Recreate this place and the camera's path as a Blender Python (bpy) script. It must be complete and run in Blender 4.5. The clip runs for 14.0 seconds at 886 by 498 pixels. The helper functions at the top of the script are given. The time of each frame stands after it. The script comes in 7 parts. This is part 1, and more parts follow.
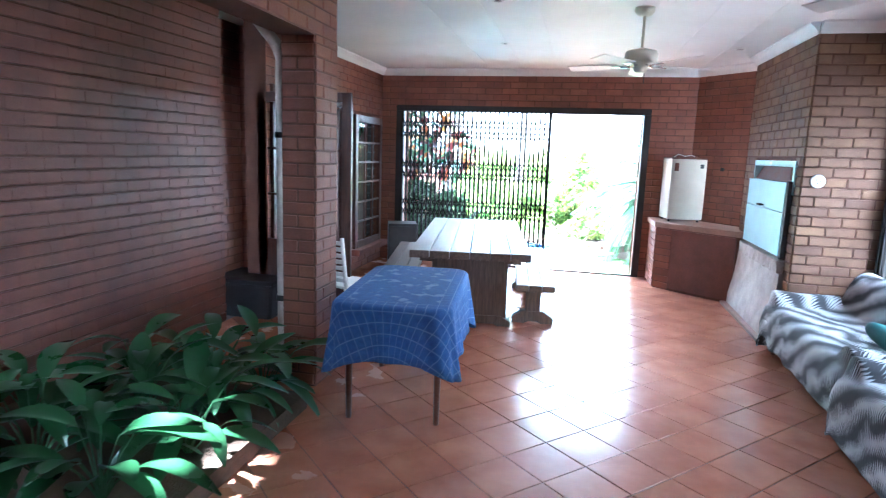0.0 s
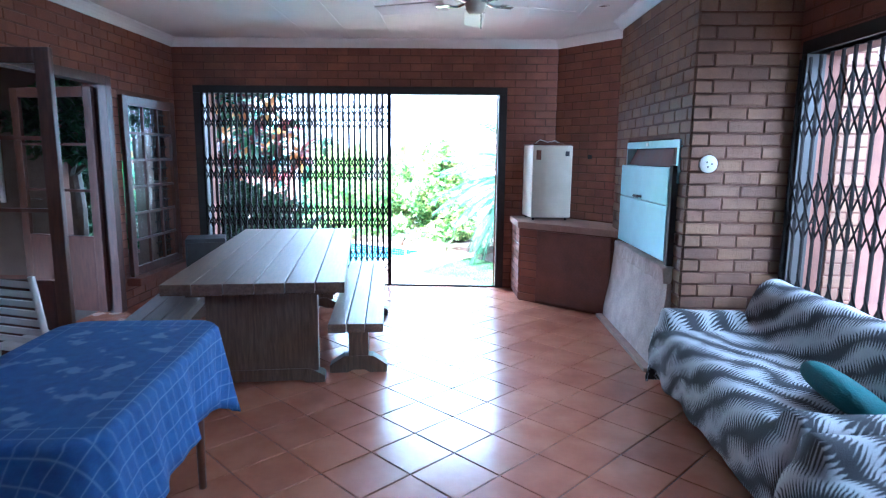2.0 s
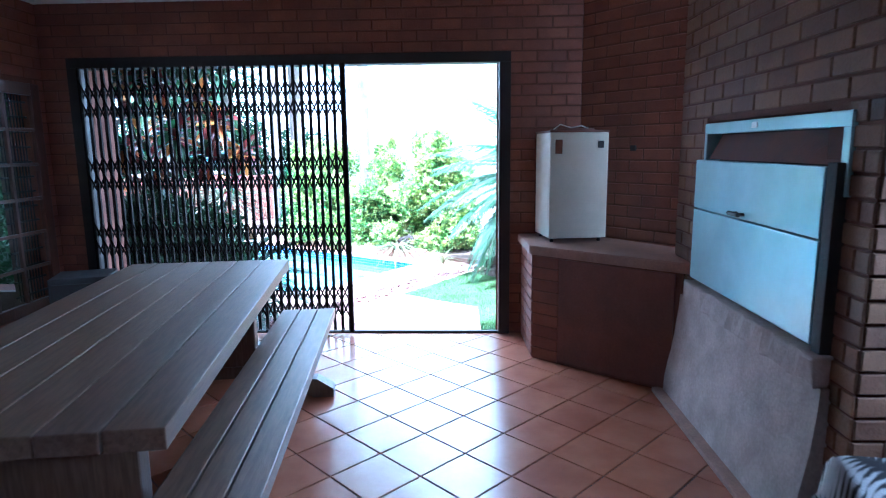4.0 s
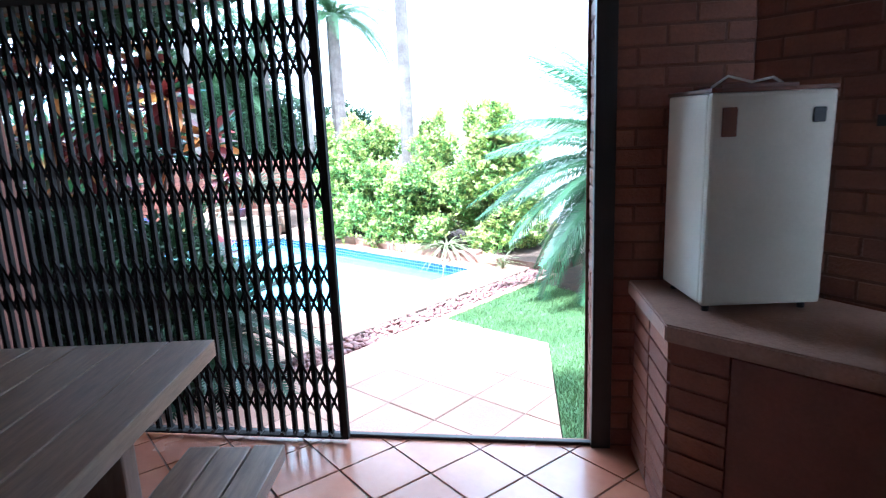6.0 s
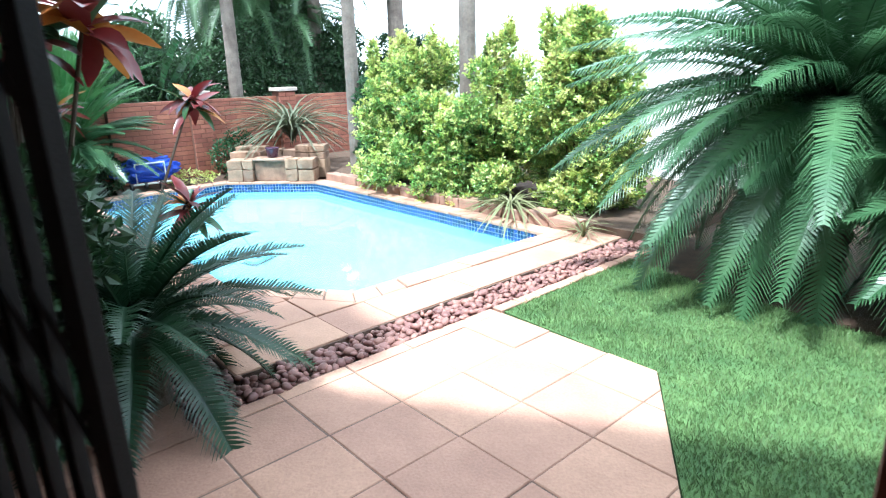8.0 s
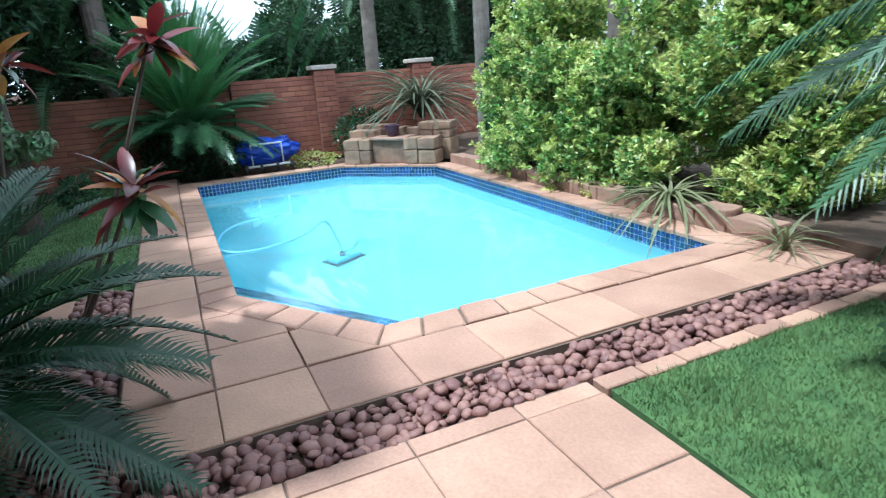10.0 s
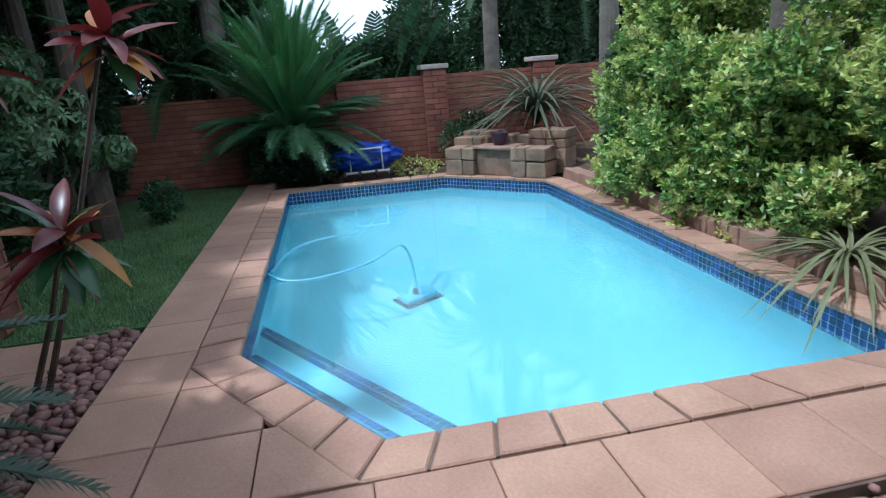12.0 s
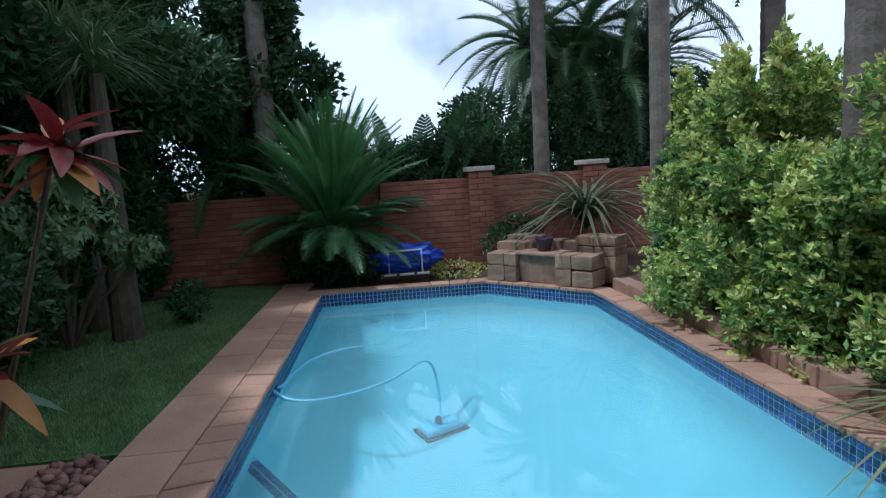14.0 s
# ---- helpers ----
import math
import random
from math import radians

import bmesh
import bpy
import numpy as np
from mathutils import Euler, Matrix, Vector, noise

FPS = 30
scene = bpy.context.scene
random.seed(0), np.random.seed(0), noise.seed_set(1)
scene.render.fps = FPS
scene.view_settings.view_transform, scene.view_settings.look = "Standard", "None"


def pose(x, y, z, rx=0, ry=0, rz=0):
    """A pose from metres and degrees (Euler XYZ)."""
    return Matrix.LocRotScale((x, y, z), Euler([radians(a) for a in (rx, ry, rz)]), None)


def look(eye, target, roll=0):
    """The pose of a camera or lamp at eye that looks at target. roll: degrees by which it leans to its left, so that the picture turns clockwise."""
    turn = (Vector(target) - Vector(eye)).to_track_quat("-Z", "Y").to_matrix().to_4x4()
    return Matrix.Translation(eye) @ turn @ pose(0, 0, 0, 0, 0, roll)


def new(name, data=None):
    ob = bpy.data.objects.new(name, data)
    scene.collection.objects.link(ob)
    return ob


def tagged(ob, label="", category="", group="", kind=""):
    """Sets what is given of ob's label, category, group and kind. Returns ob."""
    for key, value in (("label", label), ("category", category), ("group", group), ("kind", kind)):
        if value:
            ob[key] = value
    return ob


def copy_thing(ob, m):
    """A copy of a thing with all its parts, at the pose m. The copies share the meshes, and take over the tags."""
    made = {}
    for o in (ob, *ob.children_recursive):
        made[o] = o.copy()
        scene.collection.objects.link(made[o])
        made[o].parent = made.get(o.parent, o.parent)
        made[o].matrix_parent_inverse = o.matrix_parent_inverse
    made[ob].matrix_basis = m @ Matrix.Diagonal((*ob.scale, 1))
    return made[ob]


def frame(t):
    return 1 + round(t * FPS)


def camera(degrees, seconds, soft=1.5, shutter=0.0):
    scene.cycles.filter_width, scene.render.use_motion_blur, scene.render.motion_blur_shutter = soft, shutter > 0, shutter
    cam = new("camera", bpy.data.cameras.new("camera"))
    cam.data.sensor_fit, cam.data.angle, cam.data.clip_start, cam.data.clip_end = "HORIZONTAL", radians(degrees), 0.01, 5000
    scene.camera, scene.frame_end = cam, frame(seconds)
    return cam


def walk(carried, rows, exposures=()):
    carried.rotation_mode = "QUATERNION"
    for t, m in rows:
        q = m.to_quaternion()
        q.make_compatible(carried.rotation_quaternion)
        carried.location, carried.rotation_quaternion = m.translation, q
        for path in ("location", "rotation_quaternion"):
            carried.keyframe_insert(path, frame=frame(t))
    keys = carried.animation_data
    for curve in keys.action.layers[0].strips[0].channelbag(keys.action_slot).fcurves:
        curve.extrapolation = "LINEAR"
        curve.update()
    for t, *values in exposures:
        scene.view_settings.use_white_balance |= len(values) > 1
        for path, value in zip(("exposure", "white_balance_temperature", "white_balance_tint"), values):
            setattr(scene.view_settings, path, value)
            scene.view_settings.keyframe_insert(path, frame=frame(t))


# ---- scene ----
cam = camera(73.2, 14.0, soft=1.15, shutter=0.25)
PATH = [
    (0, (0.469, -0.733, 1.627), (0.033, 1.192, 1.304), 2.0),
    (0.5, (0.533, -0.416, 1.627), (0.228, 1.535, 1.308), 1.4),
    (1, (0.599, -0.036, 1.574), (0.399, 1.928, 1.254), 1.1),
    (1.5, (0.703, 0.441, 1.527), (0.613, 2.413, 1.207), 0.9),
    (2, (0.776, 0.938, 1.53), (0.73, 2.912, 1.217), 0.6),
    (2.5, (0.849, 1.426, 1.529), (0.811, 3.402, 1.225), 0.3),
    (3, (0.936, 1.904, 1.508), (0.894, 3.88, 1.2), 0.0),
    (3.2, (0.961, 2.118, 1.506), (0.916, 4.094, 1.2), -0.1),
    (5.5, (0.948, 4.514, 1.609), (0.724, 6.459, 1.197), -2.1),
    (6, (0.937, 5.069, 1.57), (0.651, 7.005, 1.158), -2.3),
    (6.5, (0.848, 5.615, 1.465), (0.524, 7.549, 1.066), -1.5),
    (7, (0.82, 6.075, 1.389), (0.419, 7.988, 0.966), -2.0),
    (7.5, (0.78, 6.556, 1.336), (0.307, 8.429, 0.819), -1.9),
    (7.7, (0.751, 6.759, 1.301), (0.27, 8.621, 0.752), -1.7),
    (9.8, (0.777, 8.937, 0.889), (-0.231, 10.559, 0.297), -4.4),
    (10, (0.74, 9.045, 0.84), (-0.318, 10.638, 0.254), -4.4),
    (10.5, (0.682, 9.38, 0.761), (-0.541, 10.855, 0.185), -4.5),
    (11, (0.609, 9.69, 0.807), (-0.687, 11.099, 0.229), -4.5),
    (11.5, (0.572, 9.964, 0.866), (-0.771, 11.325, 0.281), -4.4),
    (12, (0.456, 10.2, 0.85), (-0.95, 11.506, 0.287), -4.5),
    (12.5, (0.238, 10.401, 0.801), (-1.208, 11.69, 0.302), -4.1),
    (13, (0.285, 10.562, 0.874), (-1.207, 11.823, 0.446), -4.1),
    (13.5, (0.279, 10.688, 0.891), (-1.255, 11.925, 0.55), -3.9),
    (14, (0.265, 10.725, 0.901), (-1.303, 11.942, 0.656), -3.6),
]
# stops over the walk: the phone adapts from the dim patio to the bright garden
STOPS = [(0, 5.25, 4600, 2), (1.5, 4.65, 4350, 3), (3, 3.8, 4050, 4), (5.5, 3.02, 4500, 6), (6.5, 2.58, 4900, 5), (7.5, 1.95, 5350, 2), (10, 0.62, 5100, -2), (11, 0.18, 5080, 0), (12.5, -0.3, 5120, 4), (14, -0.62, 5200, 6)]
walk(cam, [(t, look(eye, target, roll)) for t, eye, target, roll in PATH], STOPS)

# ---- light ----
SUN_ELEV, SUN_AZ = radians(66), radians(205)   # azimuth from +y, clockwise seen from above
world = bpy.data.worlds.new("sky")
scene.world = world
world.use_nodes = True
wn = world.node_tree.nodes
sky = wn.new("ShaderNodeTexSky")
sky.sky_type, sky.sun_disc = "NISHITA", False
sky.sun_elevation, sky.sun_rotation = SUN_ELEV, SUN_AZ
sky.dust_density, sky.ozone_density = 1.0, 1.5
# soft clouds over the blue
tc = wn.new("ShaderNodeTexCoord")
cl = wn.new("ShaderNodeTexNoise")
cl.inputs["Scale"].default_value, cl.inputs["Detail"].default_value = 2.2, 5
ramp = wn.new("ShaderNodeValToRGB")
ramp.color_ramp.elements[0].position, ramp.color_ramp.elements[1].position = 0.32, 0.50
mixc = wn.new("ShaderNodeMixRGB")
mixc.inputs[2].default_value = (15.0, 15.4, 15.8, 1)
wl = world.node_tree.links
wl.new(tc.outputs["Generated"], cl.inputs["Vector"])
wl.new(cl.outputs["Fac"], ramp.inputs["Fac"])
wl.new(ramp.outputs["Color"], mixc.inputs[0])
wl.new(sky.outputs["Color"], mixc.inputs[1])
wl.new(mixc.outputs["Color"], wn["Background"].inputs["Color"])
wn["Background"].inputs["Strength"].default_value = 0.105
sun = new("sun", bpy.data.lights.new("sun", "SUN"))
sun.data.energy, sun.data.angle, sun.data.color = 4.0, radians(3.0), (1, 0.96, 0.9)
d = Vector((math.sin(SUN_AZ) * math.cos(SUN_ELEV), math.cos(SUN_AZ) * math.cos(SUN_ELEV), math.sin(SUN_ELEV)))
sun.matrix_world = look(d * 30, (0, 0, 0))

# ---- materials ----
def surf(name, c1, c2, scale=8.0, rough=0.6, bump=0.2, bscale=60.0, metal=0.0, vary=0.0, island=False, fine=0.25, coat=0.0, rvar=0.15):
    """A two-scale mottled surface in world metres; vary shifts brightness from piece to piece."""
    m = bpy.data.materials.new(name)
    m.use_nodes = True
    n, l = m.node_tree.nodes, m.node_tree.links
    b = n["Principled BSDF"]
    geo = n.new("ShaderNodeNewGeometry")
    big = n.new("ShaderNodeTexNoise")
    big.inputs["Scale"].default_value, big.inputs["Detail"].default_value = scale, 6
    sm = n.new("ShaderNodeTexNoise")
    sm.inputs["Scale"].default_value, sm.inputs["Detail"].default_value = bscale, 4
    l.new(geo.outputs["Position"], big.inputs["Vector"])
    l.new(geo.outputs["Position"], sm.inputs["Vector"])
    r = n.new("ShaderNodeValToRGB")
    r.color_ramp.elements[0].position, r.color_ramp.elements[1].position = 0.3, 0.7
    r.color_ramp.elements[0].color, r.color_ramp.elements[1].color = (*c1, 1), (*c2, 1)
    l.new(big.outputs["Fac"], r.inputs["Fac"])
    hsv = n.new("ShaderNodeHueSaturation")
    l.new(r.outputs["Color"], hsv.inputs["Color"])
    v = n.new("ShaderNodeMath")
    v.operation = "MULTIPLY_ADD"
    l.new(sm.outputs["Fac"], v.inputs[0])
    v.inputs[1].default_value, v.inputs[2].default_value = 2 * fine, 1 - fine
    last = v
    if vary:
        rnd = geo.outputs["Random Per Island"] if island else n.new("ShaderNodeObjectInfo").outputs["Random"]
        w = n.new("ShaderNodeMath")
        w.operation = "MULTIPLY_ADD"
        l.new(rnd, w.inputs[0])
        w.inputs[1].default_value, w.inputs[2].default_value = 2 * vary, 1 - vary
        x = n.new("ShaderNodeMath")
        x.operation = "MULTIPLY"
        l.new(v.outputs[0], x.inputs[0])
        l.new(w.outputs[0], x.inputs[1])
        last = x
        h = n.new("ShaderNodeMath")
        h.operation = "MULTIPLY_ADD"
        l.new(rnd, h.inputs[0])
        h.inputs[1].default_value, h.inputs[2].default_value = 0.06 * vary, 0.5 - 0.03 * vary
        l.new(h.outputs[0], hsv.inputs["Hue"])
    l.new(last.outputs[0], hsv.inputs["Value"])
    l.new(hsv.outputs["Color"], b.inputs["Base Color"])
    rr = n.new("ShaderNodeMath")
    rr.operation = "MULTIPLY_ADD"
    l.new(big.outputs["Fac"], rr.inputs[0])
    rr.inputs[1].default_value, rr.inputs[2].default_value = 2 * rvar, max(0.02, rough - rvar)
    l.new(rr.outputs[0], b.inputs["Roughness"])
    b.inputs["Metallic"].default_value, b.inputs["Coat Weight"].default_value = metal, coat
    if bump:
        bp = n.new("ShaderNodeBump")
        bp.inputs["Strength"].default_value, bp.inputs["Distance"].default_value = bump, 0.01
        l.new(sm.outputs["Fac"], bp.inputs["Height"])
        l.new(bp.outputs["Normal"], b.inputs["Normal"])
    return m


def wood(name, c1, c2, axis_scale, rough=0.45, ring=9.0, vary=0.1):
    m = surf(name, c1, c2, 1.0, rough, 0.12, 40, vary=vary, fine=0.08, rvar=0.05)
    n, l = m.node_tree.nodes, m.node_tree.links
    tcn = n.new("ShaderNodeTexCoord")
    mp = n.new("ShaderNodeMapping")
    mp.inputs["Scale"].default_value = axis_scale
    l.new(tcn.outputs["Object"], mp.inputs["Vector"])
    for t in [x for x in n if x.type == "TEX_NOISE"]:
        l.new(mp.outputs["Vector"], t.inputs["Vector"])
        t.inputs["Scale"].default_value = ring if t.inputs["Detail"].default_value > 5 else ring * 5
        t.inputs["Distortion"].default_value = 0.6
    return m


def leafy(name, c1, c2, rough=0.4, vary=0.35, trans=0.25):
    m = surf(name, c1, c2, 3.0, rough, 0.0, 30, vary=vary, island=True, fine=0.15)
    b = m.node_tree.nodes["Principled BSDF"]
    b.inputs["Transmission Weight"].default_value = 0.0
    tr = m.node_tree.nodes.new("ShaderNodeBsdfTranslucent")
    mx = m.node_tree.nodes.new("ShaderNodeMixShader")
    out = m.node_tree.nodes["Material Output"]
    l = m.node_tree.links
    l.new(b.inputs["Base Color"].links[0].from_socket, tr.inputs["Color"])
    mx.inputs[0].default_value = trans
    l.new(b.outputs[0], mx.inputs[1])
    l.new(tr.outputs[0], mx.inputs[2])
    l.new(mx.outputs[0], out.inputs["Surface"])
    return m


M = dict(
    mortar=surf("mortar", (0.10, 0.042, 0.028), (0.15, 0.066, 0.043), 6, 0.9, 0.4, 120),
    brick=surf("brick_face", (0.15, 0.05, 0.03), (0.225, 0.082, 0.046), 5, 0.62, 0.35, 90, vary=0.14),
    brick_joined=surf("brick_face_joined", (0.15, 0.05, 0.03), (0.225, 0.082, 0.046), 5, 0.62, 0.35, 90, vary=0.14, island=True),
    brick_red=surf("brick_maroon", (0.105, 0.032, 0.021), (0.17, 0.056, 0.034), 5, 0.5, 0.3, 90, vary=0.06),
    brick_red_joined=surf("brick_maroon_joined", (0.105, 0.032, 0.021), (0.17, 0.056, 0.034), 5, 0.5, 0.3, 90, vary=0.06, island=True),
    brick_tan=surf("brick_tan", (0.145, 0.072, 0.039), (0.22, 0.116, 0.064), 5, 0.65, 0.35, 90, vary=0.2),
    brick_tan_joined=surf("brick_tan_joined", (0.145, 0.072, 0.039), (0.22, 0.116, 0.064), 5, 0.65, 0.35, 90, vary=0.2, island=True),
    brick_garden=surf("brick_garden", (0.23, 0.078, 0.05), (0.34, 0.125, 0.08), 3, 0.75, 0.4, 90, vary=0.18),
    brick_garden_joined=surf("brick_garden_joined", (0.23, 0.078, 0.05), (0.34, 0.125, 0.08), 3, 0.75, 0.4, 90, vary=0.18, island=True),
    # plaster darkened: the unlit room's shade is put into the colour
    shadewall=surf("dim_room_plaster", (0.10, 0.075, 0.06), (0.15, 0.115, 0.09), 4, 0.8, 0.2, 60),
    ponyleaf=leafy("ponytail_leaves", (0.075, 0.12, 0.05), (0.14, 0.19, 0.09), 0.5, 0.4),
    agave=leafy("agave_leaves", (0.07, 0.085, 0.05), (0.14, 0.145, 0.09), 0.5, 0.3),
    fingerleaf=leafy("finger_leaves", (0.07, 0.13, 0.05), (0.15, 0.21, 0.09), 0.35, 0.45),
    # darker copy of the tree leaves, shade put into the colour
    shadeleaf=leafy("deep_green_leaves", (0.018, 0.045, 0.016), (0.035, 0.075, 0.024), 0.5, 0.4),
    grout=surf("tile_grout", (0.07, 0.045, 0.035), (0.11, 0.07, 0.055), 10, 0.8, 0.3, 150),
    tile=surf("terracotta_tile", (0.31, 0.12, 0.07), (0.41, 0.175, 0.105), 4, 0.22, 0.05, 30, vary=0.07, fine=0.05, rvar=0.02),
    tile_joined=surf("terracotta_tile_joined", (0.31, 0.12, 0.07), (0.41, 0.175, 0.105), 4, 0.26, 0.06, 30, vary=0.08, island=True, fine=0.08, rvar=0.07),
    ceiling=surf("ceiling_paint", (0.72, 0.72, 0.70), (0.80, 0.80, 0.78), 2, 0.55, 0.05, 40, fine=0.03),
    cornice=surf("cornice_paint", (0.75, 0.75, 0.73), (0.82, 0.82, 0.8), 3, 0.6, 0.05, 60, fine=0.03),
    darkmetal=surf("dark_frame_paint", (0.009, 0.007, 0.0065), (0.018, 0.015, 0.013), 9, 0.55, 0.1, 150),
    darkwood=surf("dark_wood", (0.10, 0.032, 0.018), (0.17, 0.06, 0.03), 9, 0.4, 0.2, 90),
    plaster=surf("old_plaster", (0.36, 0.29, 0.25), (0.52, 0.44, 0.39), 7, 0.8, 0.4, 60),
    concrete=surf("concrete_slab", (0.26, 0.15, 0.11), (0.36, 0.22, 0.16), 7, 0.6, 0.3, 80),
    steel=surf("blue_grey_steel", (0.33, 0.50, 0.53), (0.42, 0.60, 0.62), 6, 0.35, 0.05, 60, metal=0.35, fine=0.05),
    soot=surf("sooty_steel", (0.012, 0.011, 0.01), (0.03, 0.027, 0.024), 10, 0.7, 0.2, 90),
    fridge=surf("cream_enamel", (0.62, 0.58, 0.47), (0.70, 0.66, 0.55), 5, 0.35, 0.05, 80, fine=0.05),
    white=surf("white_plastic", (0.72, 0.71, 0.68), (0.8, 0.79, 0.76), 5, 0.4, 0.02, 60, fine=0.04),
    black=surf("black_plastic", (0.012, 0.012, 0.013), (0.025, 0.025, 0.028), 8, 0.5, 0.1, 80),
    rust=surf("red_brown_sheet", (0.12, 0.045, 0.03), (0.17, 0.065, 0.045), 6, 0.55, 0.1, 70),
    chrome=surf("chrome", (0.55, 0.55, 0.55), (0.65, 0.65, 0.65), 10, 0.2, 0.0, 50, metal=1.0),
    paver=surf("clay_paver", (0.32, 0.175, 0.12), (0.43, 0.25, 0.175), 3, 0.75, 0.35, 70, vary=0.12),
    sand=surf("joint_sand", (0.10, 0.063, 0.047), (0.18, 0.118, 0.088), 12, 0.9, 0.4, 150),
    soil=surf("soil", (0.055, 0.032, 0.02), (0.11, 0.066, 0.042), 9, 0.95, 0.6, 80),
    ground=surf("far_ground", (0.07, 0.08, 0.035), (0.12, 0.10, 0.05), 0.5, 0.95, 0.4, 20),
    pebble=surf("river_pebble", (0.145, 0.064, 0.053), (0.28, 0.14, 0.118), 12, 0.6, 0.15, 90, vary=0.3, island=True),
    pebble_single=surf("river_pebble_single", (0.145, 0.064, 0.053), (0.28, 0.14, 0.118), 12, 0.6, 0.15, 90, vary=0.3),
    grass=leafy("grass_blades", (0.095, 0.16, 0.055), (0.18, 0.26, 0.10), 0.5, 0.35, 0.2),
    turf=surf("turf", (0.05, 0.105, 0.03), (0.095, 0.165, 0.05), 6, 0.9, 0.8, 120),
    poolshell=surf("pool_marbelite", (0.22, 0.47, 0.545), (0.27, 0.52, 0.595), 1.2, 0.6, 0.1, 30, fine=0.05),
    mosaic=surf("blue_mosaic", (0.014, 0.038, 0.13), (0.035, 0.09, 0.25), 30, 0.15, 0.03, 60, vary=0.5, island=True, fine=0.1),
    grouting=surf("mosaic_grout", (0.35, 0.42, 0.48), (0.45, 0.5, 0.55), 20, 0.8, 0.2, 100),
    stone=surf("sandstone_block", (0.17, 0.105, 0.07), (0.32, 0.20, 0.135), 6, 0.85, 0.6, 50, vary=0.2),
    trunk=surf("palm_trunk", (0.11, 0.085, 0.07), (0.20, 0.165, 0.14), 5, 0.9, 0.7, 40),
    bark=surf("dark_bark", (0.045, 0.032, 0.022), (0.09, 0.066, 0.048), 9, 0.9, 0.7, 50),
    cycad=leafy("cycad_leaflets", (0.04, 0.10, 0.042), (0.08, 0.16, 0.068), 0.35, 0.3),
    cycadlight=leafy("young_cycad_leaflets", (0.04, 0.11, 0.032), (0.075, 0.17, 0.055), 0.35, 0.3),
    # sago green lowered so the colour holds the shade it stands in
    cycadshade=leafy("dark_sago_leaflets", (0.010, 0.030, 0.013), (0.022, 0.055, 0.022), 0.4, 0.3),
    palm=leafy("palm_leaflets", (0.035, 0.08, 0.03), (0.07, 0.13, 0.045), 0.45, 0.35),
    hedgegreen=leafy("hedge_leaves", (0.135, 0.24, 0.055), (0.25, 0.37, 0.095), 0.4, 0.4, 0.3),
    hedge=leafy("variegated_leaves", (0.40, 0.48, 0.10), (0.64, 0.64, 0.25), 0.4, 0.45, 0.35),
    broad=leafy("broad_leaves", (0.02, 0.06, 0.022), (0.04, 0.10, 0.035), 0.3, 0.35),
    darkleaf=leafy("dark_tree_leaves", (0.026, 0.058, 0.021), (0.05, 0.10, 0.036), 0.5, 0.4),
    redleaf=leafy("red_cordyline", (0.065, 0.008, 0.012), (0.17, 0.02, 0.021), 0.35, 0.5),
    orangeleaf=leafy("croton_leaves", (0.28, 0.06, 0.02), (0.42, 0.20, 0.04), 0.35, 0.6),
    straw=leafy("strap_leaves", (0.12, 0.15, 0.06), (0.25, 0.24, 0.13), 0.5, 0.3),
    bluecloth=surf("blue_plastic_cover", (0.01, 0.035, 0.32), (0.02, 0.07, 0.5), 10, 0.35, 0.5, 30),
    hose=surf("pale_blue_hose", (0.16, 0.42, 0.58), (0.22, 0.50, 0.66), 10, 0.4, 0.1, 60),
    teal=surf("teal_cushion_cloth", (0.006, 0.06, 0.06), (0.012, 0.095, 0.095), 12, 0.8, 0.4, 150),
    pot=surf("purple_glazed_pot", (0.035, 0.012, 0.03), (0.06, 0.02, 0.05), 9, 0.3, 0.05, 40),
)
M["gatepaint"] = surf("matt_gate_paint", (0.008, 0.006, 0.0055), (0.014, 0.011, 0.010), 9, 0.75, 0.1, 150)
M["gatepaint"].node_tree.nodes["Principled BSDF"].inputs["Specular IOR Level"].default_value = 0.15
M["tablewood"] = wood("weathered_table_wood", (0.095, 0.056, 0.036), (0.18, 0.115, 0.076), (6, 0.7, 6), 0.38)
M["legwood"] = wood("dark_table_leg_wood", (0.07, 0.041, 0.027), (0.14, 0.088, 0.058), (7, 7, 0.7), 0.42)
M["doorwood"] = wood("meranti_door_wood", (0.045, 0.014, 0.008), (0.085, 0.028, 0.015), (5, 5, 0.7), 0.4)

glass = bpy.data.materials.new("clear_glass")
glass.use_nodes = True
gb = glass.node_tree.nodes["Principled BSDF"]
gb.inputs["Base Color"].default_value = (0.95, 0.97, 0.96, 1)
gb.inputs["Roughness"].default_value, gb.inputs["Transmission Weight"].default_value, gb.inputs["IOR"].default_value = 0.01, 1.0, 1.45
M["glass"] = glass
thin = glass.copy()   # thin old panes, little mirrored
thin.name = "thin_old_glass"
thin.node_tree.nodes["Principled BSDF"].inputs["IOR"].default_value = 1.12
M["thin_glass"] = thin


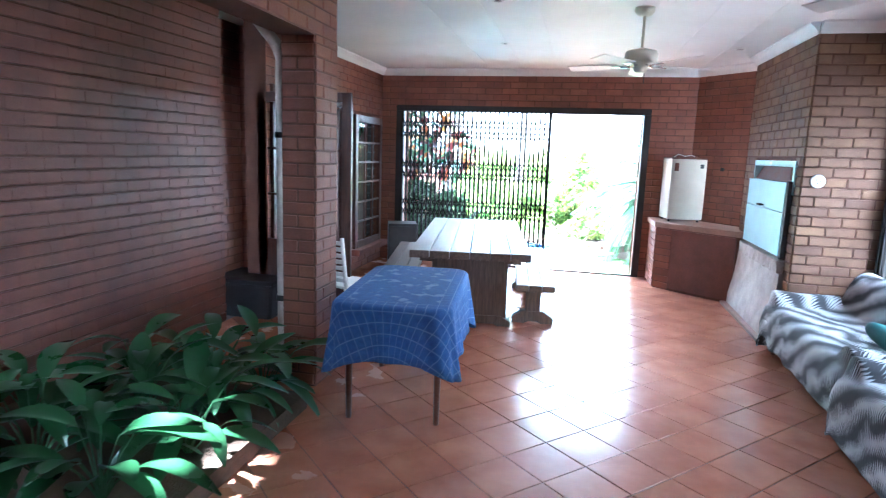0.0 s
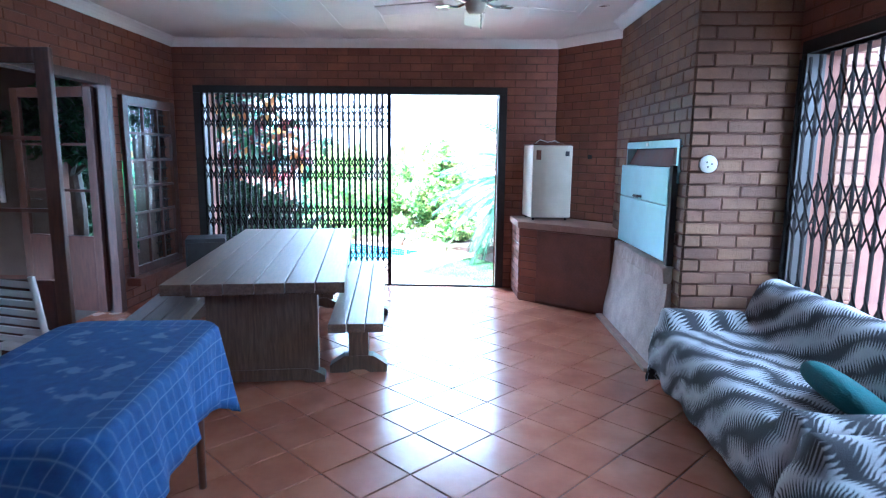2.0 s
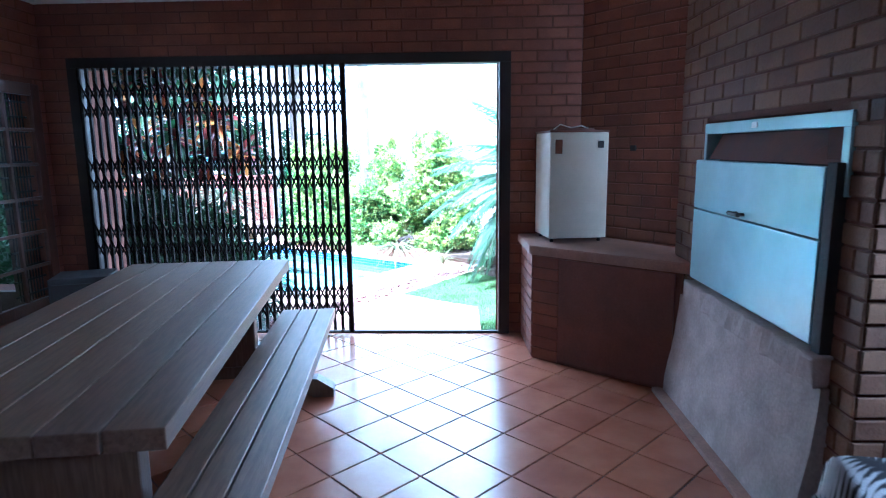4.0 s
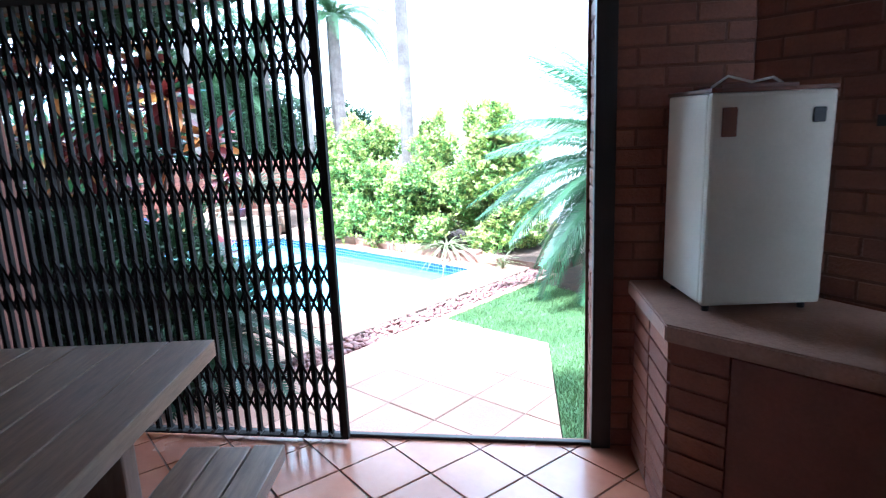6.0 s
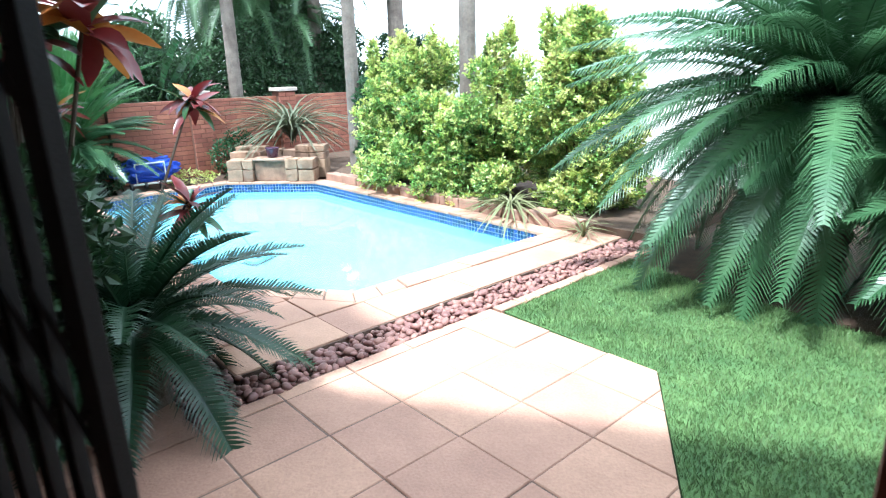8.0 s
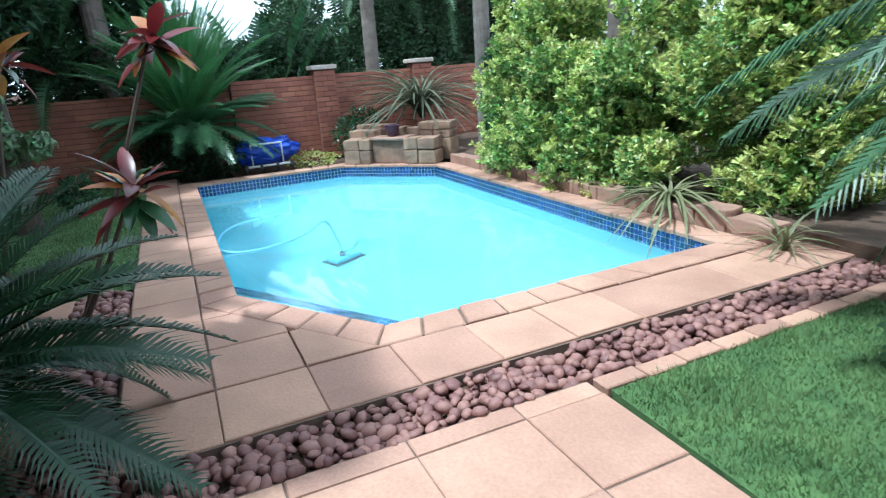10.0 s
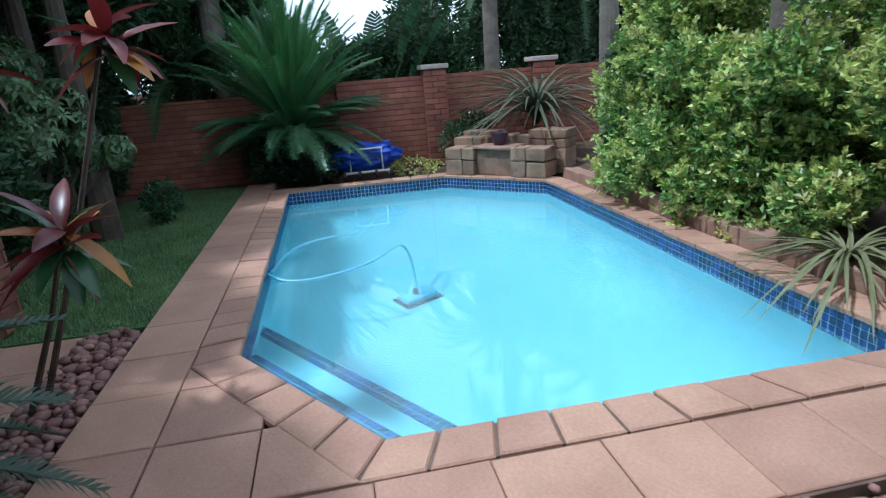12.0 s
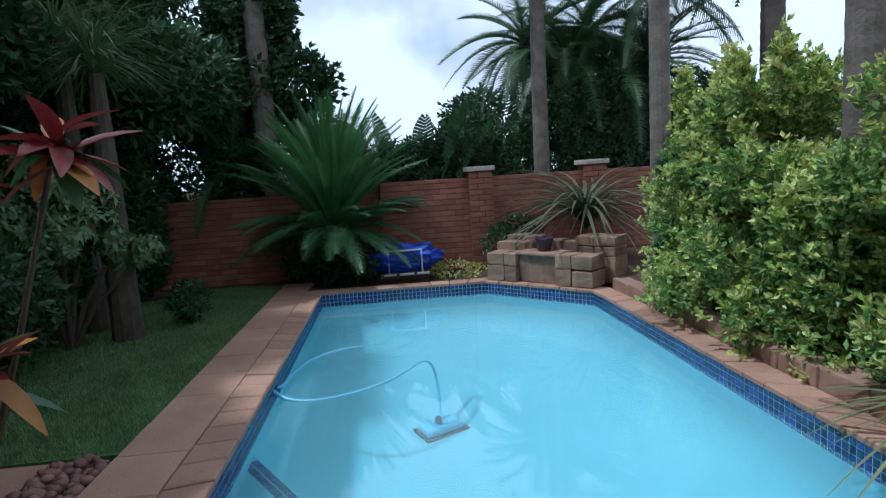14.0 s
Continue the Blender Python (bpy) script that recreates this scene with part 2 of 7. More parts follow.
def water_material():
    m = bpy.data.materials.new("pool_water")
    m.use_nodes = True
    n, l = m.node_tree.nodes, m.node_tree.links
    b = n["Principled BSDF"]
    b.inputs["Base Color"].default_value = (0.47, 0.80, 0.87, 1)
    b.inputs["Roughness"].default_value, b.inputs["Transmission Weight"].default_value, b.inputs["IOR"].default_value = 0.0, 0.86, 1.33
    geo = n.new("ShaderNodeNewGeometry")
    t = n.new("ShaderNodeTexNoise")
    t.inputs["Scale"].default_value, t.inputs["Detail"].default_value = 2.5, 3
    bp = n.new("ShaderNodeBump")
    bp.inputs["Strength"].default_value, bp.inputs["Distance"].default_value = 0.12, 0.01
    l.new(geo.outputs["Position"], t.inputs["Vector"])
    l.new(t.outputs["Fac"], bp.inputs["Height"])
    l.new(bp.outputs["Normal"], b.inputs["Normal"])
    return m


M["water"] = water_material()


def cloth_blue():
    """Blue woven cloth with pale lines near the border; pattern in the cloth's own metres."""
    m = surf("blue_tablecloth", (0.035, 0.09, 0.27), (0.06, 0.14, 0.36), 25, 0.85, 0.3, 250)
    n, l = m.node_tree.nodes, m.node_tree.links
    b = n["Principled BSDF"]
    uv = n.new("ShaderNodeUVMap")
    sep = n.new("ShaderNodeSeparateXYZ")
    l.new(uv.outputs["UV"], sep.inputs[0])
    facs = []
    for ax in ("X", "Y"):
        w = n.new("ShaderNodeTexWave")
        w.wave_type, w.bands_direction, w.wave_profile = "BANDS", ax, "SIN"
        w.inputs["Scale"].default_value, w.inputs["Distortion"].default_value = 5.2, 0.3
        w.inputs["Detail"].default_value = 1
        l.new(uv.outputs["UV"], w.inputs["Vector"])
        p = n.new("ShaderNodeMath")
        p.operation = "POWER"
        l.new(w.outputs["Fac"], p.inputs[0])
        p.inputs[1].default_value = 60
        facs.append(p)
    mx = n.new("ShaderNodeMath")
    mx.operation = "MAXIMUM"
    l.new(facs[0].outputs[0], mx.inputs[0])
    l.new(facs[1].outputs[0], mx.inputs[1])
    # lines only outside the plain middle field
    ax_, ay_ = n.new("ShaderNodeMath"), n.new("ShaderNodeMath")
    for nd, s, half in ((ax_, "X", 0.27), (ay_, "Y", 0.5)):
        a = n.new("ShaderNodeMath")
        a.operation = "ABSOLUTE"
        l.new(sep.outputs[s], a.inputs[0])
        nd.operation = "GREATER_THAN"
        l.new(a.outputs[0], nd.inputs[0])
        nd.inputs[1].default_value = half
    om = n.new("ShaderNodeMath")
    om.operation = "MAXIMUM"
    l.new(ax_.outputs[0], om.inputs[0])
    l.new(ay_.outputs[0], om.inputs[1])
    nz = n.new("ShaderNodeTexNoise")
    nz.inputs["Scale"].default_value, nz.inputs["Detail"].default_value = 9, 3
    l.new(uv.outputs["UV"], nz.inputs["Vector"])
    st = n.new("ShaderNodeValToRGB")
    st.color_ramp.elements[0].position, st.color_ramp.elements[1].position = 0.55, 0.62
    l.new(nz.outputs["Fac"], st.inputs["Fac"])
    mid = n.new("ShaderNodeMixRGB")
    l.new(om.outputs[0], mid.inputs[0])
    l.new(st.outputs["Color"], mid.inputs[1])
    l.new(mx.outputs[0], mid.inputs[2])
    half = n.new("ShaderNodeMath")
    half.operation = "MULTIPLY"
    l.new(mid.outputs["Color"], half.inputs[0])
    half.inputs[1].default_value = 0.30
    src = b.inputs["Base Color"].links[0].from_socket
    mc = n.new("ShaderNodeMixRGB")
    l.new(half.outputs[0], mc.inputs[0])
    l.new(src, mc.inputs[1])
    mc.inputs[2].default_value = (0.42, 0.56, 0.78, 1)
    l.new(mc.outputs["Color"], b.inputs["Base Color"])
    return m


def cloth_zebra():
    """Plush throw: wavy diagonal bands made of dark feathered strokes on pale grey."""
    m = surf("zebra_throw", (0.36, 0.355, 0.36), (0.48, 0.47, 0.47), 8, 0.8, 0.4, 200)
    n, l = m.node_tree.nodes, m.node_tree.links
    b = n["Principled BSDF"]
    uv = n.new("ShaderNodeUVMap")
    mp = n.new("ShaderNodeMapping")
    mp.inputs["Rotation"].default_value = (0, 0, radians(58))
    l.new(uv.outputs["UV"], mp.inputs["Vector"])
    sep = n.new("ShaderNodeSeparateXYZ")
    l.new(mp.outputs["Vector"], sep.inputs[0])

    def calc(op, x, y, z=None):
        k = n.new("ShaderNodeMath")
        k.operation = op
        for i, q in enumerate((x, y, z)):
            if q is None:
                continue
            if isinstance(q, (int, float)):
                k.inputs[i].default_value = q
            else:
                l.new(q, k.inputs[i])
        return k.outputs[0]

    def cloudy(scale, detail=2):
        t = n.new("ShaderNodeTexNoise")
        t.inputs["Scale"].default_value, t.inputs["Detail"].default_value = scale, detail
        l.new(uv.outputs["UV"], t.inputs["Vector"])
        return t.outputs["Fac"]

    across = calc("MULTIPLY_ADD", cloudy(2.6), 0.30, sep.outputs["X"])
    a = calc("MULTIPLY", calc("PINGPONG", across, 0.09), 1 / 0.09)     # 0 on a band's spine, 1 between bands
    phase = calc("MULTIPLY_ADD", sep.outputs["Y"], 370.0, calc("MULTIPLY", a, 7.0))
    stroke = calc("SINE", calc("MULTIPLY_ADD", cloudy(14, 3), 9.0, phase), 0.0)
    level = calc("MULTIPLY_ADD", stroke, 0.44, calc("MULTIPLY_ADD", a, 1.35, -0.54))
    level = calc("ADD", level, calc("MULTIPLY_ADD", cloudy(5), 1.5, -0.75))
    r = n.new("ShaderNodeValToRGB")
    r.color_ramp.elements[0].position, r.color_ramp.elements[1].position = 0.02, 0.42
    l.new(level, r.inputs["Fac"])
    src = b.inputs["Base Color"].links[0].from_socket
    mc = n.new("ShaderNodeMixRGB")
    l.new(r.outputs["Color"], mc.inputs[0])
    mc.inputs[1].default_value = (0.022, 0.02, 0.022, 1)
    l.new(src, mc.inputs[2])
    l.new(mc.outputs["Color"], b.inputs["Base Color"])
    return m


M["cloth"], M["zebra"] = cloth_blue(), cloth_zebra()

# ---- building helpers ----
def box(bm, x0, y0, z0, x1, y1, z1, m=None):
    m = m or Matrix()
    v = [bm.verts.new(m @ Vector(p)) for p in ((x0, y0, z0), (x1, y0, z0), (x1, y1, z0), (x0, y1, z0), (x0, y0, z1), (x1, y0, z1), (x1, y1, z1), (x0, y1, z1))]
    for f in ((3, 2, 1, 0), (4, 5, 6, 7), (0, 1, 5, 4), (1, 2, 6, 5), (2, 3, 7, 6), (3, 0, 4, 7)):
        bm.faces.new([v[i] for i in f])
    return v


def rbox(x0, y0, z0, x1, y1, z1, r=0.01, m=None, seg=2):
    bm = bmesh.new()
    box(bm, x0, y0, z0, x1, y1, z1, m)
    bmesh.ops.bevel(bm, geom=bm.edges[:], offset=r, segments=seg, affect="EDGES", profile=0.6)
    return bm


def tube(bm, pts, r, n=10, r2=None, cap=True):
    """A round tube along points, radius r to r2."""
    rings = []
    pts = [Vector(p) for p in pts]
    for i, p in enumerate(pts):
        a, b = pts[max(i - 1, 0)], pts[min(i + 1, len(pts) - 1)]
        d = (b - a).normalized()
        u = d.orthogonal().normalized() if abs(d.z) > 0.95 else d.cross(Vector((0, 0, 1))).normalized()
        w = d.cross(u)
        q = r if r2 is None else r + (r2 - r) * i / (len(pts) - 1)
        rings.append([bm.verts.new(p + q * (math.cos(2 * math.pi * k / n) * u + math.sin(2 * math.pi * k / n) * w)) for k in range(n)])
    for s, t in zip(rings, rings[1:]):
        for k in range(n):
            bm.faces.new((s[k], s[(k + 1) % n], t[(k + 1) % n], t[k]))
    if cap:
        bm.faces.new(rings[0][::-1])
        bm.faces.new(rings[-1])
    return bm


def lathe(bm, prof, n=24, at=(0, 0, 0)):
    """A turned shape: profile of (radius, z)."""
    rings = [[bm.verts.new((at[0] + r * math.cos(2 * math.pi * k / n), at[1] + r * math.sin(2 * math.pi * k / n), at[2] + z)) for k in range(n)] for r, z in prof]
    for s, t in zip(rings, rings[1:]):
        for k in range(n):
            bm.faces.new((s[k], s[(k + 1) % n], t[(k + 1) % n], t[k]))
    if prof[0][0] > 1e-4:
        bm.faces.new(rings[0][::-1])
    if prof[-1][0] > 1e-4:
        bm.faces.new(rings[-1])
    return bm


def to_mesh(name, bm, material, smooth=False):
    bmesh.ops.recalc_face_normals(bm, faces=bm.faces[:])
    me = bpy.data.meshes.new(name)
    bm.to_mesh(me)
    bm.free()
    me.materials.append(material)
    if smooth:
        for p in me.polygons:
            p.use_smooth = True
    return me


def raw_mesh(name, verts, faces, material, smooth=False):
    me = bpy.data.meshes.new(name)
    me.from_pydata(verts, [], faces)
    me.update()
    me.materials.append(material)
    if smooth:
        for p in me.polygons:
            p.use_smooth = True
    return me


def part(name, bm, material, parent, label="", smooth=False, m=None, kind=""):
    me = bm if isinstance(bm, bpy.types.Mesh) else to_mesh(name, bm, material, smooth)
    ob = new(name, me)
    ob.parent = parent
    if m is not None:
        ob.matrix_basis = m
    return tagged(ob, label, "", "", kind)


def thing(name, label, category, m=None, group=""):
    ob = new(name)
    ob.empty_display_size = 0.1
    if m is not None:
        ob.matrix_basis = m
    return tagged(ob, label, category, group)


def structure(name, bm, material, label="", category="", smooth=False):
    me = bm if isinstance(bm, bpy.types.Mesh) else to_mesh(name, bm, material, smooth)
    return tagged(new(name, me), label, category, "", "structure")


CUBE_F = ((3, 2, 1, 0), (4, 5, 6, 7), (0, 1, 5, 4), (1, 2, 6, 5), (2, 3, 7, 6), (3, 0, 4, 7))
LATER = []   # pieces of walls, floors and pavements, laid at the end of the file


def wall(name, x, y, angle, length, height, holes=(), thick=0.25, z0=0.0, label="face brick wall with raked joints", bricks=True, near=(0, 0), material="mortar", tight=False):
    """A wall from (x, y) along angle, its face towards its own -y; holes are (s0, s1, z0, z1)."""
    bm = bmesh.new()
    ss = sorted({0.0, length, *[h[0] for h in holes], *[h[1] for h in holes]})
    zs = sorted({z0, height, *[h[2] for h in holes], *[h[3] for h in holes]})
    for a, b in zip(ss, ss[1:]):
        for c, d in zip(zs, zs[1:]):
            if not any(h[0] <= a and b <= h[1] and h[2] <= c and d <= h[3] for h in holes):
                box(bm, a, 0, c, b, thick, d)
    bmesh.ops.remove_doubles(bm, verts=bm.verts[:], dist=1e-5)
    ob = structure(name, bm, M[material], label, "wall")
    ob.matrix_basis = pose(x, y, 0, 0, 0, angle)
    if bricks:
        LATER.append((ob, length, z0, height, holes, near, tight))
    return ob


def lay_bricks(ob, length, z0, height, holes, near, tight, bl=0.222, bh=0.073, joint=0.011):
    """Stretcher bond: up to 300 bricks as parts in the stretch near = (s0, s1), the rest in one mesh."""
    rnd = random.Random(len(ob.name) * 7 + int(length * 100))
    vj = 0.0006 if tight is True else 0.004 if tight == "garden" else joint
    one, many = {True: ("brick_red", "brick_red_joined"), "tan": ("brick_tan", "brick_tan_joined"), "garden": ("brick_garden", "brick_garden_joined")}.get(tight, ("brick", "brick_joined"))
    meshes, single, verts, faces = {}, 0, [], []
    row, z = 0, z0 + joint
    while z + bh * 0.5 < height:
        s = -(row % 2) * (bl + vj) / 2
        z1 = min(z + bh, height)
        while s < length:
            spans = [(max(s, 0.002), min(s + bl, length - 0.002))]
            for h in holes:
                if z1 > h[2] + 0.01 and z < h[3] - 0.01:
                    spans = [q for a, b in spans for q in ((a, min(b, h[0])), (max(a, h[1]), b)) if q[1] - q[0] > 0.02]
            for a, b in spans:
                if b - a < 0.02:
                    continue
                p = 0.013 + 0.003 * math.sin(row * 2.4) if tight is True else (0.0075 if tight else 0.0045) + rnd.uniform(-0.0015, 0.002)
                wl, wh = round(b - a, 3), round(z1 - z, 3)
                if near[0] <= a <= near[1] and single < 300:
                    k = (round(p * 1000), wl, wh)
                    if k not in meshes:
                        e = 0.004
                        u = 0.0008 if tight is True else e
                        v = [(0, 0.02, 0), (wl, 0.02, 0), (wl, 0.02, wh), (0, 0.02, wh), (0, -p + e, 0), (wl, -p + e, 0), (wl, -p + e, wh), (0, -p + e, wh),
                             (u, -p, e), (wl - u, -p, e), (wl - u, -p, wh - e), (u, -p, wh - e)]
                        f = [(0, 1, 5, 4), (1, 2, 6, 5), (2, 3, 7, 6), (3, 0, 4, 7), (4, 5, 9, 8), (5, 6, 10, 9), (6, 7, 11, 10), (7, 4, 8, 11), (8, 9, 10, 11)]
                        meshes[k] = raw_mesh("brick", v, f, M[one])
                    br = new("brick", meshes[k])
                    br.parent = ob
                    br.matrix_basis = Matrix.Translation((a, 0, z))
                    single += 1
                else:
                    n = len(verts)
                    e = 0.003
                    u = 0.0008 if tight is True else e
                    verts += [(a, 0.02, z), (b, 0.02, z), (b, 0.02, z1), (a, 0.02, z1), (a, -p + e, z), (b, -p + e, z), (b, -p + e, z1), (a, -p + e, z1),
                              (a + u, -p, z + e), (b - u, -p, z + e), (b - u, -p, z1 - e), (a + u, -p, z1 - e)]
                    faces += [tuple(n + i for i in f) for f in ((0, 1, 5, 4), (1, 2, 6, 5), (2, 3, 7, 6), (3, 0, 4, 7), (4, 5, 9, 8), (5, 6, 10, 9), (6, 7, 11, 10), (7, 4, 8, 11), (8, 9, 10, 11))]
            s += bl + vj
        z += bh + joint
        row += 1
    if verts:
        part("brickwork", raw_mesh("brickwork", verts, faces, M[many]), None, ob, kind="stuff")


# ---- the covered patio ----
CEIL, YB, XL, XR, XC = 2.78, 7.80, -2.67, 2.95, 2.30   # ceiling, back wall, left wall, right wall, chimney face
GROUND = -0.52
XW = -2.45   # house wall beside the table

wall("wall_back", XL, YB, 0, 4.54, CEIL, [(0.53, 3.92, 0, 2.22)], 0.30, near=(3.8, 4.6))
wall("wall_back_diagonal", 1.87, YB, -50.2, 1.20, CEIL, thick=0.25, near=(0, 1.2))
wall("wall_left", XW, 4.46, 90, 3.34, CEIL, [(0.10, 2.02, 0, 2.20), (2.18, 3.22, 0.30, 2.06)], 0.22, near=(2.0, 3.34))
wall("wall_left_near", XL, -3.0, 90, 7.06, 3.3, thick=0.25, near=(3.4, 7.06), tight=True, label="dark red face brick wall with deep level joints")
# unseen wall behind the start; its small opening is added to let fill light in
wall("wall_rear", 3.2, -3.0, 180, 5.9, CEIL, [(0.55, 0.95, 1.65, 2.1)], 0.25, bricks=False)
wall("wall_recess", -2.95, 4.80, 0, 0.28, 3.3, thick=0.2)
wall("wall_recess_side", -2.93, 4.06, 90, 0.74, 3.3, thick=0.2)
wall("chimney_face", XC, 6.77, -90, 1.82, CEIL, [(0.40, 1.64, 0.77, 1.66)], 0.12, near=(0, 1.82), label="face brick chimney breast with raked joints", tight="tan")
wall("chimney_side", XC, 4.95, 0, 0.65, CEIL, thick=0.3, near=(0, 0.65), label="face brick chimney side with raked joints", tight="tan")
wall("wall_right", XR, 4.95, -90, 7.9, CEIL, [(0.06, 2.50, 0, 2.17)], 0.25, near=(0, 0.3))
# added wall limiting the gate's light; white colour stands in for overexposed brightness
wall("wall_yard", 4.9, 6.5, -90, 8.5, 2.5, thick=0.25, z0=-0.1, bricks=False, material="white", label="yard wall beyond the side gate, coloured white for the glare")
wall("reveal_side", 3.21, 4.892, 0, 0.19, 2.3, thick=0.2, near=(0, 0.4), tight="tan", label="brown face brick reveal of the side doorway")
wall("wall_house_outside", 1.31, 8.10, 180, 4.2, 2.6, [(0.09, 3.43, GROUND, 2.3)], 0.01, z0=GROUND, bricks=False)

# brick reveal of the sliding door, outside the frame
wall("reveal_right", 1.24, 8.10, -90, 0.22, 2.3, thick=0.1, z0=GROUND, near=(0, 0.3))

bm = bmesh.new()
box(bm, 1.345, 7.86, GROUND, 6.0, 8.095, 2.6)
structure("house_front", bm, M["mortar"], "dark brick outside wall of the house", "wall")
wall("house_front_west", -2.2, 8.35, 180, 5.8, 2.6, [(0.9, 1.9, 0.3, 2.0), (2.5, 3.3, 0.9, 2.0)], 0.23, z0=GROUND, bricks=False, label="dark brick outside wall of the house with two windows")

# floor slab, ceilings, roof
bm = bmesh.new()
box(bm, -4.2, -3.0, -0.2, 4.5, 7.86, -0.008)
box(bm, -4.2, 7.86, -0.2, -2.14, 8.1, -0.008)
box(bm, 1.235, 7.86, -0.2, 4.5, 8.1, -0.008)
structure("floor", bm, M["grout"], "glossy terracotta tiles laid on the diagonal", "floor")
bm = bmesh.new()
box(bm, -1.45, -3.0, CEIL, 3.2, YB + 0.3, CEIL + 0.06)
box(bm, XL - 0.25, 3.25, CEIL, -1.45, YB + 0.3, CEIL + 0.06)
for k in range(1, 10):   # board joints
    x = -1.3 + 0.45 * k
    box(bm, x - 0.004, -3.0, CEIL - 0.004, x + 0.004, YB, CEIL + 0.001)
structure("ceiling", bm, M["ceiling"], "white painted board ceiling with thin joints", "ceiling")
bm = bmesh.new()
box(bm, -1.45, -3.0, CEIL + 0.07, 3.5, 8.5, CEIL + 0.16)
box(bm, 3.5, 5.2, CEIL + 0.07, 6.0, 8.5, CEIL + 0.16)
box(bm, -8.0, 3.25, CEIL + 0.07, -1.45, 8.5, CEIL + 0.16)
# unseen strips added over the planter: they block sky, their slot makes the sun patch
box(bm, XL - 0.6, -3.0, 3.3, -1.82, 0.55, 3.4)
box(bm, XL - 1.3, 0.55, 3.3, -1.40, 5.2, 3.4)
box(bm, -1.45, -3.0, CEIL + 0.16, -1.4, 5.2, 3.3)
box(bm, -1.82, -3.0, 3.3, -1.40, -0.08, 3.4)
structure("roof", bm, M["darkmetal"], "dark tiled roof over the patio", "roof")
bm = bmesh.new()
box(bm, -8, 8.40, 2.40, 6.0, 8.5, CEIL + 0.07)
structure("eave_fascia", bm, M["plaster"], "pale painted fascia board under the eave", "fascia")


def cornice(name, x, y, angle, length):
    """Coved plaster cornice, its back on the wall's face."""
    bm = bmesh.new()
    prof = [(0.0, 0.0), (-0.012, 0.0), (-0.02, 0.02), (-0.035, 0.045), (-0.06, 0.068), (-0.075, 0.078), (-0.075, 0.095), (0.0, 0.095)]
    a = [bm.verts.new((0, p[0], CEIL - 0.095 + p[1])) for p in prof]
    b = [bm.verts.new((length, p[0], CEIL - 0.095 + p[1])) for p in prof]
    for i in range(len(prof)):
        j = (i + 1) % len(prof)
        bm.faces.new((a[i], a[j], b[j], b[i]))
    bm.faces.new(a)
    bm.faces.new(b[::-1])
    ob = structure(name, bm, M["cornice"], "white coved plaster cornice", "cornice")
    ob.matrix_basis = pose(x, y, 0, 0, 0, angle)


cornice("cornice_back", XL, YB - 0.012, 0, 4.54)
cornice("cornice_diagonal", 1.86, YB - 0.012, -50.2, 1.25)
cornice("cornice_left", XW + 0.012, 3.25, 90, 4.55)
cornice("cornice_chimney", XC - 0.012, 6.8, -90, 1.86)
cornice("cornice_chimney_side", XC - 0.01, 4.938, 0, 0.66)
cornice("cornice_right", XR - 0.012, 4.95, -90, 7.5)

# brick pier and beam at the open edge
wall("pier_front", -1.45, 2.88, 0, 0.23, 2.32, thick=0.34, near=(0, 0.3), label="square face brick pier carrying a beam")
wall("pier_side", -1.216, 2.885, 90, 0.34, 2.32, thick=0.01, near=(0, 0.4), label="square face brick pier carrying a beam")
wall("beam", -1.216, -2.6, 90, 5.82, CEIL + 0.1, thick=0.235, z0=2.32, near=(3.6, 5.9), label="face brick beam over the open side of the patio")

# steps down to the garden
bm = bmesh.new()
box(bm, -2.12, 7.862, GROUND, 1.232, 8.14, -0.175)
box(bm, -2.12, 8.14, GROUND, 1.232, 8.42, -0.35)
structure("garden_steps", bm, M["paver"], "clay steps down from the sliding door", "step")

# ---- the garden: its own axes follow the pool ----
GA = 56.97
G = pose(0, 0, 0, 0, 0, GA)
PX0, PX1, PY0, PY1 = 8.18, 11.37, 7.22, 13.24
POOL = [(PX0, 8.24), (8.86, PY0), (PX1, PY0), (PX1, 12.12), (10.30, PY1), (PX0, PY1)]   # anticlockwise
COPE = -0.495   # top of the coping


def offset(poly, d):
    out = []
    n = len(poly)
    for i in range(n):
        p0, p1, p2 = (Vector(poly[(i + k - 1) % n]) for k in range(3))
        a, b = (p1 - p0).normalized(), (p2 - p1).normalized()
        na, nb = Vector((a.y, -a.x)), Vector((b.y, -b.x))
        w = (na + nb).normalized()
        out.append(tuple(p1 + w * d / max(0.3, w.dot(na))))
    return out


def prism_ring(bm, inner, outer, z0, z1):
    n = len(inner)
    v = [[bm.verts.new((*p, z)) for p in poly] for poly, z in ((inner, z0), (inner, z1), (outer, z1), (outer, z0))]
    for i in range(n):
        j = (i + 1) % n
        for a, b in ((0, 1), (1, 2), (2, 3), (3, 0)):
            bm.faces.new((v[a][i], v[a][j], v[b][j], v[b][i]))


# the ground: one sheet with a hole for the pool
bm = bmesh.new()
R = 400
hole = offset(POOL, 0.12)
far = [(-R, -R), (R, -R), (R, R), (-R, R)]
hv = [bm.verts.new((*p, GROUND - 0.06)) for p in hole]
fv = [bm.verts.new((*p, GROUND - 0.06)) for p in far]
he = [bm.edges.new((hv[i], hv[(i + 1) % len(hv)])) for i in range(len(hv))]
fe = [bm.edges.new((fv[i], fv[(i + 1) % 4])) for i in range(4)]
bmesh.ops.triangle_fill(bm, edges=he + fe, use_beauty=True)
ob = structure("ground", bm, M["soil"], "bare reddish garden soil", "ground")
ob.matrix_basis = G

# pool shell: walls, floor, corner steps
bm = bmesh.new()
top = [bm.verts.new((*p, COPE - 0.03)) for p in POOL]
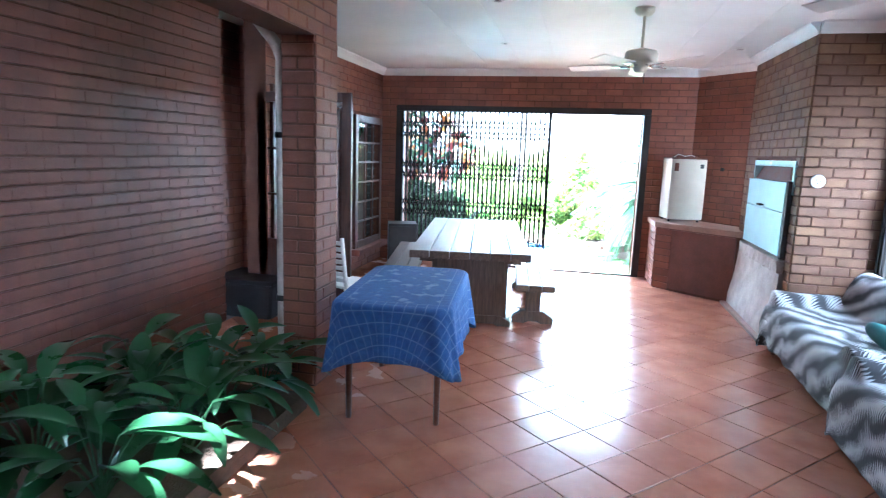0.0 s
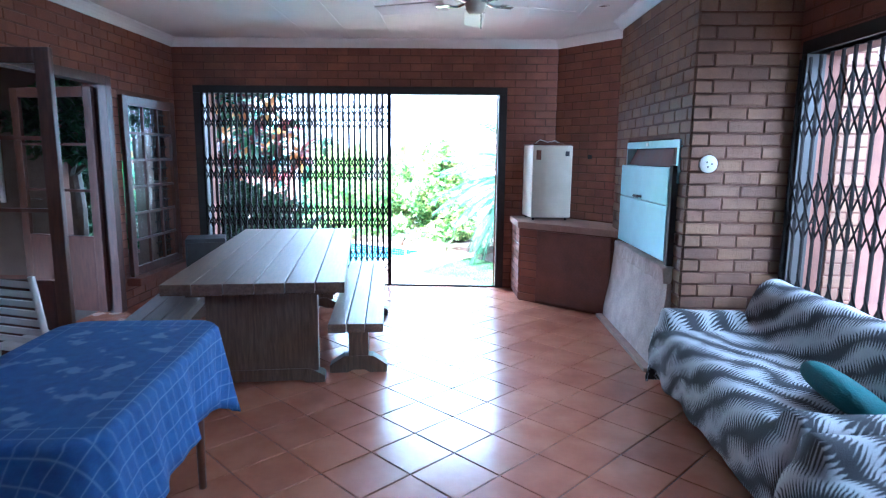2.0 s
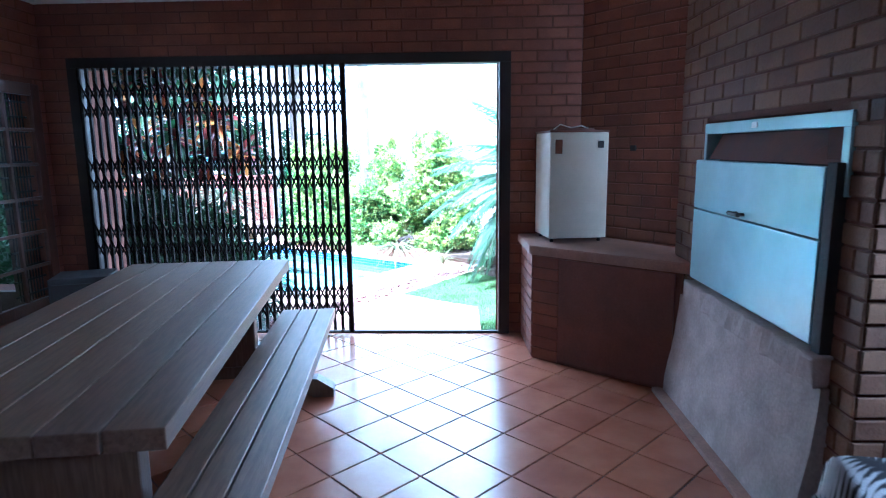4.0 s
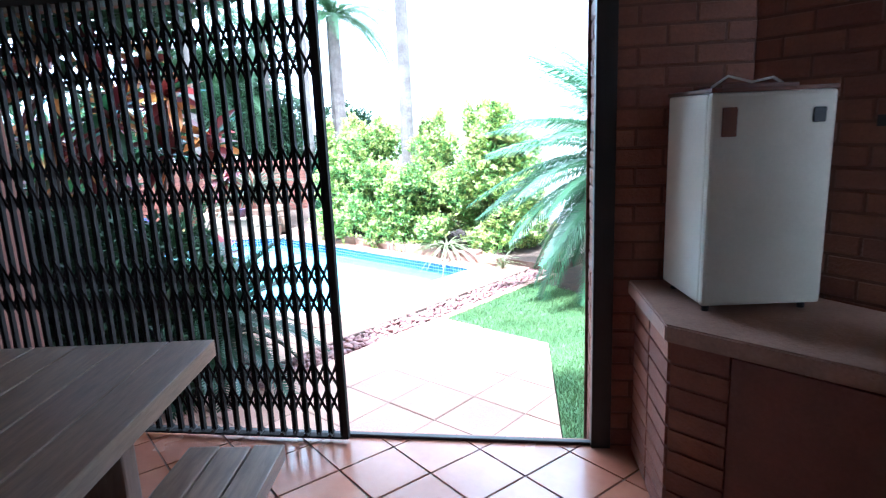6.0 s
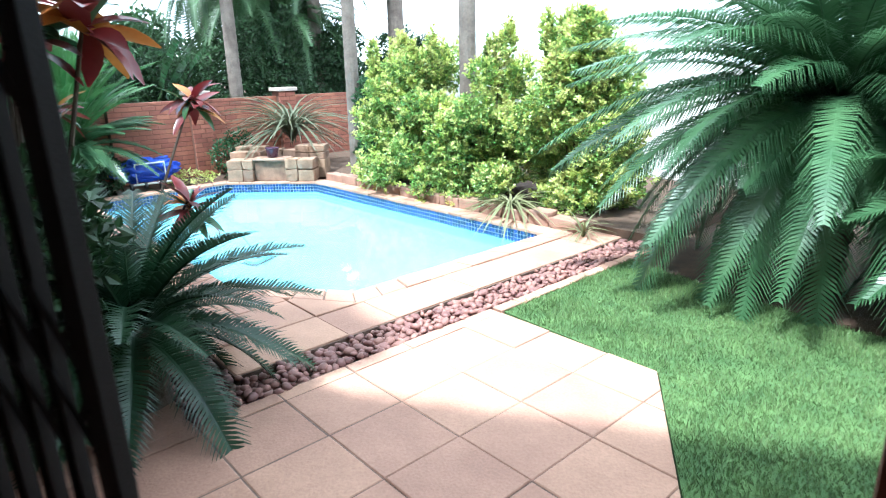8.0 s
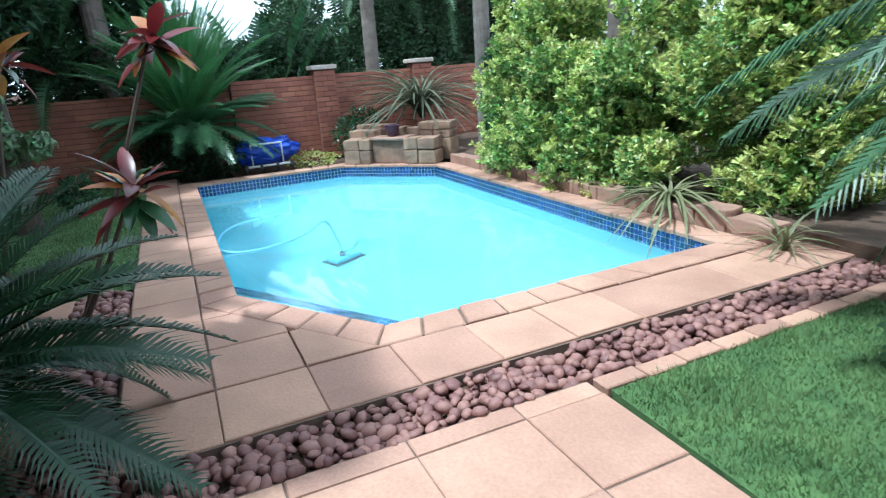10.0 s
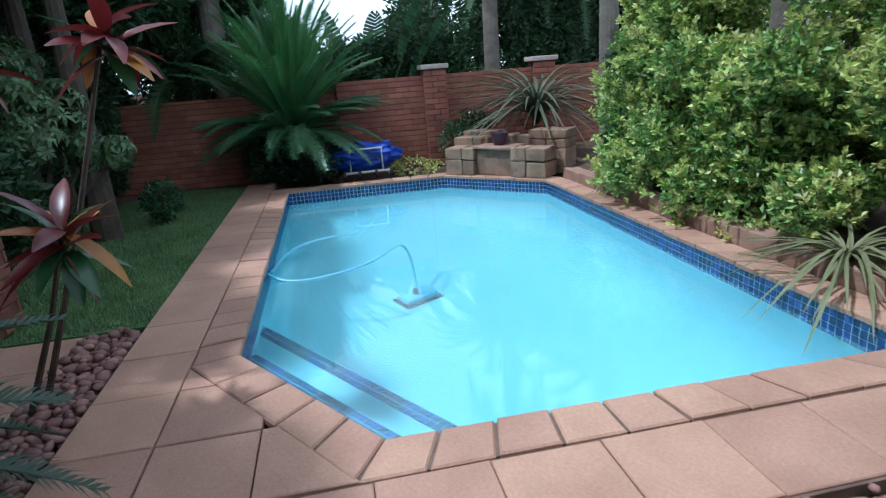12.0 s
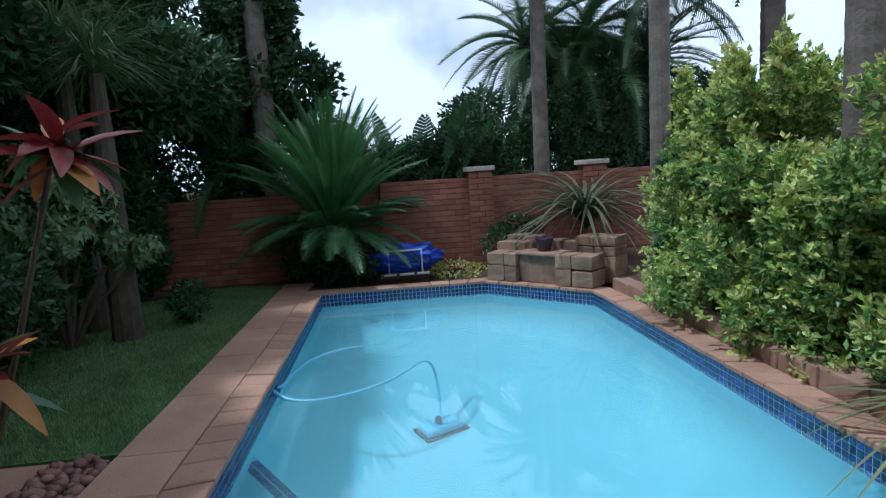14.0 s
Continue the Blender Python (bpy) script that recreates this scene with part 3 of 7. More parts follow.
for inset, z in ((0.0, -1.05), (0.04, -1.25), (0.12, -1.45), (0.28, -1.62), (0.5, -1.75), (0.75, -1.82), (1.0, -1.85)):
    low = [bm.verts.new((*p, z)) for p in offset(POOL, -inset)]
    for i in range(len(POOL)):
        j = (i + 1) % len(POOL)
        bm.faces.new((top[i], top[j], low[j], low[i]))
    top = low
bm.faces.new(top)
pool = structure("pool_shell", bm, M["poolshell"], "pale blue plastered swimming pool", "pool", True)
pool.matrix_basis = G
bm = bmesh.new()
wv = [bm.verts.new((*p, -0.662)) for p in offset(POOL, 0.004)]
bm.faces.new(wv)
water = structure("water", bm, M["water"], "clear still turquoise pool water", "water")
water.matrix_basis = G
water.visible_shadow = False


def strip_dir():
    a, b = Vector(POOL[0]), Vector(POOL[1])
    d = (b - a).normalized()
    return a, b, d, Vector((-d.y, d.x))   # along the cut corner, and into the pool


ca, cb, cd, cn = strip_dir()
for reach, z in ((0.235, -0.695), (0.565, -0.90)):
    p0, p1 = ca + cn * reach, cb + cn * reach
    q0 = Vector((PX0, p0.y + (p0.x - PX0) * (cd.y / -cd.x)))
    q1 = Vector((p1.x + (p1.y - PY0) * (cd.x / -cd.y), PY0))
    poly = [ca, cb, q1, q0]
    bm = bmesh.new()
    v0, v1 = ([bm.verts.new((p.x, p.y, q)) for p in poly] for q in (-1.85, z))
    bm.faces.new(v1)
    for i in range(4):
        j = (i + 1) % 4
        bm.faces.new((v0[i], v0[j], v1[j], v1[i]))
    step = structure("pool_step", bm, M["poolshell"], "pale submerged corner step with a blue mosaic edge", "step")
    step.matrix_basis = G
    verts, faces = [], []
    run = (q1 - q0).length - 0.12
    for row in range(2):   # mosaic on the nosing
        for k in range(int(run / 0.05)):
            c = q0 + cd * (0.07 + k * 0.05) - cn * (0.006 + row * 0.05)
            e = [c, c + cd * 0.044, c + cd * 0.044 - cn * 0.044, c - cn * 0.044]
            n = len(verts)
            verts += [(p.x, p.y, z + h) for h in (0.0005, 0.005) for p in e]
            faces += [tuple(n + i for i in f) for f in CUBE_F]
    part("mosaic_edge", raw_mesh("mosaic_edge", verts, faces, M["mosaic"]), None, step, kind="stuff")
# ---- sliding door frame and trellis gates ----
def frame_bar(name, parent, x0, y0, z0, x1, y1, z1, mat="darkmetal", r=0.004, label=""):
    return part(name, rbox(x0, y0, z0, x1, y1, z1, r), M[mat], parent, label)


door = thing("sliding_door_frame", "dark painted steel frame of a wide doorway onto the garden", "door frame")
door["kind"] = "structure"
for a in ((-2.22, YB - 0.03, 0, -2.12, YB + 0.10, 2.19), (1.225, YB - 0.03, 0, 1.315, YB + 0.03, 2.19), (-2.22, YB - 0.03, 2.19, 1.315, YB + 0.10, 2.27), (-2.12, YB - 0.01, 0.0, 1.225, YB + 0.02, 0.018)):
    frame_bar("jamb" if a[5] - a[2] > 1 else "rail", door, *a)


def trellis_gate(name, length, pitch, height, bands, label, m, web=False):
    """Expanding security gate in its own xz plane: channel bars, crossed flat strips, end post, foot rail."""
    gate = thing(name, label, "security gate", m)
    n = int(length / pitch)
    bm = bmesh.new()
    for k in (-0.011, 0.005):   # twin bars of one channel
        box(bm, k, -0.012 if web else -0.006, 0.02, k + (0.006 if web else 0.004), 0.012 if web else 0.006, height)
    if web:   # the back of the channel
        box(bm, -0.005, 0.008, 0.02, 0.005, 0.012, height)
    bar = to_mesh("bar", bm, M["gatepaint"])
    for i in range(n + 1):
        part("bar", bar, None, gate, m=Matrix.Translation((i * pitch, 0, 0)))
    for z0, z1, rows in bands:
        bm = bmesh.new()
        h = (z1 - z0) / rows
        for i in range(n):
            for r in range(rows):
                for up in (0, 1):
                    a = Vector((i * pitch, (0.0145 if web else 0.0085) * (1 if up else -1), z0 + (r + (0 if up else 1)) * h))
                    b = Vector(((i + 1) * pitch, a.y, z0 + (r + (1 if up else 0)) * h))
                    d = (b - a).normalized()
                    w = Vector((-d.z, 0, d.x)) * 0.0065
                    q = [a - w, b - w, b + w, a + w]
                    v = [bm.verts.new(p + Vector((0, s, 0))) for s in (-0.0015, 0.0015) for p in q]
                    for f in CUBE_F:
                        bm.faces.new([v[t] for t in f])
        part("lattice", bm, M["gatepaint"], gate)
        bm = bmesh.new()
        for i in range(n + 1):
            for r in range(2 * rows + 1):
                c = Matrix.Translation((i * pitch, -0.018 if web else -0.012, z0 + r * h / 2)) @ pose(0, 0, 0, 90, 0, 0)
                bmesh.ops.create_cone(bm, cap_ends=True, segments=6, radius1=0.006, radius2=0.004, depth=0.006, matrix=c)
        part("rivets", bm, M["gatepaint"], gate, kind="stuff")
    part("end_post", rbox(length - 0.002, -0.018, 0.0, length + 0.03, 0.018, height + 0.01, 0.003), M["gatepaint"], gate)
    part("foot_rail", rbox(0, -0.02, 0.001, length, 0.02, 0.012, 0.002), M["gatepaint"], gate)
    for i in range(0, n, 2):
        bm = bmesh.new()
        tube(bm, [(i * pitch, -0.03, 0.02), (i * pitch, 0.03, 0.02)], 0.012, 8)
        part("roller", bm, M["darkmetal"], gate)
    return gate


BANDS = [(1.78, 2.07, 2), (1.20, 1.49, 2), (0.66, 0.945, 2), (0.14, 0.42, 2)]
trellis_gate("trellis_gate", 2.10, 0.0636, 2.17, BANDS, "dark brown expanding trellis security gate drawn half open", pose(-2.11, YB - 0.05, 0.018), True)
WIDE = [(1.66, 2.05, 2), (1.05, 1.44, 2), (0.42, 0.81, 2)]
trellis_gate("trellis_gate", 2.38, 0.105, 2.14, WIDE, "dark brown expanding trellis gate drawn across a side doorway", pose(XR - 0.03, 4.87, 0.0, 0, 0, -90))
side = thing("side_door_frame", "dark timber frame round a side doorway", "door frame")
side["kind"] = "structure"
for a in ((XR - 0.02, 4.83, 0, XR + 0.1, 4.89, 2.17), (XR - 0.02, 2.45, 0, XR + 0.1, 2.51, 2.17), (XR - 0.02, 2.45, 2.17, XR + 0.1, 4.89, 2.25)):
    frame_bar("jamb", side, *a)


# ---- french door, window and the dim room behind ----
def glazed_leaf(name, w, h, cols, rows, m, label, rail=0.16, mat="doorwood", handle=True):
    leaf = thing(name, label, "door", m)
    t, s = 0.04, 0.09
    for n, a in (("stile", (0, 0, 0, s, t, h)), ("stile", (w - s, 0, 0, w, t, h)), ("rail", (s, 0, h - s, w - s, t, h)), ("rail", (s, 0, 0, w - s, t, rail))):
        part(n, rbox(*a, 0.006), M[mat], leaf)
    gw, gh = (w - 2 * s) / cols, (h - s - rail) / rows
    for i in range(1, cols):
        part("glazing_bar", rbox(s + i * gw - 0.012, 0.006, rail, s + i * gw + 0.012, t - 0.006, h - s, 0.003), M[mat], leaf)
    for j in range(1, rows):
        part("glazing_bar", rbox(s, 0.008, rail + j * gh - 0.012, w - s, t - 0.008, rail + j * gh + 0.012, 0.003), M[mat], leaf)
    for i in range(cols):
        for j in range(rows):
            bm = bmesh.new()
            box(bm, s + i * gw, 0.018, rail + j * gh, s + (i + 1) * gw, 0.022, rail + (j + 1) * gh)
            p = part("pane", bm, M["thin_glass"], leaf)
            p.visible_shadow = False
    if handle:
        bm = bmesh.new()
        box(bm, w - 0.07, -0.006, 0.92, w - 0.03, 0.0, 1.12)
        tube(bm, [(w - 0.05, 0, 1.05), (w - 0.05, -0.05, 1.05), (w - 0.17, -0.05, 1.05)], 0.009, 8)
        part("door_handle", bm, M["chrome"], leaf, "brass lever handle on a plate", True)
    return leaf


dark = thing("french_door_frame", "dark red timber door frame in the house wall", "door frame")
dark["kind"] = "structure"
for a in ((XW - 0.08, 4.52, 0, XW + 0.04, 4.60, 2.2), (XW - 0.08, 6.40, 0, XW + 0.04, 6.49, 2.2), (XW - 0.08, 4.60, 2.12, XW + 0.04, 6.40, 2.2)):
    frame_bar("jamb", dark, *a, mat="doorwood")
glazed_leaf("door_1", 0.95, 2.10, 2, 3, pose(-1.60, 4.50, 0.02, 0, 0, 180), "dark red glazed timber door standing open", 0.72)
glazed_leaf("door_2", 0.90, 2.08, 2, 3, pose(XW - 0.06, 6.38, 0.02, 0, 0, 168), "dark red glazed timber door swung open into the room", 0.72)
win = glazed_leaf("window_1", 1.04, 1.76, 3, 6, pose(XW + 0.05, 6.64, 0.30, 0, 0, 90), "dark red timber window with small panes and burglar bars", 0.09, handle=False)
for i in range(9):   # burglar bars behind the far sash
    bm = bmesh.new()
    tube(bm, [(0.70 + 0.032 * i, 0.10, 0.08), (0.70 + 0.032 * i, 0.10, 1.68)], 0.006, 6)
    part("burglar_bar", bm, M["darkmetal"], win)
for j in range(14):
    part("burglar_bar", rbox(0.66, 0.093, 0.12 + 0.115 * j, 1.0, 0.107, 0.135 + 0.115 * j, 0.002), M["darkmetal"], win)
bm = rbox(XW - 0.05, 6.58, 0.22, XW + 0.14, 7.74, 0.30, 0.01)
structure("window_sill", bm, M["brick"], "orange brick window sill", "sill")

# room walls, the indoor shade carried by their dark colour
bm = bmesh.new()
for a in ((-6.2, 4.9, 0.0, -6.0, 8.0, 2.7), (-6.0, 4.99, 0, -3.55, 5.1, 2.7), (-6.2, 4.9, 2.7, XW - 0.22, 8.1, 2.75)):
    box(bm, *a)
structure("wall_room_behind", bm, M["shadewall"], "plastered room behind the french doors, coloured dark for its shade", "wall")
wall("wall_room_window", -6.0, 8.05, 0, 3.35, 2.7, [(0.5, 1.3, 0.9, 2.0), (1.9, 2.9, 0.3, 2.0)], 0.06, bricks=False, material="shadewall", label="plastered wall with two garden windows")
shut = thing("window_shutter", "white slatted shutter across a far window", "shutter", pose(-5.5, 8.03, 0.9))
for i in range(16):
    part("slat", rbox(0, -0.02, 0.03 + 0.066 * i, 0.8, 0.02, 0.04 + 0.066 * i, 0.002, pose(0, 0, 0)), M["white"], shut)
for x in (0, 0.38, 0.76):
    part("stile", rbox(x, -0.02, 0, x + 0.04, 0.025, 1.1, 0.004), M["white"], shut)


# ---- timber table and benches ----
def plank_set(parent, n, w, length, z0, z1, name="plank", gap=0.006):
    pw = w / n
    for i in range(n):
        part(name, rbox(-w / 2 + i * pw + gap / 2, -length / 2 + random.uniform(-0.006, 0.006), z0, -w / 2 + (i + 1) * pw - gap / 2, length / 2 + random.uniform(-0.006, 0.006), z1, 0.006), M["tablewood"], parent)


def foot_shape(bm, half, y0, y1, h):
    """A sled foot with sloped ends and a raised belly."""
    prof = [(-half, 0), (-half + 0.12, 0), (-half + 0.16, 0.02), (half - 0.16, 0.02), (half - 0.12, 0), (half, 0), (half, h * 0.45), (half - 0.10, h), (-half + 0.10, h), (-half, h * 0.45)]
    a = [bm.verts.new((x, y0, z)) for x, z in prof]
    b = [bm.verts.new((x, y1, z)) for x, z in prof]
    bm.faces.new(a)
    bm.faces.new(b[::-1])
    for i in range(len(prof)):
        j = (i + 1) % len(prof)
        bm.faces.new((a[i], a[j], b[j], b[i]))


TM = pose(-0.67, 5.80, 0, 0, 0, 9.0)
table = thing("timber_table", "heavy weathered timber plank table on trestle legs", "table", TM)
plank_set(table, 6, 1.10, 2.72, 0.672, 0.742)
for y in (-1.05, 0.95):
    part("leg", rbox(-0.36, y - 0.05, 0.08, 0.36, y + 0.05, 0.62, 0.012), M["legwood"], table)
    bm = bmesh.new()
    foot_shape(bm, 0.40, y - 0.06, y + 0.06, 0.10)
    part("foot", bm, M["legwood"], table)
    part("bearer", rbox(-0.48, y - 0.05, 0.60, 0.48, y + 0.05, 0.672, 0.01), M["legwood"], table)
part("stretcher", rbox(-0.04, -1.0, 0.28, 0.04, 0.9, 0.40, 0.01), M["tablewood"], table)

bench = thing("timber_bench", "weathered timber plank bench on sled feet, beside the table", "bench", TM @ pose(0.66, -0.12, 0, 0, 0, -2.5), "benches at the table")
plank_set(bench, 3, 0.36, 2.30, 0.385, 0.445)
for y in (-0.78, 0.72):
    part("leg", rbox(-0.07, y - 0.045, 0.08, 0.07, y + 0.045, 0.385, 0.01), M["legwood"], bench)
    bm = bmesh.new()
    foot_shape(bm, 0.20, y - 0.05, y + 0.05, 0.12)
    part("foot", bm, M["legwood"], bench)
part("stretcher", rbox(-0.025, -0.75, 0.2, 0.025, 0.7, 0.28, 0.008), M["tablewood"], bench)
copy_thing(bench, TM @ pose(-0.74, -0.1, 0, 0, 0, 2))


# ---- small table under a blue cloth ----
def rounded(w, l, r, n=8):
    pts = []
    for cx, cy, a0 in ((w - r, l - r, 0), (-w + r, l - r, 90), (-w + r, -l + r, 180), (w - r, -l + r, 270)):
        for k in range(n + 1):
            a = radians(a0 + 90 * k / n)
            pts.append((cx + r * math.cos(a), cy + r * math.sin(a)))
    return pts


BT = pose(-0.60, 2.98, 0, 0, 0, 6)
small = thing("small_table", "small dark wooden table under a blue cloth", "table", BT)
bm = bmesh.new()
rim = [[bm.verts.new((*p, z)) for p in rounded(0.325, 0.595, 0.13)] for z in (0.72, 0.748)]
bm.faces.new(rim[0][::-1])
bm.faces.new(rim[1])
for i in range(len(rim[0])):
    bm.faces.new((rim[0][i - 1], rim[0][i], rim[1][i], rim[1][i - 1]))
part("tabletop", bm, M["darkwood"], small)
for x in (-0.27, 0.27):
    for y in (-0.45, 0.45):
        bm = bmesh.new()
        tube(bm, [(x, y, 0.0), (x, y, 0.4), (x * 0.97, y * 0.98, 0.72)], 0.017, 10, 0.026)
        part("leg", bm, M["darkwood"], small, smooth=True)
for a in ((-0.27, -0.46, 0.64, 0.27, -0.43, 0.72), (-0.27, 0.43, 0.64, 0.27, 0.46, 0.72), (-0.285, -0.45, 0.64, -0.26, 0.45, 0.72), (0.26, -0.45, 0.64, 0.285, 0.45, 0.72)):
    part("apron", rbox(*a, 0.004), M["darkwood"], small)


def tablecloth():
    """Cloth over a rounded top: flat field, rolled edge, skirt with folds that drop lower at the corners."""
    me = bpy.data.meshes.new("tablecloth")
    bm = bmesh.new()
    uvl = bm.loops.layers.uv.new("UVMap")
    base = rounded(0.345, 0.615, 0.13, 14)
    # spread the straight sides too
    ring, m = [], len(base)
    for i in range(m):
        a, b = Vector(base[i]), Vector(base[(i + 1) % m])
        k = max(1, int((b - a).length / 0.035))
        ring += [a.lerp(b, t / k) for t in range(k)]
    n = len(ring)
    uvs, rows = {}, []
    for s in (0.02, 0.3, 0.6, 0.85, 0.96):
        rows.append([(p.x * s, p.y * s, 0.757 + 0.0015 * math.sin(9 * p.x * s + 5 * p.y * s), p * s) for p in ring])
    rows.append([(p.x, p.y, 0.753, p) for p in ring])
    for d in (0.012, 0.05, 0.1, 0.15, 0.2, 0.25, 0.3):
        row = []
        for i, p in enumerate(ring):
            nx = Vector((p.x / 0.345 ** 2, p.y / 0.615 ** 2)).normalized()
            corner = (abs(p.x) / 0.345 * abs(p.y) / 0.615) ** 3
            arc = i / n * 2 * math.pi
            fold = math.sin(arc * 17) * 0.5 + math.sin(arc * 31 + 1.3) * 0.3 + math.sin(arc * 7 + 0.4) * 0.5
            out = 0.012 + (d / 0.3) * (0.028 * fold + 0.035 + 0.05 * corner)
            drop = d * (1.0 + 0.72 * corner + 0.05 * math.sin(arc * 5))
            row.append((p.x + nx.x * out, p.y + nx.y * out, 0.753 - drop, p + nx * d * (1 + 0.5 * corner)))
        rows.append(row)
    vs = []
    for row in rows:
        vr = []
        for x, y, z, q in row:
            v = bm.verts.new((x, y, z))
            uvs[v] = (q[0], q[1])
            vr.append(v)
        vs.append(vr)
    for a, b in zip(vs, vs[1:]):
        for i in range(n):
            j = (i + 1) % n
            bm.faces.new((a[i], a[j], b[j], b[i]))
    bm.faces.new(vs[0][::-1])
    for f in bm.faces:
        f.smooth = True
        for lp in f.loops:
            lp[uvl].uv = uvs[lp.vert]
    bmesh.ops.recalc_face_normals(bm, faces=bm.faces[:])
    bm.to_mesh(me)
    bm.free()
    me.materials.append(M["cloth"])
    return me


cloth = tagged(new("tablecloth", tablecloth()), "blue patterned tablecloth with pale lines, draped on a small table", "tablecloth")
cloth.matrix_basis = BT
so = cloth.modifiers.new("thickness", "SOLIDIFY")
so.thickness = 0.003


# ---- sofas under animal-print throws ----
def heightmap_cloth(name, fn, x0, x1, y0, y1, nx, ny, m, label, thick=0.012):
    """A draped throw: fn(x, y) gives (dx, dy, z) over a grid."""
    me = bpy.data.meshes.new(name)
    bm = bmesh.new()
    uvl = bm.loops.layers.uv.new("UVMap")
    g, uv = [], {}
    for j in range(ny + 1):
        row = []
        for i in range(nx + 1):
            u, v = x0 + (x1 - x0) * i / nx, y0 + (y1 - y0) * j / ny
            p = fn(u, v)
            w = bm.verts.new(p)
            uv[w] = (u, v)
            row.append(w)
        g.append(row)
    for a, b in zip(g, g[1:]):
        for i in range(nx):
            f = bm.faces.new((a[i], a[i + 1], b[i + 1], b[i]))
            f.smooth = True
            for lp in f.loops:
                lp[uvl].uv = uv[lp.vert]
    bmesh.ops.recalc_face_normals(bm, faces=bm.faces[:])
    bm.to_mesh(me)
    bm.free()
    me.materials.append(M["zebra"])
    ob = tagged(new(name, me), label, "throw")
    ob.matrix_basis = m
    s = ob.modifiers.new("thickness", "SOLIDIFY")
    s.thickness, s.offset = thick, 1
    return ob


def profile(u, pts):
    """Point on a polyline at length u."""
    for (ax, az), (bx, bz) in zip(pts, pts[1:]):
        d = math.hypot(bx - ax, bz - az)
        if u <= d:
            return ax + (bx - ax) * u / d, az + (bz - az) * u / d
        u -= d
    return pts[-1]


def smooth_profile(pts, it=3):
    for _ in range(it):
        out = [pts[0]]
        for a, b in zip(pts, pts[1:]):
            out += [(a[0] * 0.75 + b[0] * 0.25, a[1] * 0.75 + b[1] * 0.25), (a[0] * 0.25 + b[0] * 0.75, a[1] * 0.25 + b[1] * 0.75)]
        pts = out + [pts[-1]]
    return pts


def sofa(name, length, depth, m, label, arms=True, back=0.80):
    """Sofa in its own axes: x along the seat, y from the front edge to the back."""
    s = thing(name, label, "sofa", m)
    part("base", rbox(0, 0.03, 0.07, length, depth, 0.30, 0.03), M["black"], s)
    part("seat", rbox(0.02, 0.0, 0.30, length - 0.02, depth - 0.2, 0.42, 0.05, None, 3), M["black"], s)
    part("backrest", rbox(0.04, depth - 0.17, 0.30, length - 0.04, depth - 0.03, back - 0.09, 0.06, None, 3), M["black"], s)
    if arms:
        for x in (0, length - 0.16):
            part("arm", rbox(x, 0.04, 0.28, x + 0.16, depth - 0.1, 0.48, 0.05, None, 3), M["black"], s)
    for x in (0.06, length - 0.06):
        for y in (0.08, depth - 0.08):
            bm = bmesh.new()
            tube(bm, [(x, y, 0), (x, y, 0.08)], 0.02, 8, 0.026)
            part("leg", bm, M["darkwood"], s)
    return s


def throw(name, length, depth, back, m, label, seed, hang=0.14):
    prof = smooth_profile([(-0.025, hang), (-0.035, 0.30), (-0.01, 0.44), (0.12, 0.455), (depth - 0.34, 0.44), (depth - 0.25, 0.50), (depth - 0.20, back - 0.05), (depth - 0.12, back + 0.02), (depth - 0.02, back), (depth + 0.03, back - 0.12)], 3)
    total = sum(math.hypot(b[0] - a[0], b[1] - a[1]) for a, b in zip(prof, prof[1:]))

    def fn(x, v):
        y, z = profile(v, prof)
        end = max(0, 0.17 - x, x - (length - 0.17)) / 0.17   # rises over the arms
        arm = min(1, end * 2.2)
        if y < depth - 0.3:
            z = max(z, (0.44 + 0.10 * arm) * min(1, max(0, (y + 0.04) / 0.07))) if z > 0.40 else z
        wr = noise.noise(Vector((x * 3.2 + seed, v * 2.6, 0))) * 0.022 + noise.noise(Vector((x * 8 + seed, v * 7, 3))) * 0.008
        hem = 0.05 * noise.noise(Vector((x * 4, seed, 0))) if v < 0.15 else 0
        over = max(0, -x, x - length)
        return (max(-0.02, min(length + 0.02, x)) + wr * 0.4, y - wr * (1 if z < 0.42 else 0.3), max(0.05, z + (wr if z > 0.42 else 0) + hem - over * 2.2))

    return heightmap_cloth(name, fn, -0.30, length + 0.30, 0, total, int(length * 44), 72, m, label)


SM = pose(2.10, 4.78, 0, 0, 0, -91.5)
sofa("sofa", 1.68, 0.82, SM, "low dark two-seat sofa hidden under a throw", True, 0.74)
throw("sofa_throw", 1.68, 0.82, 0.74, SM, "black and pale grey animal-print plush throw over a sofa", 1.0)
AM = pose(2.03, 3.02, 0, 0, 0, -91.5)
sofa("armchair", 1.05, 0.86, AM, "low dark armchair hidden under a throw", True, 0.70)
throw("armchair_throw", 1.05, 0.86, 0.62, AM, "black and pale grey animal-print plush throw over an armchair", 7.0, 0.06)
bm = bmesh.new()
bmesh.ops.create_uvsphere(bm, u_segments=24, v_segments=14, radius=1)
for v in bm.verts:
    sx, sy = (abs(v.co.x) ** 0.55) * (1 if v.co.x > 0 else -1), (abs(v.co.y) ** 0.55) * (1 if v.co.y > 0 else -1)
    v.co = Vector((sx * 0.24, sy * 0.16, v.co.z * 0.075))
cush = tagged(new("cushion", to_mesh("cushion", bm, M["teal"], True)), "teal cloth cushion lying on the sofa", "cushion")
cush.matrix_basis = pose(2.46, 3.42, 0.53, -28, 8, -85) @ Matrix.Diagonal((0.85, 0.85, 0.85, 1))

# ---- corner counter, small fridge ----
bm = bmesh.new()


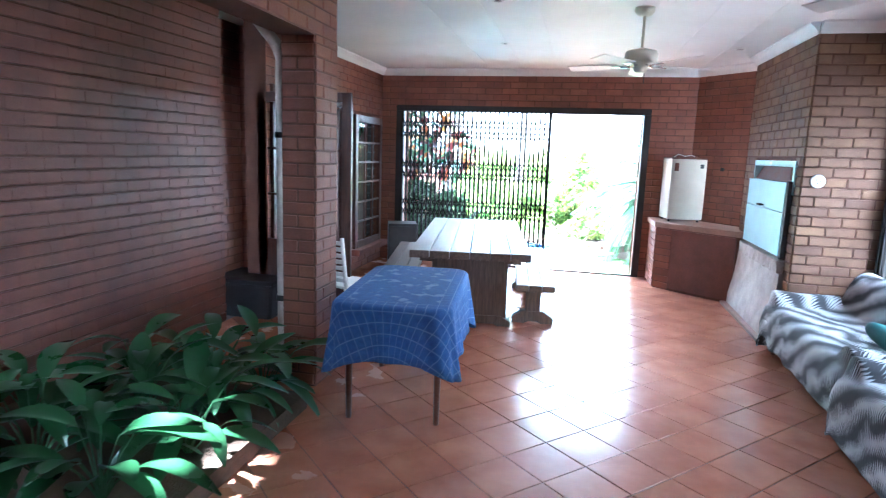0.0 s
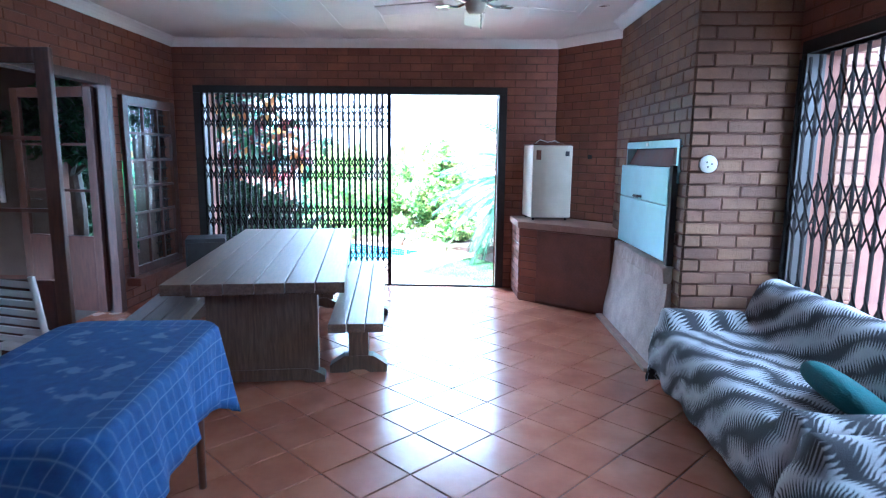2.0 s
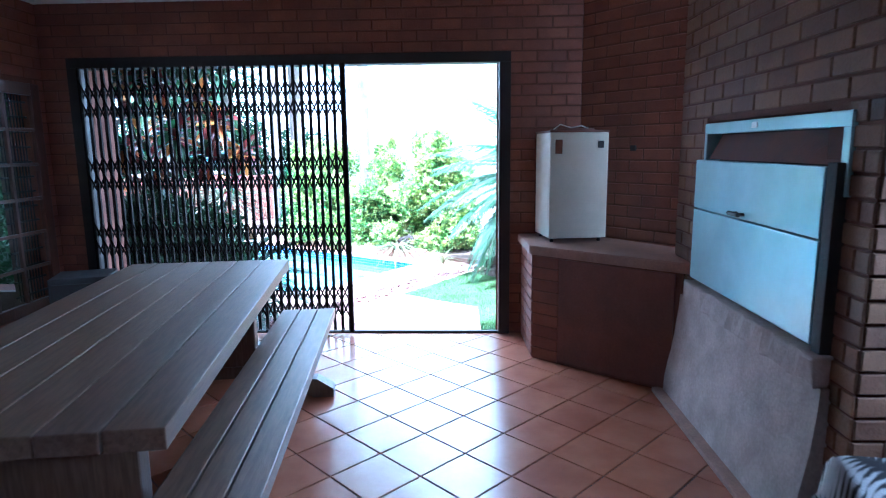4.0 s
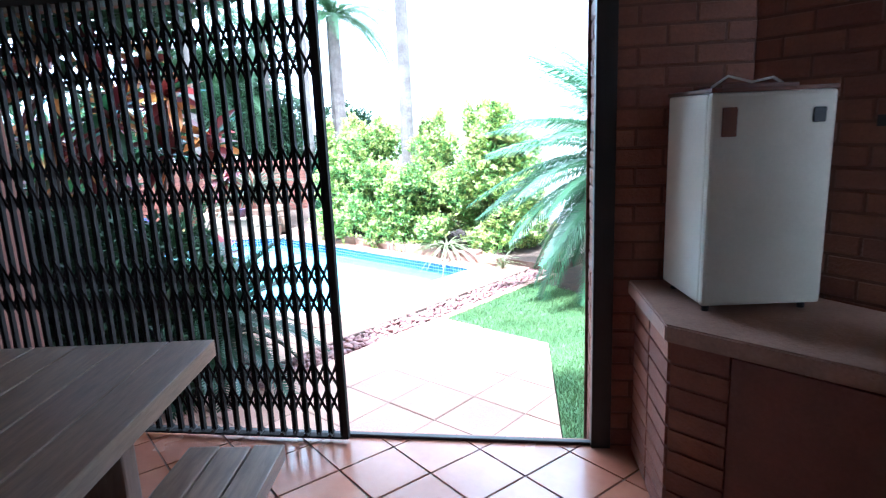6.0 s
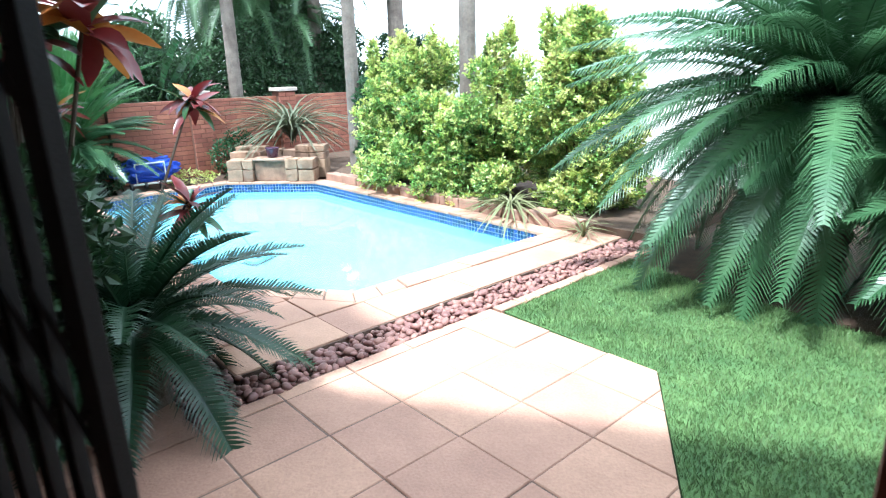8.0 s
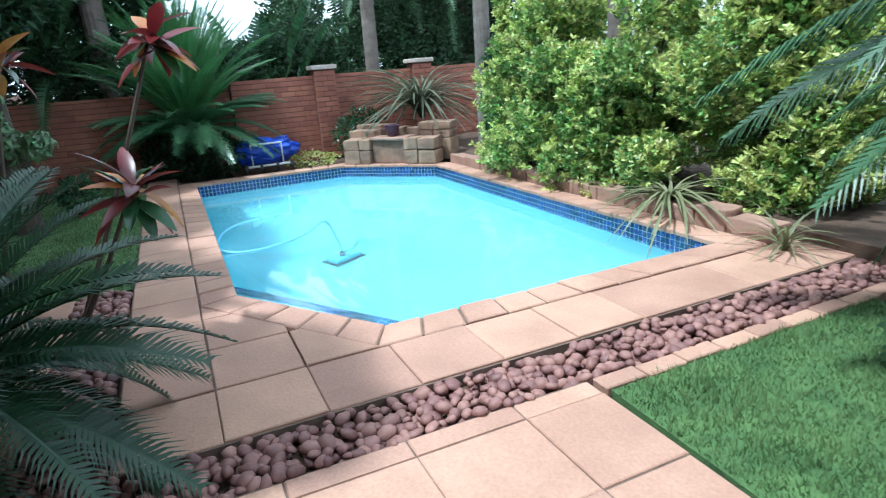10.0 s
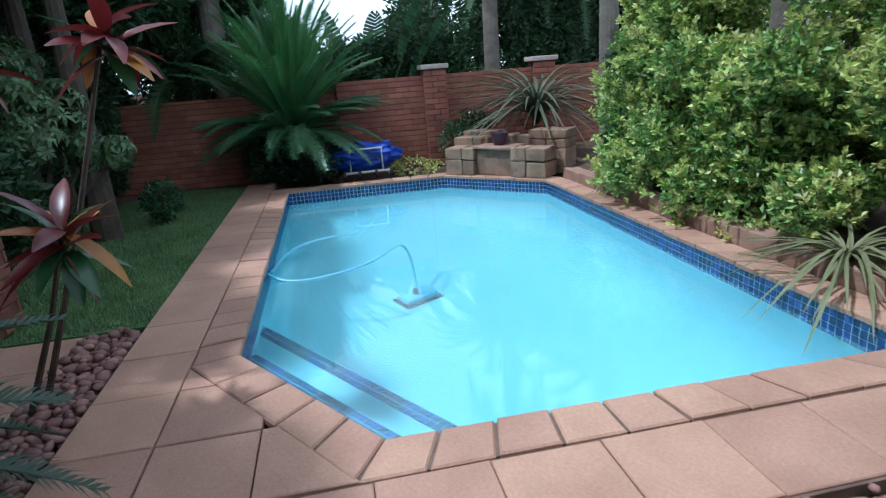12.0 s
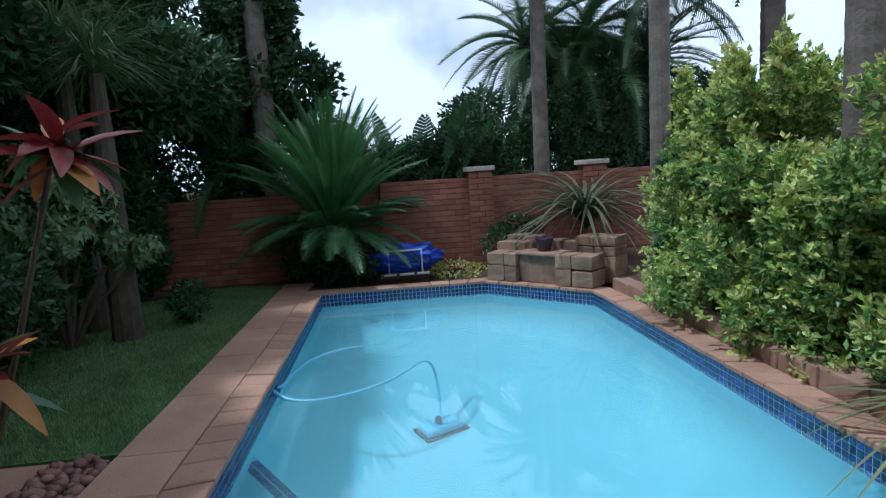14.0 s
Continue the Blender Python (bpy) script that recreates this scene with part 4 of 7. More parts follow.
def slab(bm, pts, z0, z1):
    a = [bm.verts.new((*p, z0)) for p in pts]
    b = [bm.verts.new((*p, z1)) for p in pts]
    bm.faces.new(a[::-1])
    bm.faces.new(b)
    for i in range(len(pts)):
        j = (i + 1) % len(pts)
        bm.faces.new((a[i], a[j], b[j], b[i]))


CN = [(1.43, 7.19), (2.28, 6.50), (2.5, 6.95), (1.84, 7.76), (1.40, 7.76)]
counter = thing("corner_counter", "low brick corner counter with a red-brown concrete top", "counter")
slab(bm, [(1.445, 7.20), (2.27, 6.53), (2.5, 6.95), (1.84, 7.76), (1.42, 7.76)], 0, 0.78)
body = part("body", bm, M["mortar"], counter)
bm = bmesh.new()
slab(bm, [(1.41, 7.16), (2.285, 6.46), (2.5, 6.93), (1.85, 7.77), (1.38, 7.77)], 0.78, 0.845)
bmesh.ops.bevel(bm, geom=bm.edges[:], offset=0.006, segments=2, affect="EDGES")
part("worktop", bm, M["concrete"], counter)
ang = math.degrees(math.atan2(6.53 - 7.20, 2.27 - 1.445))
bm = bmesh.new()
box(bm, 0.22, -0.022, 0.03, 1.02, -0.004, 0.765)
part("panel", bm, M["rust"], counter, "flat red-brown sheet closing the front", m=pose(1.445, 7.20, 0, 0, 0, ang))
for row in range(9):
    z = 0.012 + row * 0.085
    for s0, s1, mm in ((0.0, 0.215, pose(1.445, 7.20, 0, 0, 0, ang)), (0.0, 0.27, pose(1.42, 7.76, 0, 0, 0, -87.5)), (0.28, 0.555, pose(1.42, 7.76, 0, 0, 0, -87.5))):
        bm = bmesh.new()
        sh = 0.12 * (row % 2) if s1 > 0.3 else 0
        box(bm, s0 + 0.003 + (0 if s1 > 0.3 else 0), -0.010, z, s1 - 0.006, 0.02, z + 0.073)
        part("brick", bm, M["brick"], counter, m=mm)

FM = pose(1.56, 7.27, 0.845, 0, 0, 8) @ Matrix.Diagonal((0.87, 0.85, 1, 1))
fr = thing("fridge", "small old cream fridge standing on the corner counter", "fridge", FM)
part("body", rbox(0, 0.045, 0.03, 0.49, 0.47, 0.79, 0.012), M["fridge"], fr)
part("door", rbox(-0.003, 0.0, 0.03, 0.493, 0.04, 0.79, 0.014), M["fridge"], fr)
part("seal", rbox(0.01, 0.038, 0.04, 0.48, 0.047, 0.78, 0.002), M["black"], fr)
part("worktop", rbox(-0.005, 0.0, 0.79, 0.495, 0.475, 0.805, 0.004), M["darkwood"], fr, "brown edge trim on top")
part("magnet", rbox(0.04, -0.008, 0.64, 0.10, 0.0, 0.74, 0.004), M["darkwood"], fr, "dark bottle-shaped magnet")
part("magnet", rbox(0.40, -0.006, 0.68, 0.45, 0.0, 0.73, 0.004), M["black"], fr, "dark square magnet")
for x in (0.04, 0.45):
    for y in (0.06, 0.42):
        bm = bmesh.new()
        tube(bm, [(x, y, 0), (x, y, 0.035)], 0.016, 8)
        part("foot", bm, M["black"], fr)
bm = bmesh.new()
tube(bm, [(0.08, 0.2, 0.815), (0.12, 0.14, 0.85), (0.2, 0.1, 0.825), (0.3, 0.13, 0.84), (0.38, 0.2, 0.82)], 0.005, 6)
tagged(new("cable", to_mesh("cable", bm, M["white"], True)), "loose pale cable lying on the fridge", "cable").matrix_basis = FM
bm = rbox(0.1, 0.15, 0.806, 0.42, 0.38, 0.822, 0.004)
tagged(new("tray", to_mesh("tray", bm, M["darkwood"])), "flat brown tray lying on top of the fridge", "tray").matrix_basis = FM

# ---- built-in barbecue ----
BM = pose(XC, 6.36, 0, 0, 0, -90)   # x along the face towards the camera, -y out into the room
bb = thing("built_in_barbecue", "pale blue steel barbecue built into the chimney breast", "barbecue", BM)
W, Z0, Z1 = 1.27, 0.77, 1.65
for n, a in (("frame", (0, -0.02, Z1 - 0.055, W, 0.06, Z1)), ("frame", (W - 0.045, -0.02, Z1 - 0.30, W, 0.06, Z1 - 0.055)), ("frame", (0, -0.02, Z1 - 0.2, 0.03, 0.06, Z1 - 0.055))):
    part(n, rbox(*a, 0.004), M["steel"], bb)
bm = bmesh.new()
for a in ((0.0, 0.06, Z0, W, 0.11, Z1), ):
    box(bm, *a)
part("firebox", bm, M["soot"], bb)
bm = bmesh.new()
v = [bm.verts.new(p) for p in ((0.05, -0.01, Z1 - 0.19), (W - 0.06, -0.01, Z1 - 0.19), (W - 0.06, 0.055, Z1 - 0.06), (0.05, 0.055, Z1 - 0.06), (0.05, 0.055, Z1 - 0.19), (W - 0.06, 0.055, Z1 - 0.19))]
bm.faces.new((v[0], v[1], v[2], v[3]))
bm.faces.new((v[0], v[3], v[4]))
bm.faces.new((v[1], v[5], v[2]))
part("hood", bm, M["darkwood"], bb, "smoke-stained sloping hood")
part("door", rbox(-0.01, -0.055, 1.19, W - 0.07, -0.015, 1.455, 0.006), M["steel"], bb)
part("door", rbox(-0.01, -0.055, 0.79, W - 0.07, -0.015, 1.183, 0.006), M["steel"], bb)
part("edge", rbox(W - 0.068, -0.05, 0.77, W - 0.01, 0.055, 1.47, 0.004), M["soot"], bb, "sooty black side channel")
bm = bmesh.new()
tube(bm, [(0.53, -0.055, 1.215), (0.53, -0.085, 1.215)], 0.008, 8)
tube(bm, [(0.60, -0.055, 1.215), (0.60, -0.085, 1.215)], 0.008, 8)
tube(bm, [(0.515, -0.088, 1.215), (0.615, -0.088, 1.215)], 0.011, 8)
part("handle", bm, M["black"], bb)
bm = rbox(0.55, -0.026, Z1 - 0.04, 0.60, -0.02, Z1 - 0.012, 0.002)
part("badge", bm, M["white"], bb, "small pale maker's plate")
# flared plaster base and rough ledge
hearth = thing("hearth_base", "flared grey plaster base with a rough cement ledge", "hearth", BM)
bm = bmesh.new()
prof = [(-0.11, 0.03), (-0.105, 0.12), (-0.085, 0.25), (-0.06, 0.40), (-0.045, 0.55), (-0.04, 0.645), (0.0, 0.645), (0.0, 0.03)]
n = 14
rows = [[bm.verts.new((-0.19 + (W + 0.20) * i / n, y + 0.004 * noise.noise(Vector((i * 0.6, z * 4, 2))), z)) for y, z in prof] for i in range(n + 1)]
for a, b in zip(rows, rows[1:]):
    for k in range(len(prof)):
        j = (k + 1) % len(prof)
        bm.faces.new((a[k], a[j], b[j], b[k]))
bm.faces.new(rows[0])
bm.faces.new(rows[-1][::-1])
part("base", bm, M["plaster"], hearth, smooth=False)
bm = rbox(-0.05, -0.075, 0.645, W, 0.0, 0.765, 0.012)
bmesh.ops.subdivide_edges(bm, edges=[e for e in bm.edges if e.calc_length() > 0.5], cuts=24)
for v in bm.verts:
    v.co.y += 0.016 * noise.noise(v.co * 14)
    v.co.z += 0.010 * noise.noise(v.co * 17 + Vector((4, 0, 0)))
part("ledge", bm, M["plaster"], hearth, "rough broken cement ledge")
part("kerb", rbox(-0.23, -0.17, 0.0, W + 0.02, -0.0, 0.03, 0.008), M["concrete"], hearth, "low purple-brown floor kerb")

sk = thing("wall_socket", "round white wall socket on the chimney brickwork", "socket", pose(2.42, 4.942, 1.485, 90, 0, 0))
bm = bmesh.new()
lathe(bm, [(0.058, 0), (0.058, 0.012), (0.052, 0.018), (0.02, 0.02), (0.0005, 0.02)], 28)
part("plate", bm, M["white"], sk, smooth=True)
for x, y in ((-0.015, 0.012), (0.017, 0.0), (-0.008, -0.018)):
    bm = bmesh.new()
    lathe(bm, [(0.006, 0.019), (0.006, 0.0215), (0.0004, 0.0215)], 10, (x, y, 0))
    part("pin_hole", bm, M["black"], sk)
hk = bmesh.new()
box(hk, 0, 0, 0, 0.04, 0.03, 0.04)
tagged(new("wall_switch", to_mesh("wall_switch", hk, M["black"])), "small dark switch on the brick wall", "switch").matrix_basis = pose(2.16, 7.42, 1.50, 0, 0, -50.2)


# ---- ceiling fans and spots ----
def ceiling_fan(m, turn):
    fan = thing("ceiling_fan", "white five-blade ceiling fan with pale cane panels, still", "ceiling fan", m, "ceiling fans")
    bm = bmesh.new()
    lathe(bm, [(0.0005, 0), (0.075, 0), (0.075, -0.03), (0.055, -0.055), (0.03, -0.065), (0.0005, -0.065)], 24)
    part("canopy", bm, M["fridge"], fan, smooth=True)
    bm = bmesh.new()
    tube(bm, [(0, 0, -0.06), (0, 0, -0.34)], 0.012, 10)
    part("rod", bm, M["fridge"], fan, smooth=True)
    bm = bmesh.new()
    lathe(bm, [(0.02, -0.300), (0.05, -0.310), (0.115, -0.325), (0.128, -0.345), (0.128, -0.395), (0.115, -0.420), (0.06, -0.432), (0.05, -0.475), (0.035, -0.490), (0.0005, -0.492)], 28)
    part("motor", bm, M["fridge"], fan, "cream motor housing", True)
    for k in range(5):
        a = pose(0, 0, 0, 0, 0, turn + 72 * k)
        bm = bmesh.new()
        tube(bm, [(0.05, 0, -0.428), (0.10, 0.0, -0.445), (0.16, 0, -0.440)], 0.008, 6)
        box(bm, 0.14, -0.035, -0.443, 0.22, 0.035, -0.438)
        part("bracket", bm, M["chrome"], fan, m=a)
        bm = rbox(0.17, -0.06, -0.0035, 0.58, 0.06, 0.0035, 0.003, pose(0, 0, -0.436, 11, 0, 0))
        part("blade", bm, M["white"], fan, m=a)
    bm = bmesh.new()
    tube(bm, [(0.03, 0, -0.460), (0.032, 0, -0.570)], 0.0025, 6)
    part("pull_cord", bm, M["black"], fan)


ceiling_fan(pose(0.86, 4.36, CEIL), 18)
ceiling_fan(pose(1.75, 2.02, CEIL), 48)
for x, y in ((-0.25, 4.04), (2.05, 4.31), (1.98, 6.25), (-0.42, 5.84)):
    sp = thing("ceiling_spotlight", "small white recessed ceiling spotlight, unlit", "spotlight", pose(x, y, CEIL), "ceiling spotlights")
    bm = bmesh.new()
    lathe(bm, [(0.035, -0.002), (0.042, -0.008), (0.05, -0.007), (0.052, 0.0)], 20)
    part("ring", bm, M["white"], sp, smooth=True)
    bm = bmesh.new()
    lathe(bm, [(0.034, -0.003), (0.0005, -0.004)], 16)
    part("lens", bm, M["chrome"], sp, smooth=True)


# ---- slatted plastic chair and a dark speaker behind the table ----
def plastic_chair(m):
    c = thing("plastic_chair", "white slatted plastic garden chair", "chair", m)
    part("seat", rbox(-0.22, -0.2, 0.40, 0.22, 0.22, 0.425, 0.01), M["white"], c)
    for x in (-0.2, 0.2):
        for y in (-0.18, 0.2):
            bm = bmesh.new()
            tube(bm, [(x * 1.08, y * 1.1, 0), (x, y, 0.41)], 0.016, 8, 0.022)
            part("leg", bm, M["white"], c, smooth=True)
        bm = bmesh.new()
        tube(bm, [(x, 0.2, 0.41), (x, 0.27, 0.86)], 0.018, 8)
        part("back_post", bm, M["white"], c, smooth=True)
    for k in range(7):
        part("slat", rbox(-0.2, 0.205 + 0.0093 * k, 0.46 + 0.056 * k, 0.2, 0.222 + 0.0093 * k, 0.495 + 0.056 * k, 0.004), M["white"], c)


plastic_chair(pose(-1.62, 4.32, 0, 0, 0, 165))
spk = thing("loudspeaker", "black box loudspeaker standing in the corner", "loudspeaker", pose(-1.95, 7.30, 0, 0, 0, 20))
part("cabinet", rbox(-0.2, -0.18, 0, 0.2, 0.18, 0.62, 0.015), M["black"], spk)
part("grille", rbox(-0.18, -0.19, 0.04, 0.18, -0.178, 0.58, 0.004), M["soot"], spk)

# ---- open edge: downpipe, bin ----
dp = thing("downpipe", "grey painted steel downpipe with a bent foot", "pipe")
bm = bmesh.new()
tube(bm, [(-1.57, 1.2, 2.75), (-1.57, 2.0, 2.62), (-1.57, 2.8, 2.40), (-1.57, 3.02, 2.30), (-1.57, 3.10, 2.15), (-1.57, 3.10, 0.22), (-1.59, 3.08, 0.12), (-1.63, 2.98, 0.05)], 0.04, 12)
part("pipe", bm, M["plaster"], dp, smooth=True)
for z in (0.55, 1.7):
    bm = bmesh.new()
    lathe(bm, [(0.046, -0.02), (0.048, 0), (0.046, 0.02)], 14, (-1.57, 3.10, z))
    part("bracket", bm, M["darkmetal"], dp)
bn = thing("storage_bin", "low black plastic bin in the brick recess", "bin", pose(-2.56, 4.42, 0))
bm = rbox(-0.3, -0.25, 0, 0.3, 0.25, 0.34, 0.03)
for v in bm.verts:
    if v.co.z < 0.1:
        v.co.x *= 0.9
        v.co.y *= 0.9
part("body", bm, M["black"], bn)
part("lid", rbox(-0.33, -0.28, 0.34, 0.33, 0.28, 0.38, 0.015), M["black"], bn)

# ---- garden ground: pavements, lawns, pebble beds ----
def flat(name, pts, z0, z1, mat, label, cat, local=True):
    bm = bmesh.new()
    slab(bm, pts, z0, z1)
    ob = structure(name, bm, M[mat], label, cat)
    if local:
        ob.matrix_basis = G
    return ob


def to_world(x, y):
    p = G @ Vector((x, y, 0))
    return p.x, p.y


def to_local(x, y):
    p = G.inverted() @ Vector((x, y, 0))
    return p.x, p.y


def inside(p, poly):
    c = False
    for (ax, ay), (bx, by) in zip(poly, poly[1:] + poly[:1]):
        if (ay > p[1]) != (by > p[1]) and p[0] < (bx - ax) * (p[1] - ay) / (by - ay) + ax:
            c = not c
    return c


def clip(poly, keep):
    """Cut a convex polygon by a convex anticlockwise one."""
    for (ax, ay), (bx, by) in zip(keep, keep[1:] + keep[:1]):
        out = []
        side = lambda p: (bx - ax) * (p[1] - ay) - (by - ay) * (p[0] - ax)
        for p, q in zip(poly, poly[1:] + poly[:1]):
            sp, sq = side(p), side(q)
            if sp >= 0:
                out.append(p)
            if (sp >= 0) != (sq >= 0):
                t = sp / (sp - sq)
                out.append((p[0] + t * (q[0] - p[0]), p[1] + t * (q[1] - p[1])))
        poly = out
        if len(poly) < 3:
            return []
    return poly


LV = to_local(-0.06, 11.30)
LAWN_EDGE = [(-0.06, 11.30), (1.11, 10.52), (1.15, 8.35)]
near_pave = flat("pavement", [to_local(-1.95, 8.36), to_local(1.15, 8.36), to_local(1.11, 10.52), (LV[0], 6.21), (6.3, 6.21)], GROUND - 0.05, GROUND - 0.006, "sand", "square clay pavers with sandy joints, cracked in places", "pavement")
surround = flat("pool_surround", [(7.55, 6.53), (12.2, 6.53), (12.2, 7.0), (8.0, 7.0), (7.98, 14.2), (7.55, 14.2)], GROUND - 0.05, GROUND + 0.006, "sand", "clay pavers round the pool with dark joints", "pavement")
left_pave = flat("pavement_left", [(4.4, 6.2), (7.2, 6.2), (7.2, 8.9), (4.4, 8.9)], GROUND - 0.05, GROUND - 0.006, "sand", "clay pavers beyond the pebble strip", "pavement")
RLAWN = [to_local(*p) for p in ((1.16, 8.36), (4.2, 8.36), (4.2, 10.6), (2.45, 11.4), (1.9, 11.88), (1.0, 12.8))] + [(11.2, 6.10), (LV[0] + 0.05, 6.10), to_local(1.12, 10.52)]
LLAWN = [(5.2, 8.95), (7.54, 8.95), (7.54, 14.2), (6.8, 14.4), (5.6, 13.6), (4.9, 11.0)]
flat("lawn_right", RLAWN, GROUND - 0.05, GROUND - 0.012, "turf", "green lawn beside the paving", "lawn")
flat("lawn_left", LLAWN, GROUND - 0.05, GROUND - 0.012, "turf", "shaded green lawn beside the pool", "lawn")


def grass(name, poly, count, h, label):
    rnd = random.Random(5)
    xs, ys = [p[0] for p in poly], [p[1] for p in poly]
    verts, faces = [], []
    while len(faces) < count:
        x, y = rnd.uniform(min(xs), max(xs)), rnd.uniform(min(ys), max(ys))
        if not inside((x, y), poly):
            continue
        a, b = rnd.uniform(0, 6.283), rnd.uniform(0, 6.283)
        k = h * rnd.uniform(0.5, 1.2) * (0.8 + 0.5 * noise.noise(Vector((x * 2.5, y * 2.5, 0))))
        w, lean = 0.0035, k * rnd.uniform(0.1, 0.7)
        n = len(verts)
        z = GROUND - 0.014
        verts += [(x - w * math.cos(a), y - w * math.sin(a), z), (x + w * math.cos(a), y + w * math.sin(a), z), (x + lean * math.cos(b), y + lean * math.sin(b), z + k)]
        faces.append((n, n + 1, n + 2))
    ob = tagged(new(name, raw_mesh(name, verts, faces, M["grass"])), label, "grass", "", "stuff")
    ob.matrix_basis = G


grass("grass_right", RLAWN, 75000, 0.045, "short green lawn grass")
grass("grass_left", LLAWN, 60000, 0.045, "short green lawn grass in shade")


def pebble_mesh(seed):
    rnd = random.Random(seed)
    nu, nv = 8, 5
    rows = []
    sx, sy, sz = rnd.uniform(0.8, 1.25), rnd.uniform(0.65, 0.95), rnd.uniform(0.5, 0.75)
    verts = [(0, 0, -sz)]
    for j in range(1, nv):
        t = math.pi * j / nv
        for i in range(nu):
            p = 2 * math.pi * i / nu
            v = Vector((math.sin(t) * math.cos(p), math.sin(t) * math.sin(p), -math.cos(t)))
            s = 1 + 0.22 * noise.noise(v * 1.3 + Vector((seed * 3.1, 0, 0)))
            verts.append((v.x * sx * s, v.y * sy * s, v.z * sz * s))
    verts.append((0, 0, sz))
    faces = [(0, 1 + (i + 1) % nu, 1 + i) for i in range(nu)]
    for j in range(nv - 2):
        for i in range(nu):
            a, b = 1 + j * nu + i, 1 + j * nu + (i + 1) % nu
            faces.append((a, b, b + nu, a + nu))
    last = len(verts) - 1
    faces += [(last, last - nu + i, last - nu + (i + 1) % nu) for i in range(nu)]
    return verts, faces


bed = flat("pebble_bed", [(7.2, 6.212), (11.9, 6.212), (11.9, 6.528), (7.548, 6.528), (7.548, 8.9), (7.2, 8.9)], GROUND - 0.09, GROUND - 0.055, "soil", "narrow bed of smooth purple-brown river pebbles", "pebble bed")


def lay_pebbles():
    rnd = random.Random(11)
    kinds = [pebble_mesh(k) for k in range(9)]
    single = [raw_mesh("pebble", v, f, M["pebble_single"], True) for v, f in kinds]
    verts, faces, made = [], [], 0
    spots = []
    for layer, (zz, cell) in enumerate(((GROUND - 0.035, 0.056), (GROUND - 0.004, 0.057))):
        for x0, x1, y0, y1 in ((7.22, 11.85, 6.23, 6.51), (7.22, 7.53, 6.53, 8.88)):
            x = x0
            while x < x1:
                y = y0
                while y < y1:
                    spots.append((x + rnd.uniform(-0.02, 0.02), y + rnd.uniform(-0.015, 0.02), zz + rnd.uniform(-0.01, 0.012), layer))
                    y += cell * rnd.uniform(0.85, 1.15)
                x += cell
    for x, y, z, layer in spots:
        k = rnd.randrange(9)
        s = rnd.choice((0.024, 0.028, 0.033, 0.036, 0.042))
        m = Matrix.Translation((x, y, z)) @ Euler((rnd.uniform(-0.5, 0.5), rnd.uniform(-0.5, 0.5), rnd.uniform(0, 6.28))).to_matrix().to_4x4() @ Matrix.Diagonal((s, s, s, 1))
        if layer and made < 300 and 8.1 < x < 10.9 and y < 6.53:
            p = new("pebble", single[k])
            p.parent = bed
            p.matrix_basis = m
            made += 1
        else:
            n = len(verts)
            verts += [tuple(m @ Vector(q)) for q in kinds[k][0]]
            faces += [tuple(n + i for i in f) for f in kinds[k][1]]
    part("pebbles", raw_mesh("pebbles", verts, faces, M["pebble"], True), None, bed, kind="stuff")


# pool coping and waterline mosaic
coping = thing("pool_coping", "clay coping bricks round the rim of the pool", "coping", G)
coping["kind"] = "structure"
bm = bmesh.new()
prism_ring(bm, offset(POOL, 0.004), offset(POOL, 0.215), GROUND - 0.09, COPE - 0.012)
part("bed", bm, M["sand"], coping)
line = thing("waterline_tiles", "dark blue glass mosaic band at the waterline", "tiles", G)
line["kind"] = "structure"


